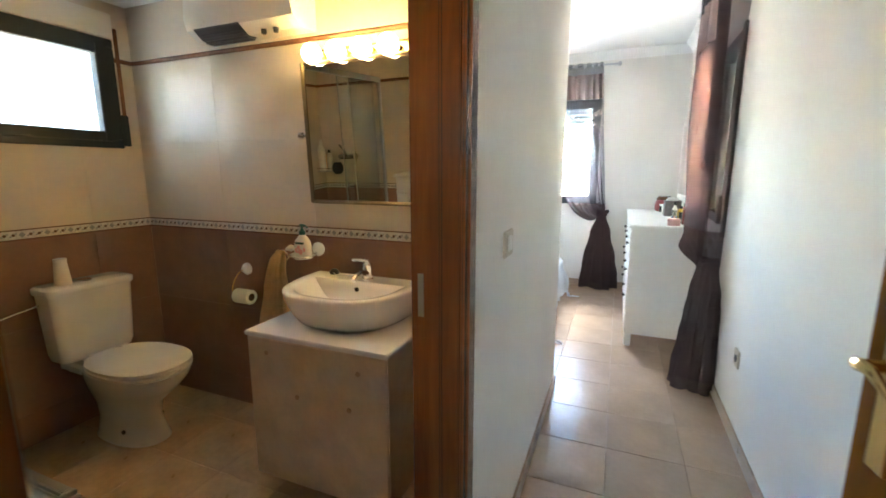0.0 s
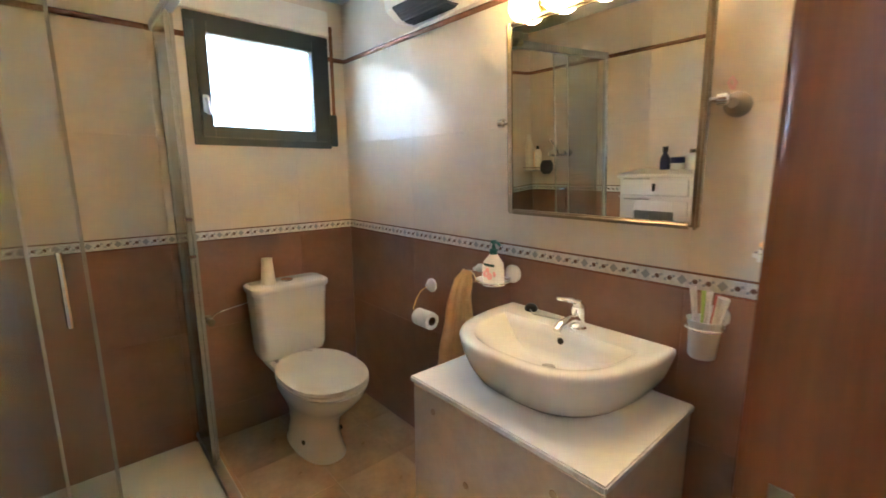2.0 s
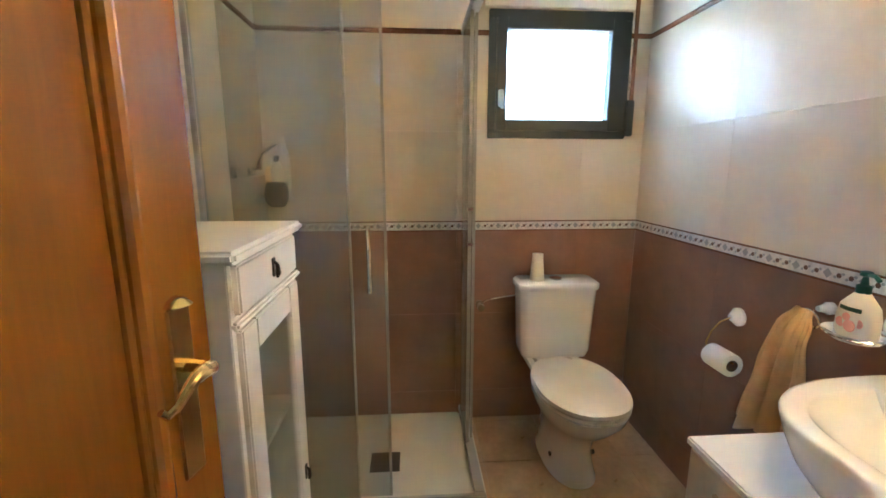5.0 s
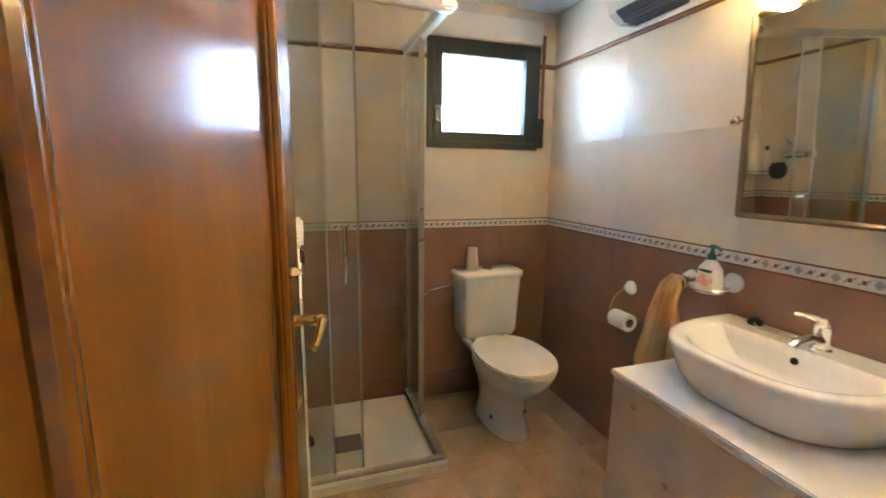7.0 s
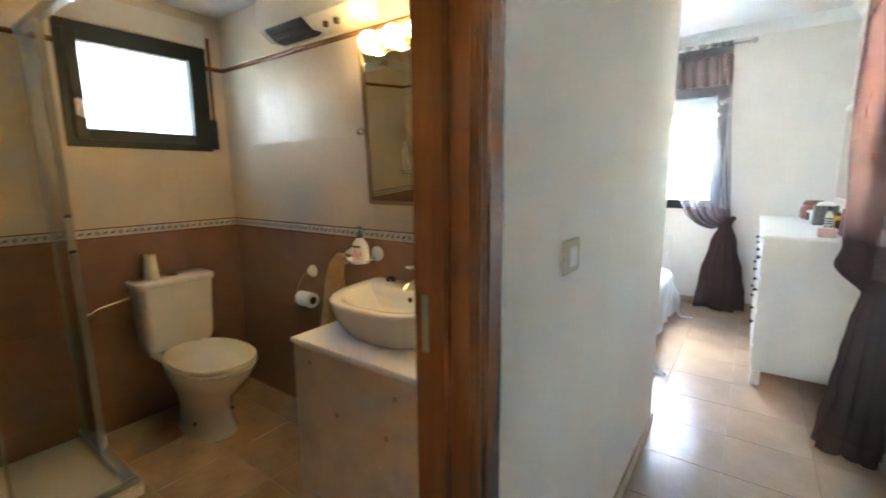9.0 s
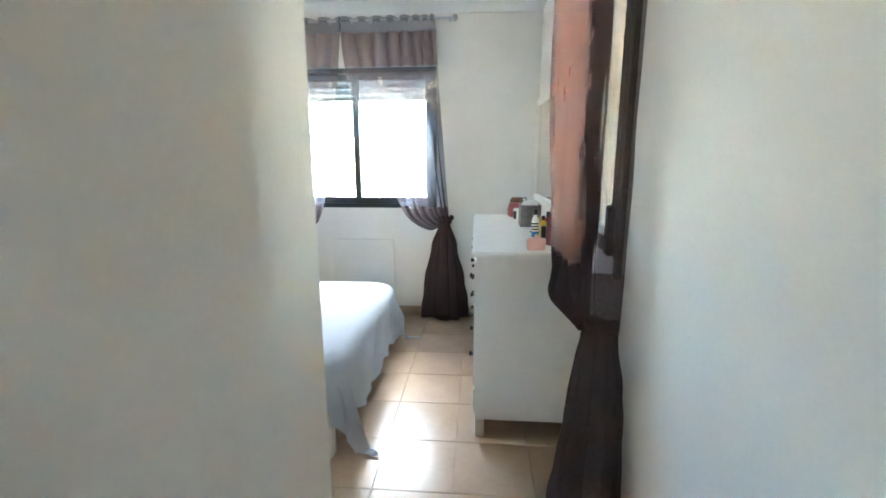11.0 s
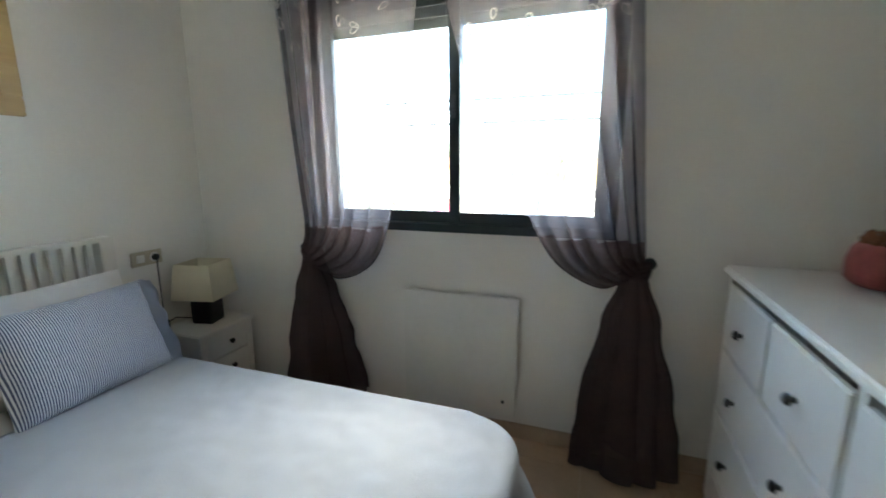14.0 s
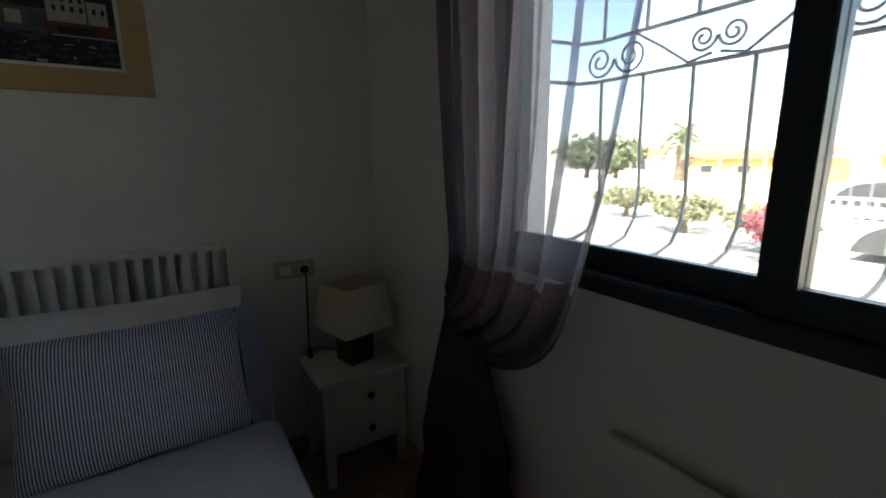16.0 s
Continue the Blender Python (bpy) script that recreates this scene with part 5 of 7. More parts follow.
part("plug", lathe([(0.018, 0), (0.018, 0.012), (0.008, 0.02)], (RW + 0.0155, 5.668, 0.838), 14, "x"), BLACK, sk, "black plug")

# picture over the bed: a dark city print in a wide pale gold frame
pi = thing("framed_picture", "dark city print in a wide pale wood frame", "picture", (RW, 4.85, 1.475))
PY0, PY1, PZ0, PZ1 = 4.42, 5.228, 1.488, 2.06
GOLD = wood("pale oak frame", (0.60, 0.42, 0.20), (0.46, 0.30, 0.13), rough=0.5, coat=0.1, along="y", knots=False)
for b in ((PY0, PY1, PZ0, PZ0 + 0.07), (PY0, PY1, PZ1 - 0.07, PZ1), (PY0, PY0 + 0.07, PZ0 + 0.07, PZ1 - 0.07), (PY1 - 0.07, PY1, PZ0 + 0.07, PZ1 - 0.07)):
    part("frame", box(RW + 0.002, RW + 0.024, *b, bevel=0.004), GOLD, pi)
part("mount", box(RW + 0.002, RW + 0.008, PY0 + 0.065, PY1 - 0.065, PZ0 + 0.065, PZ1 - 0.065), PAPER, pi)
INK = [plain("print black", (0.012, 0.013, 0.015), 0.5), plain("print grey", (0.09, 0.10, 0.10), 0.5), plain("print pale", (0.42, 0.40, 0.36), 0.5), plain("print blue", (0.04, 0.07, 0.10), 0.5), plain("print red", (0.13, 0.04, 0.03), 0.5)]
art = box(RW + 0.008, RW + 0.0095, PY0 + 0.082, PY1 - 0.082, PZ0 + 0.082, PZ1 - 0.082)
rnd = random.Random(5)
AY, AZ = PY1 - 0.082, PZ0 + 0.082


def dab(a0, a1, z0, z1, ink, lift=0.0):
    """A flat patch of print, measured from its lower corner by the window side."""
    join(art, box(RW + 0.0095 + lift, RW + 0.0101 + lift, AY - a1, AY - a0, AZ + z0, AZ + z1), ink)


dab(0.0, 0.644, 0.20, 0.40, 1)
dab(0.165, 0.644, 0.085, 0.15, 1, 0.0007)
for k in range(9):
    dab(0.17 + 0.05 * k, 0.205 + 0.05 * k, 0.10 + 0.003 * (k % 3), 0.135 + 0.004 * (k % 4), 2 if k % 3 else 3, 0.0014)
dab(0.24, 0.38, 0.15, 0.225, 4, 0.0007)
for a0, a1, z0, z1 in ((0.07, 0.162, 0.10, 0.255), (0.018, 0.066, 0.10, 0.185), (0.42, 0.50, 0.15, 0.30), (0.53, 0.62, 0.14, 0.24)):
    dab(a0, a1, z0, z1, 2, 0.0014)
    dab(a0 - 0.004, a1 + 0.004, z1, z1 + 0.008, 0, 0.0014)
    for i in range(int((a1 - a0) / 0.021)):
        for k in range(int((z1 - z0 - 0.04) / 0.026)):
            dab(a0 + 0.006 + 0.021 * i, a0 + 0.015 + 0.021 * i, z0 + 0.05 + 0.026 * k, z0 + 0.066 + 0.026 * k, 0, 0.0021)
dab(0.0, 0.17, 0.083, 0.12, 4, 0.0021)
dab(0.05, 0.14, 0.086, 0.108, 0, 0.0028)
dab(0.0, 0.155, 0.080, 0.084, 2, 0.0028)
for k in range(150):
    a, z = rnd.uniform(0.0, 0.62), rnd.uniform(0.0, 0.078)
    dab(a, a + rnd.uniform(0.006, 0.03), z, z + rnd.uniform(0.002, 0.012), rnd.choice((0, 1, 3, 3, 3, 2)), 0.0001 * (k % 20))
for k in range(60):
    a, z = rnd.uniform(0.0, 0.62), rnd.uniform(0.20, 0.385)
    dab(a, a + rnd.uniform(0.01, 0.05), z, z + rnd.uniform(0.003, 0.012), rnd.choice((0, 1, 3)), 0.0002 + 0.0001 * (k % 4))
part("print", art, INK, pi, "dark print of city fronts", smooth=0)

# flat heater panel under the window
rp = thing("heater_panel", "flat white electric heating panel under the window", "radiator", (-1.28, 5.95, 0.11))
part("panel", box(-1.565, -1.005, 5.958, 5.978, 0.115, 0.705, 0.005), PAINTW, rp)
for x in (-1.45, -1.12):
    part("bracket", box(x - 0.015, x + 0.015, 5.9778, 5.9995, 0.3, 0.55), STEEL, rp)
part("thermostat", lathe([(0.008, 0), (0.007, -0.006)], (-1.066, 5.958, 0.197), 10, "y"), GREYP, rp, "small dark control knob")

# dresser
ds = thing("dresser", "long white dresser with rows of dark-knobbed drawers", "dresser", (-0.03, 4.97, 0))
DX0, DX1, DY0, DY1 = -0.268, HR - 0.014, 4.185, 5.755
part("top", box(DX0 - 0.02, DX1, DY0 - 0.012, DY1 + 0.012, 0.935, 0.96, 0.007, seg=3), PAINTW, ds)
for y0 in (DY0, DY1 - 0.022):
    part("side_panel", box(DX0, DX1, y0, y0 + 0.022, 0.10, 0.935, 0.002), PAINTW, ds)
for y in (DY0 + 0.004, DY1 - 0.052, (DY0 + DY1) / 2 - 0.024):
    for x in (DX0 + 0.002, DX1 - 0.05):
        part("leg", box(x, x + 0.048, y, y + 0.048, 0, 0.10, 0.005), PAINTW, ds)
part("back_panel", box(DX1 - 0.01, DX1, DY0 + 0.022, DY1 - 0.022, 0.1, 0.935), PAINTW, ds)
part("bottom_panel", box(DX0 + 0.012, DX1 - 0.01, DY0 + 0.022, DY1 - 0.022, 0.10, 0.118), PAINTW, ds)
mid = (DY0 + DY1) / 2
part("divider", box(DX0, DX1 - 0.011, mid - 0.012, mid + 0.012, 0.118, 0.935), PAINTW, ds)
part("apron", box(DX0 + 0.003, DX0 + 0.018, DY0 + 0.052, DY1 - 0.052, 0.07, 0.10, 0.003), PAINTW, ds)
for c0, c1 in ((DY0 + 0.03, mid - 0.018), (mid + 0.018, DY1 - 0.03)):
    rows = [((c0, (c0 + c1) / 2 - 0.005), (0.695, 0.905), 1), (((c0 + c1) / 2 + 0.005, c1), (0.695, 0.905), 1), ((c0, c1), (0.480, 0.685), 2), ((c0, c1), (0.260, 0.470), 2), ((c0, c1), (0.125, 0.250), 0)]
    for (a, b), (z0, z1), nk in rows:
        d = part("drawer", box(DX0 - 0.008, DX0 + 0.012, a, b, z0, z1, 0.004), PAINTW, ds)
        for k in range(nk):
            knob(d, (DX0 - 0.007, mix(a, b, 0.5 if nk == 1 else (0.25, 0.75)[k]), (z0 + z1) / 2 - 0.008), "-x")

DT = 0.9605
dm = thing("dressing_mirror", "wide white-framed mirror standing on the dresser", "mirror", (0.19, 5.22, DT))
m0, m1, mz0, mz1 = 4.80, 5.66, 1.09, 1.84
for b in ((m0, m1, mz0, mz0 + 0.045), (m0, m1, mz1 - 0.045, mz1), (m0, m0 + 0.045, mz0 + 0.045, mz1 - 0.045), (m1 - 0.045, m1, mz0 + 0.045, mz1 - 0.045)):
    part("frame", box(0.175, 0.222, *b, bevel=0.004), PAINTW, dm)
part("glass", box(0.192, 0.198, m0 + 0.04, m1 - 0.04, mz0 + 0.04, mz1 - 0.04), MIRROR, dm, "mirror glass", smooth=0)
for y in (m0 + 0.06, m1 - 0.1):
    part("foot", box(0.185, 0.215, y, y + 0.04, DT, mz0 + 0.001, 0.003), PAINTW, dm)

PINK = surface("dusty rose leather", (0.42, 0.10, 0.09), 0.5, vary=0.15, scale=20)
bag = thing("pink_pouch", "dusty rose pouch bag with a gathered dark top", "bag", (0.04, 5.60, DT))
part("body", loft([oval(0.04, 5.60, rx, ry, DT + z) for rx, ry, z in ((0.055, 0.075, 0), (0.068, 0.09, 0.015), (0.07, 0.095, 0.06), (0.06, 0.085, 0.10), (0.05, 0.07, 0.115))]), PINK, bag, smooth=60)
bm = bmesh.new()
for k in range(9):
    a = k * 0.7
    tube([(0.04 + 0.04 * math.cos(a), 5.60 + 0.06 * math.sin(a), DT + 0.115), (0.04 + 0.03 * math.cos(a + 0.5), 5.60 + 0.045 * math.sin(a + 0.5), DT + 0.14), (0.04 + 0.045 * math.cos(a + 1), 5.60 + 0.06 * math.sin(a + 1), DT + 0.12)], 0.012, 6, bm)
part("gathers", bm, TRIM, bag, "dark floral gathered top")
part("handle", tube([(0.02, 5.54, DT + 0.11), (0.06, 5.56, DT + 0.145), (0.11, 5.6, DT + 0.147), (0.12, 5.65, DT + 0.11)], 0.005, 6), BLACK, bag)
def jar(name, label, at, r, h, mats, lid=None):
    j = thing(name, label, "jar", at)
    part("jar", lathe([(r * 0.9, 0), (r, 0.006), (r, h), (r * 0.92, h), (r * 0.9, h - 0.004)], at, 20), mats, j)
    if lid:
        part("lid", lathe([(r * 1.03, 0), (r * 1.03, h * 0.25), (r * 0.6, h * 0.32)], (at[0], at[1], at[2] + h + 0.0005), 18), lid, j)
    return j
jar("candle_jar", "white printed candle jar", (0.06, 5.36, DT), 0.042, 0.085, PLASTIC)
jar("small_jar", "small dark cosmetic jar", (0.03, 5.45, DT), 0.025, 0.06, BLACK, PLASTIC)
bx = thing("storage_box", "grey-brown fabric storage box holding a pale cloth", "box", (0.08, 5.08, DT))
GREYB = surface("grey brown fabric", (0.22, 0.18, 0.17), 0.85, vary=0.15, scale=30, bump=0.3)
part("bottom", box(0.015, 0.145, 5.02, 5.16, DT, DT + 0.008), GREYB, bx, smooth=0)
for b in ((0.015, 0.021, 5.02, 5.16), (0.139, 0.145, 5.02, 5.16), (0.0212, 0.1388, 5.02, 5.026), (0.0212, 0.1388, 5.154, 5.16)):
    part("side_panel", box(*b, DT + 0.0082, DT + 0.14), GREYB, bx, smooth=0)
solo("folded_cloth", loft([oval(0.08, 5.09, rx, ry, DT + z) for rx, ry, z in ((0.05, 0.055, 0.0085), (0.055, 0.06, 0.13), (0.05, 0.055, 0.15), (0.02, 0.025, 0.165))]), LINEN, "pale cloth heaped inside the fabric box", "cloth", (0.08, 5.09, DT + 0.0085), smooth=60)
hat = solo("straw_hat", loft([oval(0.115, 5.30, rx, ry, DT + 0.0008 + z) for rx, ry, z in ((0.05, 0.09, 0.0), (0.052, 0.092, 0.008), (0.035, 0.06, 0.012), (0.033, 0.055, 0.11), (0.02, 0.035, 0.125))]), SHADE, "pale straw sun hat lying on the dresser", "hat", (0.115, 5.30, DT + 0.0008), smooth=50)
fr = thing("photo_block", "small wooden photo block with a dark back", "photo frame", (0.13, 4.93, DT))
part("block", box(0.10, 0.155, 4.925, 4.945, DT, DT + 0.075, 0.003), GOLD, fr)
part("back", box(0.105, 0.15, 4.9451, 4.952, DT, DT + 0.07), BLACK, fr)
bo = thing("striped_bottle", "small bottle, blue below with black and white stripes", "bottle", (0.046, 4.55, DT))
BLUE = plain("bright blue", (0.02, 0.22, 0.42), 0.3)
part("bottle", lathe([(0.018, 0), (0.0195, 0.004), (0.0195, 0.045)], (0.046, 4.55, DT), 18), BLUE, bo)
for k in range(7):
    part("band", lathe([(0.019, 0), (0.019, 0.0075)], (0.046, 4.55, DT + 0.045 + 0.0076 * k), 18), BLACK if k % 2 else PLASTIC, bo)
part("neck", lathe([(0.019, 0), (0.016, 0.015), (0.010, 0.025), (0.010, 0.035)], (0.046, 4.55, DT + 0.0983), 16), PLASTIC, bo)
part("cap", lathe([(0.011, 0), (0.011, 0.03)], (0.046, 4.55, DT + 0.1335), 14), BLACK, bo)
solo("match_box", box(0.066, 0.090, 4.455, 4.475, DT, DT + 0.085, 0.002), BLACK, "small upright black carton", "box", (0.09, 4.44, DT))
for x, y, r, h, c, lab in ((0.112, 4.385, 0.033, 0.16, plain("dark red glass", (0.10, 0.008, 0.012), 0.2), "dark red perfume bottle"), (0.118, 4.56, 0.026, 0.15, plain("crimson lacquer", (0.24, 0.008, 0.02), 0.35), "crimson cosmetic bottle"), (0.135, 4.325, 0.020, 0.12, plain("smoky glass", (0.03, 0.03, 0.04), 0.25), "smoky glass perfume bottle"), (0.088, 4.54, 0.019, 0.13, plain("yellow plastic", (0.65, 0.42, 0.03), 0.35), "yellow tube on end"), (0.10, 4.62, 0.022, 0.12, BLACK, "black hairspray can")):
    b = thing("cosmetic_bottle", lab + " on the dresser", "bottle", (x, y, DT))
    part("bottle", lathe([(r * 0.95, 0), (r, 0.005), (r, h * 0.68), (r * 0.5, h * 0.8), (r * 0.4, h * 0.82)], (x, y, DT), 18), c, b)
    part("cap", lathe([(r * 0.5, 0), (r * 0.5, h * 0.18)], (x, y, DT + h * 0.82), 14), BLACK if r < 0.028 else c, b)
tw = thing("tall_carton", "tall black carton with small white bars", "box", (0.165, 4.62, DT))
part("carton", box(0.142, 0.205, 4.585, 4.655, DT, DT + 0.355, 0.002), BLACK, tw)
for k in range(7):
    part("bar", box(0.144, 0.152, 4.5836, 4.5852, DT + 0.33 - 0.011 * k, DT + 0.335 - 0.011 * k), PLASTIC, tw)
    part("bar", box(0.144, 0.152, 4.5836, 4.5852, DT + 0.26 - 0.011 * k, DT + 0.195 - 0.011 * k), PLASTIC, tw)
part("band", box(0.1402, 0.2068, 4.5830, 4.6568, DT + 0.02, DT + 0.16), plain("crimson card", (0.36, 0.012, 0.03), 0.45), tw, "crimson lower band")
bb = thing("black_handbag", "slouching black handbag beside the mirror", "handbag", (0.185, 4.47, DT))
part("body", loft([oval(0.180, 4.475, rx, ry, DT + z) for rx, ry, z in ((0.040, 0.10, 0), (0.048, 0.115, 0.02), (0.048, 0.112, 0.11), (0.040, 0.10, 0.19), (0.022, 0.075, 0.225))]), surface("black nylon", (0.008, 0.008, 0.010), 0.85, vary=0.1, bump=0.3), bb, smooth=60)
part("strap", tube([(0.18, 4.44, DT + 0.215), (0.175, 4.46, DT + 0.265), (0.175, 4.51, DT + 0.265), (0.18, 4.54, DT + 0.215)], 0.008, 8), BLACK, bb)
tn = thing("heart_tin", "pale pink heart-shaped trinket box with a lid", "trinket box", (0.015, 4.262, DT))
ROSE = plain("pale pink enamel", (0.68, 0.40, 0.36), 0.35)
def heart(s, z):
    return [(0.015 + s * 0.0027 * 16 * math.sin(a) * abs(math.sin(a)) ** 0.4, 4.262 - s * 0.0027 * (13 * math.cos(a) - 3 * math.cos(2 * a) - 0.8 * math.cos(3 * a)), DT + z) for a in [2 * math.pi * k / 32 for k in range(32)]]
part("box", loft([heart(0.95, 0), heart(1, 0.004), heart(1, 0.035)]), ROSE, tn)
ld = part("lid", loft([heart(1.05, 0.0355), heart(1.05, 0.047), heart(0.95, 0.053), heart(0.3, 0.058)]), ROSE, tn)
part("knob", lathe([(0.006, 0), (0.005, 0.006), (0.009, 0.01), (0.004, 0.016)], (0.015, 4.262, DT + 0.057), 10), ROSE, ld)

for x0, y0, x1, y1 in ((0.047, 4.78, 0.135, 4.775), (0.055, 4.725, 0.15, 4.70), (0.07, 4.70, 0.155, 4.735)):
    br = thing("makeup_brush", "dark-handled makeup brush lying on the dresser", "brush", ((x0 + x1) / 2, (y0 + y1) / 2, DT))
    d_ = Vector((x1 - x0, y1 - y0, 0))
    p_ = Vector((x0, y0, DT + 0.0075 + 0.0155 * (x0 > 0.06)))
    part("handle", tube([p_ + d_ * 0.35, p_ + d_ * 0.6, p_ + d_], [0.004, 0.006, 0.003], 8), BLACK, br)
    part("bristles", tube([p_, p_ + d_ * 0.12, p_ + d_ * 0.34], [0.004, 0.0075, 0.005], 8), GREYB, br, "grey bristles")

# ---- curtains ----
def along(pts, v):
    """A smooth line through points, v from 0 to 1."""
    n = len(pts) - 1
    i = min(int(v * n), n - 1)
    t = v * n - i
    p0, p1, p2, p3 = (pts[max(0, i - 1)], pts[i], pts[i + 1], pts[min(n, i + 2)])
    return [0.5 * (2 * b + (c - a) * t + (2 * a - 5 * b + 4 * c - d) * t * t + (3 * b - a - 3 * c + d) * t ** 3) for a, b, c, d in zip(p0, p1, p2, p3)]


def tail(tie, bottom, r0, rx, ry, seed=0.0, hem=None):
    """The loose lower part of a tied curtain: deep pleats that flare from the tie to a hem near the floor."""
    rings = []
    for k in range(30):
        v = k / 29
        e = bend(v, [(0, 0), (0.25, 0.42), (0.6, 0.80), (1, 1.0)])
        cx, cy, z = (mix(a, b, v) for a, b in zip(tie, bottom))
        ring = []
        for j in range(120):
            a = 2 * math.pi * j / 120
            w = a + (0.13 * math.sin(9 * a + seed + 0.8 * v) + 0.07 * math.sin(4 * a + seed * 3)) * (0.5 + 0.5 * v)
            pleat = 1 + (0.17 * math.cos(9 * a + seed + 0.8 * v) + 0.10 * math.sin(5 * a + seed * 2 - v)) * (0.35 + 0.65 * v)
            wobble = 0.006 * noise.noise((math.cos(a) * 2 + seed, math.sin(a) * 2, v * 7)) * (1 + 2 * v)
            dz = (0.014 * math.sin(3 * a + seed) + 0.006 * math.sin(9 * a)) * v
            if hem:
                dz += hem * v * (0.5 * (1 + math.cos(a))) ** 1.5
            ring.append((cx + (mix(r0, rx, e) * pleat + wobble) * math.cos(w), cy + (mix(r0 * 0.8, ry, e) * pleat + wobble) * math.sin(w), z + dz))
        rings.append(ring)
    return loft(rings, cap=False)


def leaves(bm, where, normal_y, rnd, n):
    """Embroidered sprigs: small loops of thread on the cloth."""
    for _ in range(n):
        u, v = rnd.random(), rnd.random()
        c, ex, ez = where(u, v)
        a = rnd.uniform(0, math.pi)
        for k in range(rnd.choice((1, 2, 3))):
            b = a + 0.9 * k
            L, W = rnd.uniform(0.018, 0.03), rnd.uniform(0.008, 0.012)
            o = c + ex * (0.02 * math.cos(b)) + ez * (0.02 * math.sin(b))
            pts = []
            for j in range(14):
                t = 2 * math.pi * j / 14
                lx, lz = L * math.cos(t), W * math.sin(t) * (1 + 0.3 * math.cos(t))
                pts.append(o + ex * (lx * math.cos(b) - lz * math.sin(b)) + ez * (lx * math.sin(b) + lz * math.cos(b)))
            tube(pts, 0.0016, 4, bm, closed=True)


def curtain(label, plane, outer, inner, depth, folds, tail_args, group, wrap=0.0, seed=0.0, gather=1.0, bunch=1.45, cloth=None, sprigs=(0.235, 0.335, 15), thread=None):
    """A voile panel from its rod to its tie and below. plane(a, d, z) gives a place from the way along the wall, the way out from it and the height."""
    tie = outer[-1]
    c = thing("curtain", label, "curtain", plane(tie[0], depth, 0.0), group=group)

    def f(u, v):
        o, i = along(outer, v), along(inner, v)
        s = u ** bunch
        wide = math.hypot(i[0] - o[0], i[1] - o[1])
        ph = u * folds * 2 * math.pi + seed
        k = bend(v, [(0, 0.08), (0.3, 0.13), (0.7, 0.26), (1, 0.42)]) * gather * min(1, 7 * (1 - u)) * min(1, 0.2 + 6 * u)
        lap = (math.sin(ph) + 0.3 * math.sin(ph * 0.43 + 4 * v + seed)) * k / folds
        a, z = mix(o[0], i[0], s + lap), mix(o[1], i[1], s + lap)
        amp = bend(v, [(0, 0.028), (0.3, 0.030), (0.8, 0.024), (1, 0.016)])
        w = math.cos(ph) + 0.35 * math.sin(u * folds * 4.6 + seed * 2 + 3 * v) + 0.5 * noise.noise((u * 9 + seed, v * 6, seed))
        sag = 0.06 * math.sin(math.pi * min(1, s)) * bend(v, [(0, 0), (0.6, 0), (0.85, 1), (1, 0.1)])
        out = mix(0.03, depth, min(1, s / wrap)) if wrap else depth
        near = bend(v, [(0, 0), (0.78, 0), (1, 1)])
        out, amp = mix(out, depth - 0.005, near), mix(amp, 0.012, near)
        return Vector(plane(a, max(0.012, out + amp * w * min(1, u * 8 + 0.2) + sag), z))

    bm = sheet(f, 200, 70)
    # Below sill height the darker cloth paints in the loss of backlight.
    for fc in bm.faces:
        z = fc.calc_center_median().z
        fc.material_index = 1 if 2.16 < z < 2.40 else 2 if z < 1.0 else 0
    part("panel", bm, [cloth or VOILE, SATIN, KNOT_SHADED], c, "sheer mauve voile", smooth=80)
    bm = bmesh.new()
    leaves(bm, lambda u, v: (f(0.06 + 0.88 * u, mix(sprigs[0], sprigs[1], v)) + (Vector(plane(0, 0.006, 0)) - Vector(plane(0, 0, 0))), Vector(plane(1, 0, 0)) - Vector(plane(0, 0, 0)), Vector((0, 0, 1))), 1, random.Random(int(seed * 10) + 3), sprigs[2])
    part("embroidery", bm, thread or EMBRO, c, "leaf embroidery", smooth=60, kind="stuff")
    hemline = tube([f(1, v / 40) for v in range(39)], 0.003, 5)
    part("hem", hemline, VOILE, c)
    ringbm = None
    n = 6
    for k in range(n):
        p = f((k + 0.5) / n, 0.0)
        ey = Vector(plane(0, 1, 0)) - Vector(plane(0, 0, 0))
        ex = Vector(plane(1, 0, 0)) - Vector(plane(0, 0, 0))
        at = Vector(plane(0, 0, 0)) + ex * ((p - Vector(plane(0, 0, 0))).dot(ex)) + ey * depth + Vector((0, 0, 2.505))
        part("eyelet", tube([at + (ey * 0.7 + ex * 0.7) * 0.024 * math.cos(t * math.pi / 8) + Vector((0, 0, 0.024 * math.sin(t * math.pi / 8))) for t in range(16)], 0.004, 6, closed=True), STEEL, c, "steel eyelet")
    tb_, bt_, r0, rx, ry, hem = tail_args
    part("tail", tail(tb_, bt_, r0, rx, ry, seed, hem), KNOT_SHADED, c, "gathered lower end of the voile", smooth=80)
    kn = bmesh.new()
    for k in range(4):
        ring = [(tb_[0] + (0.042 + 0.006 * math.sin(3 * t + k)) * math.cos(t) * 1.1, tb_[1] + 0.036 * math.sin(t), tb_[2] - 0.012 + 0.014 * k + 0.008 * math.sin(2 * t + k)) for t in [2 * math.pi * j / 20 for j in range(20)]]
        tube(ring, 0.011, 7, kn, closed=True)
    part("tie_band", kn, KNOT_SHADED, c, "dark voile tie band", smooth=60)
    return c


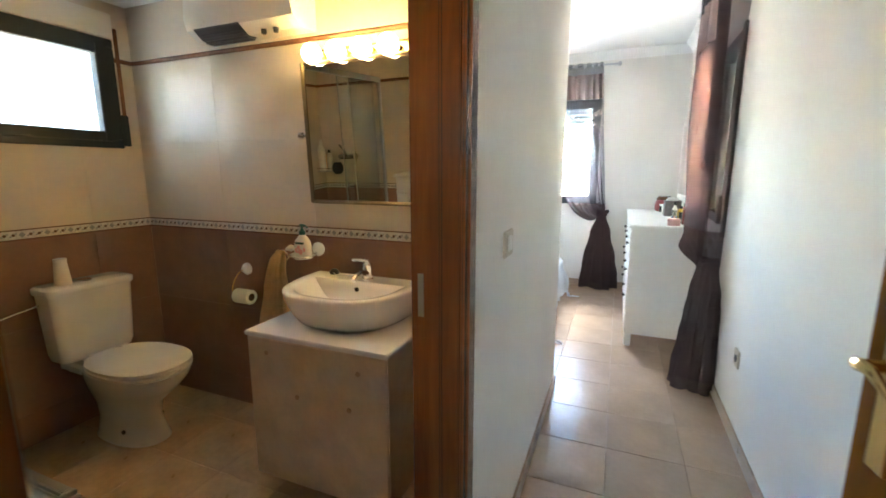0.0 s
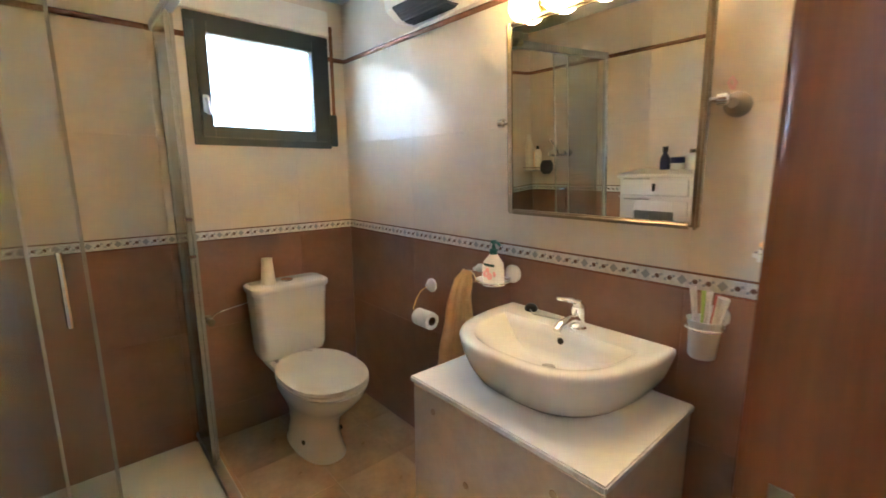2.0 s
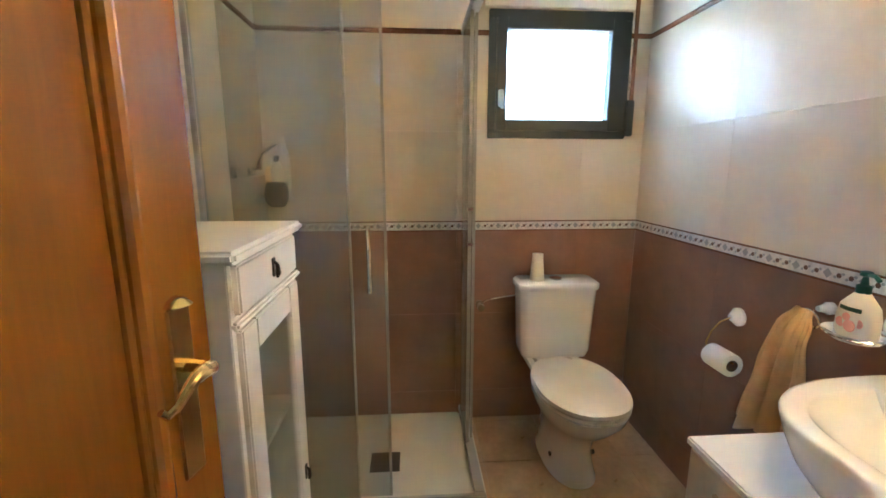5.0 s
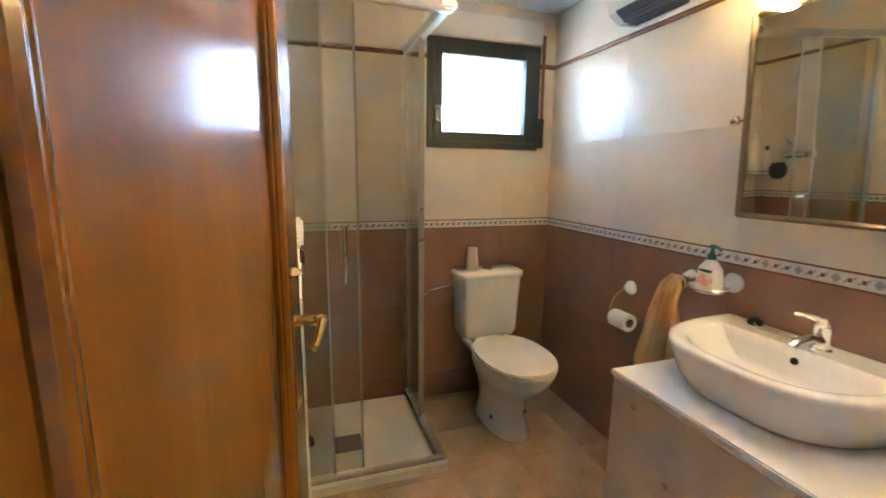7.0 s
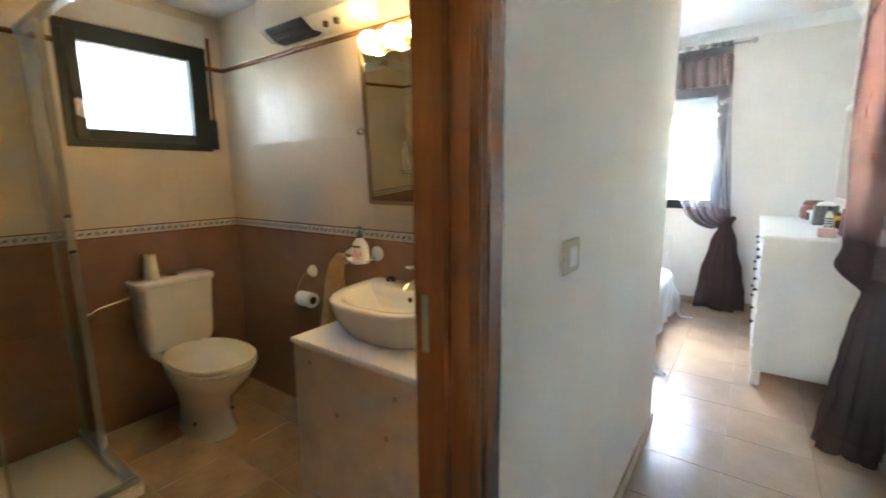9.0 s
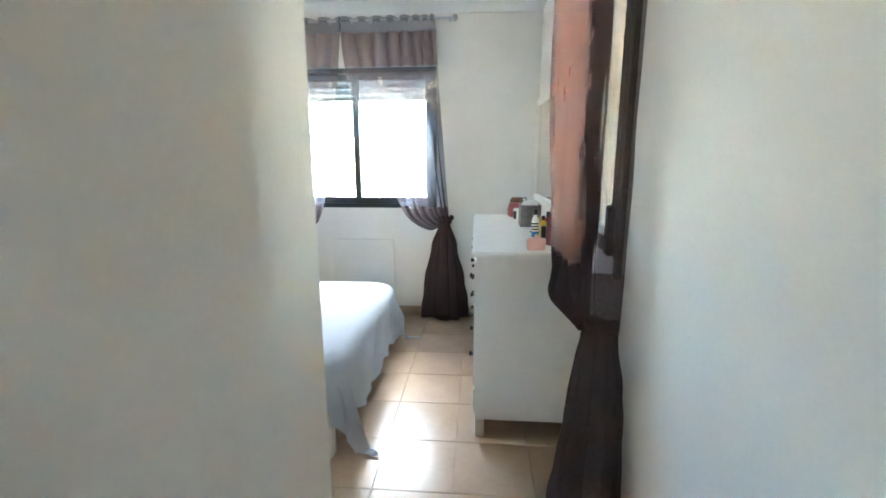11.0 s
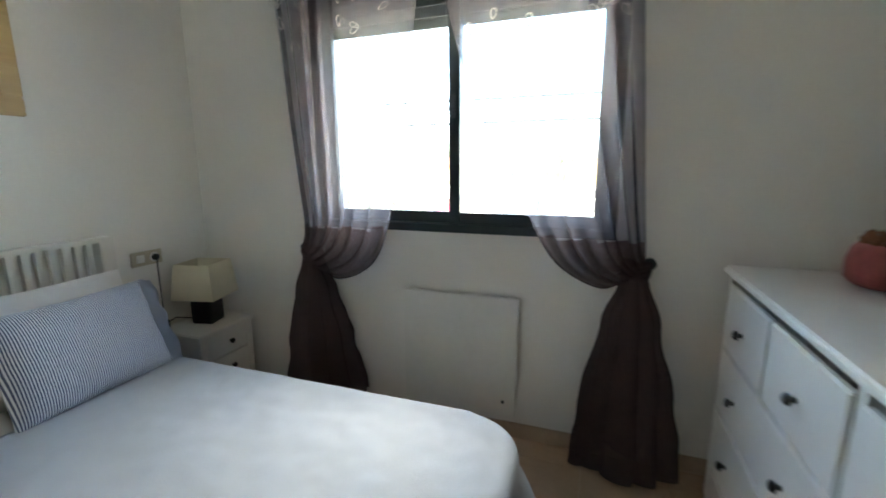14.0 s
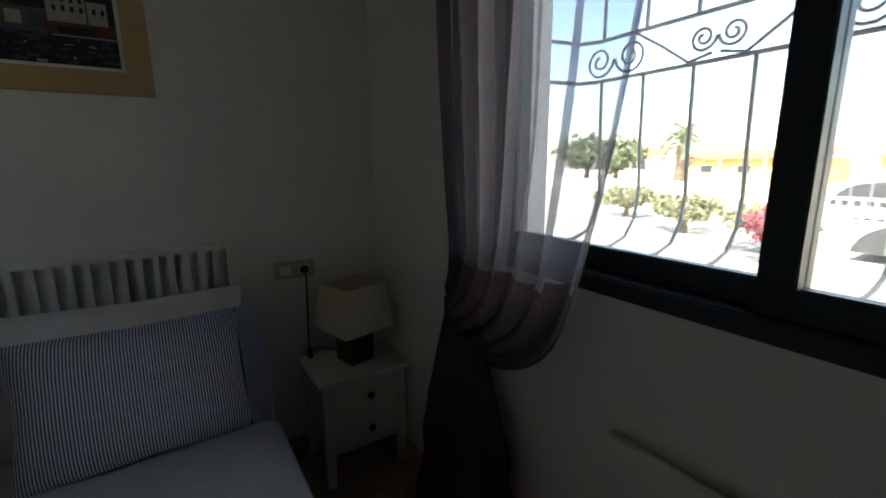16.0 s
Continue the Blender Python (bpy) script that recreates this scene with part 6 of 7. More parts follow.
north = lambda a, d, z: (a, RN - d, z)
curtain("sheer mauve voile curtain tied back beside the window", north, [(-2.205, 2.53), (-2.185, 2.25), (-2.155, 1.9), (-2.125, 1.5), (-2.085, 1.15), (-2.072, 0.98), (-2.085, 0.905), (-2.085, 0.86)], [(-1.385, 2.53), (-1.41, 2.25), (-1.452, 1.9), (-1.505, 1.5), (-1.575, 1.13), (-1.68, 0.85), (-1.88, 0.745), (-2.02, 0.80)], 0.085, 8, ((-2.055, 5.925, 0.845), (-2.01, 5.90, 0.035), 0.05, 0.225, 0.07, 0.13), "window curtains", seed=0.4)
curtain("sheer mauve voile curtain tied back beside the window", north, [(-0.62, 2.53), (-0.605, 2.25), (-0.585, 1.9), (-0.555, 1.5), (-0.53, 1.15), (-0.515, 0.98), (-0.512, 0.925), (-0.52, 0.88)], [(-1.40, 2.53), (-1.385, 2.25), (-1.32, 1.9), (-1.18, 1.5), (-0.995, 1.14), (-0.86, 0.90), (-0.68, 0.80), (-0.565, 0.85)], 0.085, 8, ((-0.545, 5.925, 0.875), (-0.54, 5.90, 0.02), 0.045, 0.185, 0.08, None), "window curtains", seed=2.1)
rod = thing("curtain_rod", "steel curtain rod with ball finials over the window", "curtain rod", (-1.35, 5.92, 2.5))
part("rod", tube([(-2.36, 5.915, 2.505), (-0.47, 5.915, 2.505)], 0.010, 12), STEEL, rod)
for x in (-2.37, -0.46):
    part("finial", lathe([(0.012, -0.02), (0.022, -0.012), (0.026, 0.0), (0.022, 0.012), (0.012, 0.02)], (x, 5.915, 2.505), 14, "x"), STEEL, rod)
for x in (-2.31, -0.50):
    part("bracket", tube([(x, 5.998, 2.505), (x, 5.92, 2.505)], 0.008, 8), STEEL, rod)
for x, z in ((-2.122, 0.878), (-0.49, 0.905)):
    solo("tieback_knob", lathe([(0.008, 0), (0.008, -0.03), (0.024, -0.035), (0.024, -0.05), (0.012, -0.056)], (x, 5.999, z), 16, "y"), BLACK, "dark round tieback knob on the wall", "tieback", (x, 5.999, z))

east = lambda a, d, z: (HR - d, a, z)
SIDE_THREAD = plain("dark mauve thread", (0.16, 0.09, 0.085), 0.7)
side = curtain("sheer mauve voile curtain tied back at the side window", east, [(3.87, 2.53), (3.87, 2.25), (3.87, 1.9), (3.87, 1.5), (3.84, 1.15), (3.72, 1.01), (3.665, 0.92), (3.64, 0.83)], [(4.34, 2.53), (4.34, 2.25), (4.33, 1.9), (4.29, 1.5), (4.22, 1.12), (4.10, 0.90), (3.90, 0.81), (3.69, 0.78)], 0.14, 8, ((0.15, 3.635, 0.80), (0.122, 3.575, 0.03), 0.055, 0.115, 0.09, None), "side window curtain", seed=1.3, gather=1.6, bunch=1.0, cloth=DENSE, sprigs=(0.36, 0.62, 26), thread=SIDE_THREAD)


def side_fold(u, v):
    """The near edge of the side curtain: a few tight pleats from the wall out to the rod, drawn in at the tie."""
    z = mix(2.53, 0.80, v)
    near = bend(v, [(0, 0), (0.6, 0.1), (0.85, 0.5), (1, 1)])
    y0, y1 = mix(3.615, 3.625, near), mix(3.775, 3.66, near)
    ph = u * 4.5 * 2 * math.pi
    lap = 0.05 * math.sin(ph + 2 * v) * min(1, 6 * u) * min(1, 6 * (1 - u))
    d = mix(0.025, 0.13, min(1, u * 3)) + 0.022 * math.cos(ph) * min(1, 4 * u) * (1 - 0.5 * near) + 0.01 * noise.noise((u * 5, v * 6, 2.0))
    return Vector(east(mix(y0, y1, u + lap), max(0.012, d), z))


bm = sheet(side_fold, 80, 60)
# The pleats also take the darker, backlight-free colour below the sill.
for fc in bm.faces:
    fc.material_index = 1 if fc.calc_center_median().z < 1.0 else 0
part("side_fold", bm, [PLEAT, KNOT_SHADED], side, "pleated near edge of the voile", smooth=80)
bm = bmesh.new()
leaves(bm, lambda u, v: (side_fold(0.5 + 0.45 * u, mix(0.3, 0.7, v)) + Vector((-0.006, 0, 0)), Vector((0, 1, 0)), Vector((0, 0, 1))), 1, random.Random(8), 9)
part("side_embroidery", bm, SIDE_THREAD, side, smooth=60, kind="stuff")
rod = thing("curtain_rod", "steel curtain rod with ball finials over the side window", "curtain rod", (0.115, 3.95, 2.5))
part("rod", tube([(0.115, 3.50, 2.505), (0.115, 4.62, 2.505)], 0.010, 12), STEEL, rod)
for y in (3.50, 4.62):
    part("finial", lathe([(0.012, -0.02), (0.022, -0.012), (0.026, 0.0), (0.022, 0.012), (0.012, 0.02)], (0.115, y, 2.505), 14, "y"), STEEL, rod)
for y in (3.54, 4.57):
    part("bracket", tube([(HR - 0.001, y, 2.505), (0.115, y, 2.505)], 0.008, 8), STEEL, rod)

# ---- outside ----
GRASS = surface("dry pale ground", (0.50, 0.46, 0.38), 0.95, vary=0.2, scale=0.3, grain=4, bump=0.3)
RENDERW = surface("whitewashed render", (0.75, 0.72, 0.65), 0.85, vary=0.06, scale=2, bump=0.3)
OCHRE = surface("ochre render", (0.66, 0.48, 0.20), 0.85, vary=0.08, scale=1.5, bump=0.3)
ROOFT = surface("clay roof tiles", (0.40, 0.17, 0.09), 0.85, vary=0.2, scale=6, bump=0.4)
LEAF = surface("leaf green", (0.13, 0.16, 0.08), 0.6, vary=0.3, scale=5, bump=0.0)
DRYLEAF = surface("dusty leaf green", (0.20, 0.21, 0.11), 0.7, vary=0.3, scale=5, bump=0.0)
BARK = surface("fibrous palm bark", (0.20, 0.15, 0.10), 0.95, vary=0.3, scale=8, bump=0.5)
PORCH = surface("pale ochre porch render", (0.50, 0.37, 0.19), 0.85, vary=0.08, scale=1.5, bump=0.3)
TERRACE = surface("terracotta terrace tiles", (0.36, 0.24, 0.17), 0.6, vary=0.12, scale=3, bump=0.2)
CANVAS = surface("weathered grey canvas", (0.055, 0.058, 0.062), 0.9, vary=0.2)
solo("ground", sheet(lambda u, v: (mix(-1500, 1500, u), mix(-1500, 1500, v), -1.0), 20, 20), GRASS, "pale dry garden ground reaching to the horizon", "ground", (0, 0, -1.0), kind="structure")
solo("terrace", box(HR + 0.22, 6.0, -3, 7.5, -0.99, -0.05), TERRACE, "pale terrace beside the house", "terrace", (3, 2, -0.99), kind="structure", smooth=0)
solo("porch_roof", box(HR + 0.22, 4.6, 0.0, 7.4, 2.66, 2.78), PORCH, "ochre porch roof over the terrace", "porch roof", (2.4, 4, 2.66), kind="structure", smooth=0)
solo("porch_wall", box(HR + 0.22, 3.4, 6.9, 7.1, -0.05, 2.66), PORCH, "ochre rendered end wall of the porch", "wall", (2, 7, -0.05), kind="structure", smooth=0)
solo("porch_parapet", box(4.4, 4.6, 0.0, 7.4, -0.05, 0.85), RENDERW, "white parapet of the porch", "wall", (4.5, 4, -0.05), kind="structure", smooth=0)
# Beam added out of view to cut the daylight under the porch roof.
solo("porch_light_blocker", box(4.38, 4.62, 0.0, 7.4, 1.95, 2.66), RENDERW, "unseen white beam added to darken the porch", "beam", (4.5, 4, 1.95), kind="structure", smooth=0)
# Wall added out of view to stop sun bouncing into the porch.
solo("porch_sun_blocker", box(HR + 0.22, 4.6, -0.2, 0.0, -0.05, 2.66), PORCH, "unseen ochre wall added to keep sun out of the porch", "wall", (2, -0.1, -0.05), kind="structure", smooth=0)
solo("porch_pillar", box(4.385, 4.615, 5.2, 5.5, 0.85, 1.95, 0.01), RENDERW, "white porch pillar", "pillar", (4.5, 5.3, 0.85), kind="structure")
ch = thing("garden_chair", "polished metal garden chair on the terrace", "chair", (1.6, 5.3, -0.05))
CM = Matrix.Translation((1.35, 5.55, -0.05)) @ pose(0, 0, 0, 0, 0, 200)
def cp(*pts):
    return [CM @ Vector(p) for p in pts]
for x in (-0.24, 0.24):
    part("leg", tube(cp((x, -0.22, 0), (x, -0.22, 0.45), (x, -0.2, 0.66), (x, 0.18, 0.66)), 0.013, 8), STEEL, ch)
    part("leg", tube(cp((x, 0.26, 0), (x, 0.2, 0.45)), 0.013, 8), STEEL, ch)
part("back_frame", tube(cp((-0.24, 0.2, 0.45), (-0.25, 0.28, 0.9), (-0.2, 0.31, 1.02), (-0.1, 0.32, 1.06), (0.1, 0.32, 1.06), (0.2, 0.31, 1.02), (0.25, 0.28, 0.9), (0.24, 0.2, 0.45)), 0.014, 8), STEEL, ch)
for k in range(6):
    part("back_slat", tube(cp((-0.235, 0.22 + 0.017 * k, 0.5 + 0.09 * k), (0.0, 0.24 + 0.017 * k, 0.5 + 0.09 * k), (0.235, 0.22 + 0.017 * k, 0.5 + 0.09 * k)), 0.016, 8), STEEL, ch)
for k in range(7):
    part("seat_slat", tube(cp((-0.24, -0.2 + 0.065 * k, 0.45), (0.24, -0.2 + 0.065 * k, 0.45)), 0.016, 8), STEEL, ch)


def house(name, label, cx, cy, w, d, h, zr, mats):
    hs = thing(name, label, "house", (cx, cy, -1.0))
    part("wall", box(cx - w / 2, cx + w / 2, cy, cy + d, -1.0, h), mats, hs, smooth=0)
    part("roof", loft([[(cx - w / 2 - 0.5, cy - 0.6, h - 0.05), (cx + w / 2 + 0.5, cy - 0.6, h - 0.05), (cx + w / 2 + 0.5, cy - 0.6, h + 0.12), (cx - w / 2 - 0.5, cy - 0.6, h + 0.12)], [(cx - w / 2 - 0.3, cy + d / 2, zr - 0.1), (cx + w / 2 + 0.3, cy + d / 2, zr - 0.1), (cx + w / 2 + 0.3, cy + d / 2, zr), (cx - w / 2 - 0.3, cy + d / 2, zr)]]), ROOFT, hs, "clay tiled roof", smooth=0)
    for k in range(3):
        x = cx - w / 2 + w * (0.2 + 0.3 * k)
        wd = part("window", box(x - 0.6, x + 0.6, cy - 0.06, cy + 0.02, 0.0, h - 0.7), SHUTTER, hs)
        part("frame", box(x - 0.7, x + 0.7, cy - 0.04, cy + 0.01, h - 0.72, h - 0.62), RENDERW, wd)
    for k in range(4):
        x = cx - w / 2 + w * k / 3
        part("porch_post", box(x - 0.12, x + 0.12, cy - 0.62, cy - 0.4, -1.0, h), mats, hs, smooth=0)
    return hs


house("house", "low ochre house with a clay tile roof", -22, 54, 12, 8, 1.35, 2.3, OCHRE)
house("house", "low ochre house with a clay tile roof", -7, 58, 12, 8, 1.35, 2.3, OCHRE)
house("house", "white house with a clay tile roof", -42, 62, 12, 8, 1.9, 3.2, RENDERW)
house("house", "white house with a clay tile roof", 12, 64, 12, 8, 1.9, 3.2, RENDERW)
solo("garden_wall", box(-60, 30, 34, 34.3, -1.0, -0.15), RENDERW, "whitewashed garden wall", "wall", (-15, 34, -1), smooth=0)


def clumps(bm, rnd, centre, rad, n, size):
    """Many small leaves scattered in an uneven crown."""
    for _ in range(n):
        d = Vector((rnd.gauss(0, 1), rnd.gauss(0, 1), rnd.gauss(0, 0.8))).normalized()
        p = Vector(centre) + Vector((d.x * rad[0], d.y * rad[1], d.z * rad[2])) * rnd.uniform(0.35, 1.0) ** 0.5 * (0.75 + 0.4 * noise.noise(d * 2.3 + Vector(centre)))
        q = Euler((rnd.uniform(0, 6.3), rnd.uniform(0, 6.3), rnd.uniform(0, 6.3))).to_matrix()
        s = size * rnd.uniform(0.5, 1.3)
        vs = [bm.verts.new(p + q @ Vector(o) * s) for o in ((-1, 0, 0), (0, -0.4, 0.1), (1, 0, 0), (0, 0.4, 0.1))]
        bm.faces.new(vs)


def shrub(x, y, r, h, n, label, mats, seed):
    rnd = random.Random(seed)
    t = thing("shrub" if h < 1.6 else "tree", label, "shrub" if h < 1.6 else "tree", (x, y, -1.0))
    bm = bmesh.new()
    tube([(x, y, -1.0), (x + 0.05 * r, y, -1.0 + h * 0.35), (x - 0.05 * r, y, -1.0 + h * 0.7)], [0.09 * r, 0.06 * r, 0.03 * r], 7, bm)
    for k in range(5):
        a = k * 1.26
        tube([(x, y, -1.0 + h * 0.3), (x + 0.3 * r * math.cos(a), y + 0.3 * r * math.sin(a), -1.0 + h * 0.55), (x + 0.6 * r * math.cos(a), y + 0.6 * r * math.sin(a), -1.0 + h * 0.75)], [0.05 * r, 0.03 * r, 0.012 * r], 6, bm)
    part("trunk", bm, BARK, t)
    bm = bmesh.new()
    clumps(bm, rnd, (x, y, -1.0 + h * 0.6), (r, r, h * 0.42), n, 0.09 * max(r, 0.8))
    part("crown", bm, mats, t, "ragged green crown", smooth=0)


shrub(-5.6, 17.5, 1.3, 1.3, 900, "dusty green garden shrub", DRYLEAF, 1)
shrub(-8.5, 19.0, 1.4, 1.3, 900, "dusty green garden shrub", DRYLEAF, 2)
shrub(-12.0, 21.0, 1.5, 1.4, 900, "dusty green garden shrub", DRYLEAF, 3)
shrub(-24.0, 36.5, 3.0, 4.6, 1500, "broad green garden tree", LEAF, 4)
shrub(-29.0, 39.0, 3.4, 5.0, 1500, "broad green garden tree", LEAF, 5)
shrub(-23.0, 70.0, 3.0, 6.5, 1200, "distant rounded green tree", LEAF, 6)
shrub(-3.5, 42.0, 2.2, 3.6, 1200, "broad green garden tree", LEAF, 8)
shrub(-4.9, 16.0, 0.75, 1.5, 800, "pink flowering garden shrub", surface("pink bougainvillea", (0.30, 0.05, 0.09), 0.7, vary=0.3, scale=5, bump=0), 9)
pm = thing("palm_tree", "tall palm with a shaggy skirt of dead fronds", "palm", (-18.4, 36.0, -1.0))
part("trunk", tube([(-18.4, 36, -1), (-18.35, 36, 1.0), (-18.3, 36, 3.2)], [0.4, 0.3, 0.26], 14), BARK, pm)
rnd = random.Random(11)
for k in range(34):
    a, up = k * 2.4, rnd.uniform(-0.9, 1.0)
    L = rnd.uniform(1.5, 2.1)
    base = Vector((-18.3, 36, 3.2 + 0.15 * up))
    pts = []
    for j in range(7):
        s = j / 6
        out = L * (s if up > -0.4 else 0.35 * s)
        pts.append(base + Vector((math.cos(a) * out, math.sin(a) * out, L * (up * s - 0.75 * s * s) if up > -0.4 else -1.1 * s * L)))
    bm = tube(pts, [0.03] * 6 + [0.008], 4)
    for j in range(1, 7):
        for i in range(3):
            s = rnd.uniform(0, 1)
            p = pts[j - 1].lerp(pts[j], s)
            for sd_ in (-1, 1):
                side = Vector((-math.sin(a) * sd_, math.cos(a) * sd_, -0.35)) * rnd.uniform(0.3, 0.5)
                d = (pts[j] - pts[j - 1]).normalized() * 0.045
                bm.faces.new([bm.verts.new(q) for q in (p - d, p + side * 0.5 - d * 0.4, p + side, p + d)])
    part("frond", bm, LEAF if up > -0.4 else BARK, pm, smooth=0)
# arched dark canopies behind a white balustrade
for cx, cy, r, hz in ((-3.0, 18.0, 1.2, -0.03), (-5.4, 24.0, 1.0, 0.5)):
    cn = thing("garden_canopy", "grey arched canvas canopy over a terrace", "canopy", (cx, cy, -1.0))
    arc = [(cx + r * math.cos(math.pi * k / 24), hz - 0.75 + 0.75 * math.sin(math.pi * k / 24)) for k in range(25)]
    part("cover", loft([[(x, y, z) for x, z in arc] for y in (cy, cy + 3.0)]), CANVAS, cn)
    for x in (-0.5, 0.0, 0.5):
        top = hz - 0.75 + 0.74 * math.sqrt(1 - x * x)
        part("seam", box(cx + r * x - 0.02, cx + r * x + 0.02, cy - 0.012, cy + 0.004, hz - 0.74, top), STEEL, cn)
    for x in (cx - r, cx + r):
        for y in (cy, cy + 3.0):
            part("post", tube([(x, y, -1.0), (x, y, hz - 0.74)], 0.04, 8), STEEL, cn)
bl = thing("balustrade", "white turned balustrade of a garden terrace", "balustrade", (-3, 20.8, -1.0))
part("rail", box(-8, 2, 20.75, 20.95, 0.16, 0.24, 0.01), RENDERW, bl)
part("plinth", box(-8, 2, 20.72, 20.98, -1.0, -0.38, 0.01), RENDERW, bl)
for k in range(38):
    x = -7.9 + 0.26 * k
    part("baluster", lathe([(0.06, 0), (0.04, 0.08), (0.075, 0.22), (0.035, 0.42), (0.055, 0.57)], (x, 20.85, -0.395), 10), RENDERW, bl)

# ---- tiles ----
TILES = {}


def tile(parent, mats, w, h, m, name="tile", depth=0.0075, edge=0.0008):
    """A glazed tile with eased edges, its face in its own xy plane; alike tiles share one mesh."""
    key = (round(w, 4), round(h, 4), mats.name, depth)
    if key not in TILES:
        bm = loft([[(0, 0, -depth), (w, 0, -depth), (w, h, -depth), (0, h, -depth)], [(0, 0, -edge), (w, 0, -edge), (w, h, -edge), (0, h, -edge)], [(edge, edge, 0), (w - edge, edge, 0), (w - edge, h - edge, 0), (edge, h - edge, 0)]])
        TILES[key] = finish(bm, name, mats, 0)
    ob = new(name, TILES[key])
    ob.parent = parent
    ob.matrix_basis = ROOT[parent].inverted() @ m
    return ob


def pieces(u0, u1, pitch, start):
    k = math.floor((u0 - start) / pitch)
    out = []
    while start + k * pitch < u1 - 1e-6:
        a, b = max(u0, start + k * pitch), min(u1, start + (k + 1) * pitch)
        if b - a > 0.008:
            out.append((a, b))
        k += 1
    return out


def minus(r, hole):
    """A rectangle less a hole, as up to four rectangles."""
    a0, a1, z0, z1 = r
    h0, h1, g0, g1 = hole
    if a1 <= h0 or a0 >= h1 or z1 <= g0 or z0 >= g1:
        return [r]
    out = []
    if z0 < g0:
        out.append((a0, a1, z0, g0))
    if z1 > g1:
        out.append((a0, a1, g1, z1))
    b0, b1 = max(z0, g0), min(z1, g1)
    if a0 < h0:
        out.append((a0, h0, b0, b1))
    if a1 > h1:
        out.append((h1, a1, b0, b1))
    return [q for q in out if q[1] - q[0] > 0.008 and q[3] - q[2] > 0.008]


GAP = 0.0003
J0, J1, S0, S1 = 1.033, 1.085, 1.953, 1.978


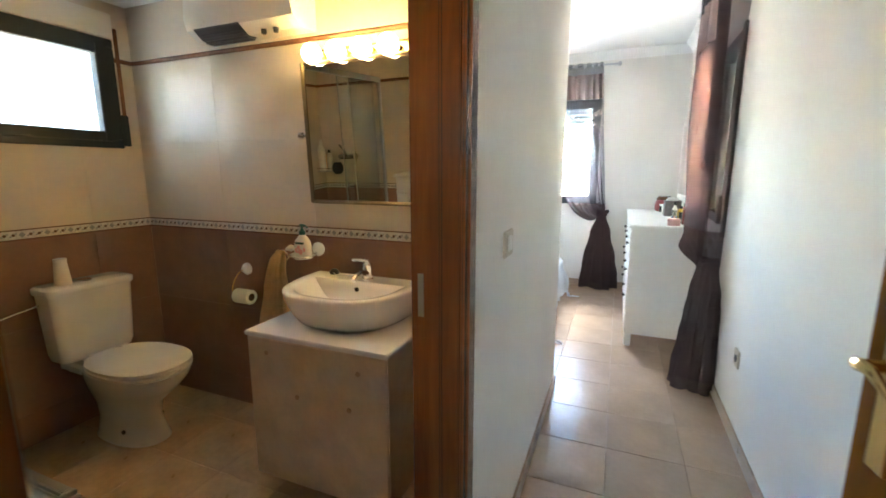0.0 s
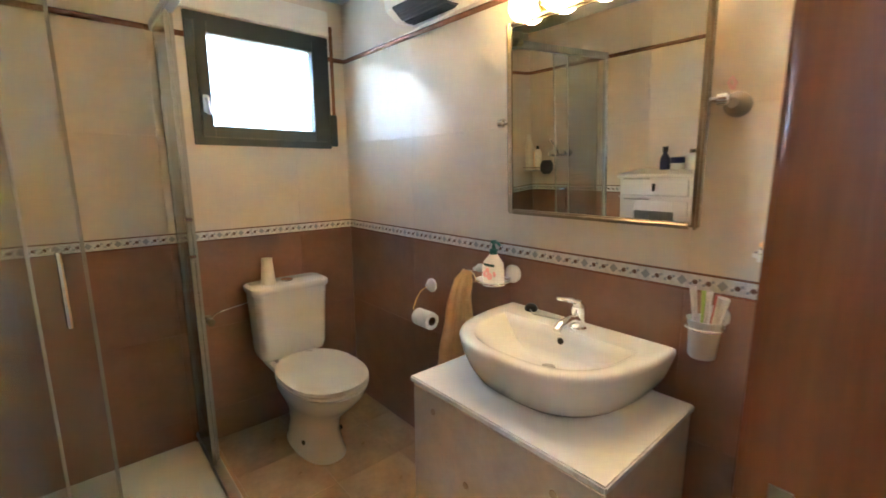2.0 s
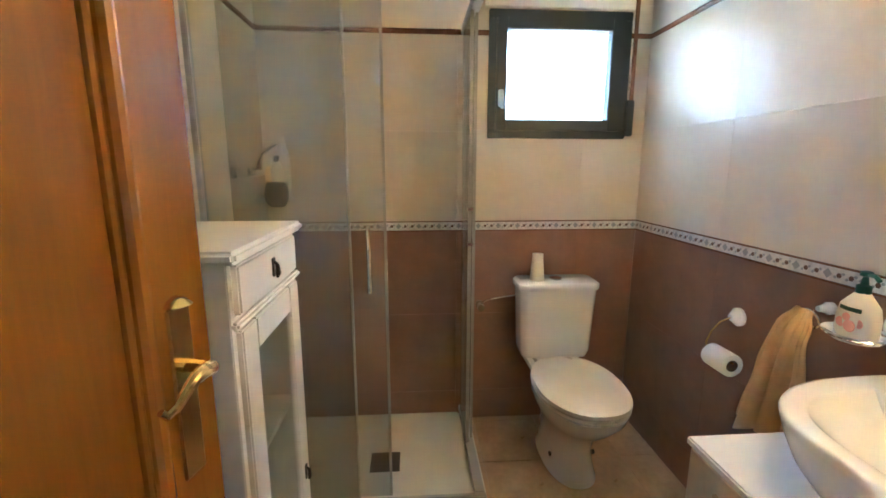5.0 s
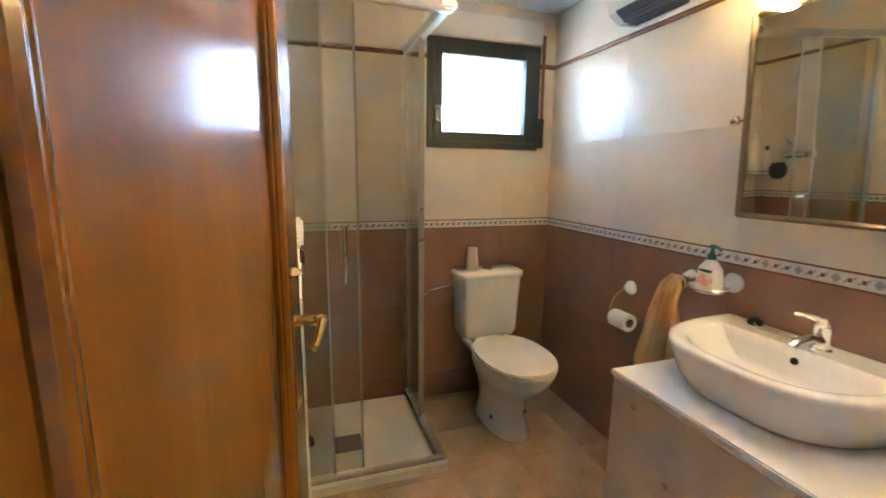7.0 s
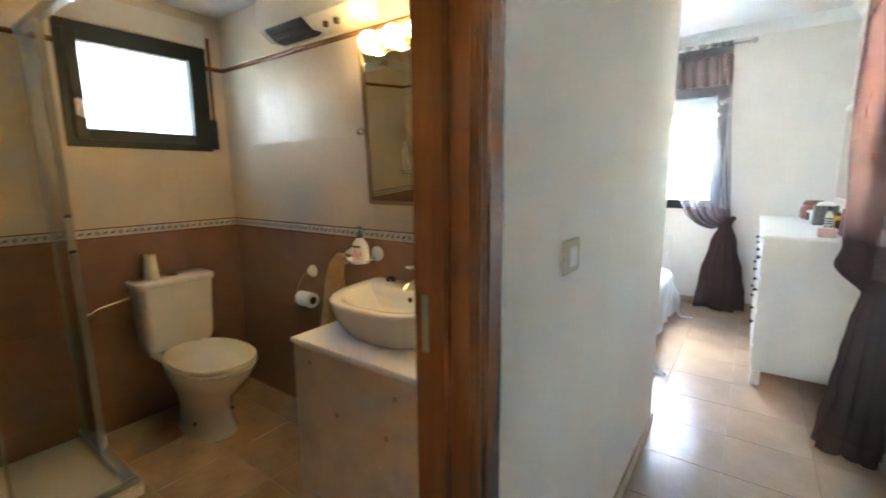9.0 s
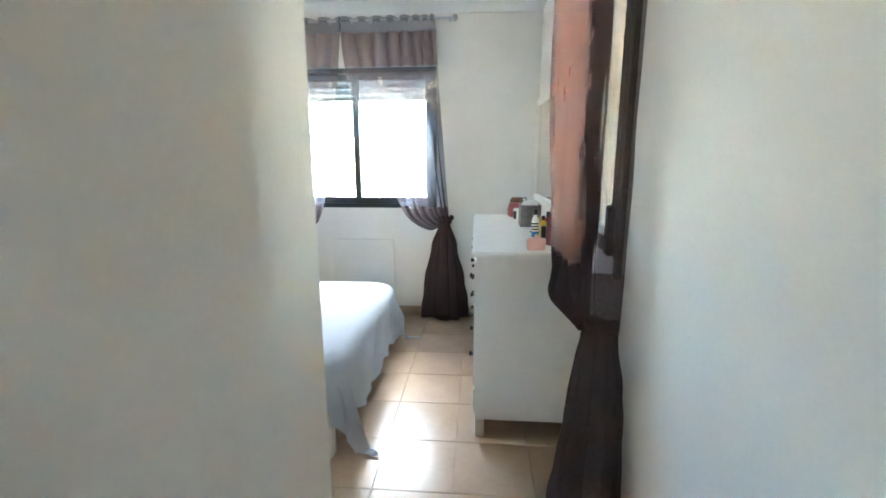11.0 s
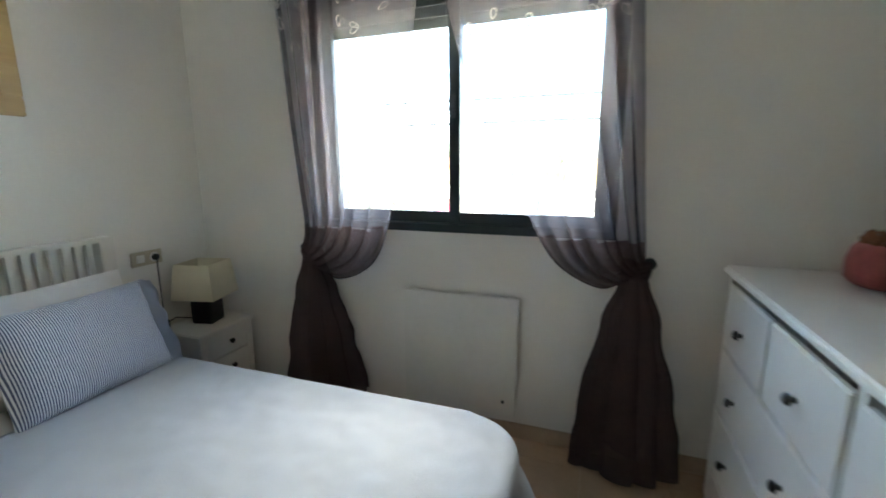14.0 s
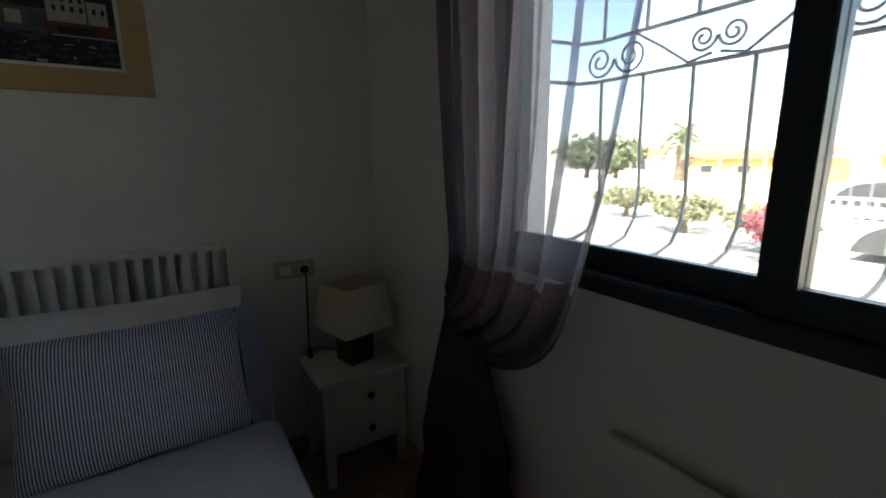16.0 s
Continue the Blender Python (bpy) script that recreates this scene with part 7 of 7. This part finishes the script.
def tiled(parent, u0, u1, place, start, hole=None):
    """Brown tiles, a patterned border, cream tiles, a half-round strip and cream again."""
    rows = [(J0 - 0.434 * (k + 1), J0 - 0.434 * k, BROWN) for k in range(3)] + [(J1 + 0.434 * k, J1 + 0.434 * (k + 1), CREAM) for k in range(2)] + [(S1, BATHCEIL, CREAM)]
    for z0, z1, mats in rows:
        z0, z1 = max(z0, 0.0), min(z1, BATHCEIL)
        for a, b in pieces(u0, u1, 0.62, start):
            for q in minus((a, b, z0, z1), hole) if hole else [(a, b, z0, z1)]:
                tile(parent, mats, q[1] - q[0] - GAP, q[3] - q[2] - GAP, place(q[0] + GAP / 2, q[2] + GAP / 2))
    for a, b in pieces(u0, u1, 0.2, start):
        w = b - a - 0.001
        bm = box(0, w, 0.006, J1 - J0 - 0.006, -0.007, 0.0015, 0.001, seg=1)
        n = max(1, round(w / 0.0335))
        for k in range(n):
            cx, cy, s = w * (k + 0.5) / n, (J1 - J0) / 2, 0.014
            if k % 3 == 1:
                join(bm, loft([[(cx - s, cy, 0.001), (cx, cy - s, 0.001), (cx + s, cy, 0.001), (cx, cy + s, 0.001)], [(cx - s, cy, 0.0022), (cx, cy - s, 0.0022), (cx + s, cy, 0.0022), (cx, cy + s, 0.0022)]]), 1)
            else:
                join(bm, lathe([(0.0075, 0.001), (0.0075, 0.0022)], (cx, cy, 0), 6), 2)
                for d in (-1, 1):
                    join(bm, lathe([(0.0045, 0.001), (0.0045, 0.0022)], (cx + d * 0.011, cy + 0.006 * d, 0), 6), 1)
        for z in (0.0, J1 - J0 - 0.006):
            join(bm, box(0, w, z, z + 0.005, -0.006, 0.003, 0.001, seg=1), 3)
        me = finish(bm, "border_tile", [LISTEL, MOTIF, FLOWER, TRIM], 0)
        ob = new("border_tile", me)
        ob.parent = parent
        ob.matrix_basis = ROOT[parent].inverted() @ place(a + 0.0005, J0)
    for a, b in pieces(u0, u1, 0.31, start):
        for q in minus((a, b, S0, S1), hole) if hole else [(a, b, S0, S1)]:
            w = q[1] - q[0] - 0.001
            bm = loft([[(x, 0.0125 + 0.0115 * math.cos(t), -0.004 + 0.013 * math.sin(t)) for t in [math.pi * j / 8 for j in range(9)]] for x in (0, w)])
            ob = new("strip_tile", finish(bm, "strip_tile", TRIM, 40))
            ob.parent = parent
            ob.matrix_basis = ROOT[parent].inverted() @ place(q[0] + 0.0005, S0)


obs = {o.name: o for o in scene.objects}
axes = lambda o, x, y, z: Matrix(((x[0], y[0], z[0], o[0]), (x[1], y[1], z[1], o[1]), (x[2], y[2], z[2], o[2]), (0, 0, 0, 1)))
tiled(obs["wall_bath_north"], BW, BE - 0.008, lambda u, z: axes((u, BN, z), (1, 0, 0), (0, 0, 1), (0, -1, 0)), BW)
tiled(obs["wall_bath_west"], BS, BN, lambda u, z: axes((BW, u, z), (0, 1, 0), (0, 0, 1), (1, 0, 0)), BN - 0.31 * 7, (B0, B1, BZ0, BZ1))
tiled(obs["wall_bath_south"], BW, BE - 0.008, lambda u, z: axes((BW + BE - 0.008 - u, BS, z), (-1, 0, 0), (0, 0, 1), (0, 1, 0)), BW)
tiled(obs["wall_partition"], D1 + 0.115, BN, lambda u, z: axes((BE - 0.008, u, z), (0, 1, 0), (0, 0, 1), (-1, 0, 0)), BN - 0.31 * 4)
flat = lambda x, y: axes((x, y, 0), (1, 0, 0), (0, 1, 0), (0, 0, 1))
for a, b in pieces(RW, HR, 0.3465, -0.009):
    for c, d in pieces(-1.6, RN, 0.3465, 3.102):
        if d < RS + 0.001 and b < HL + 0.001:
            continue
        a2 = max(a, HL) if (c + d) / 2 < RS else a
        tile(slab, FLOOR, b - a2 - 0.003, d - c - 0.003, flat(a2 + 0.0015, c + 0.0015), "floor_tile")
for a, b in pieces(BW, BE + 0.117, 0.33, SX + 0.02):
    for c, d in pieces(BS, BN, 0.33, SY + 0.03):
        if a > BE - 0.02 and (c < D0 or d > D1):
            c, d = max(c, D0), min(d, D1)
            if d - c < 0.02:
                continue
        if b > BE and not (c >= D0 - 0.001 and d <= D1 + 0.001):
            b = BE
        tile(bslab, BFLOOR, b - a - 0.002, d - c - 0.002, flat(a + 0.001, c + 0.001), "floor_tile")
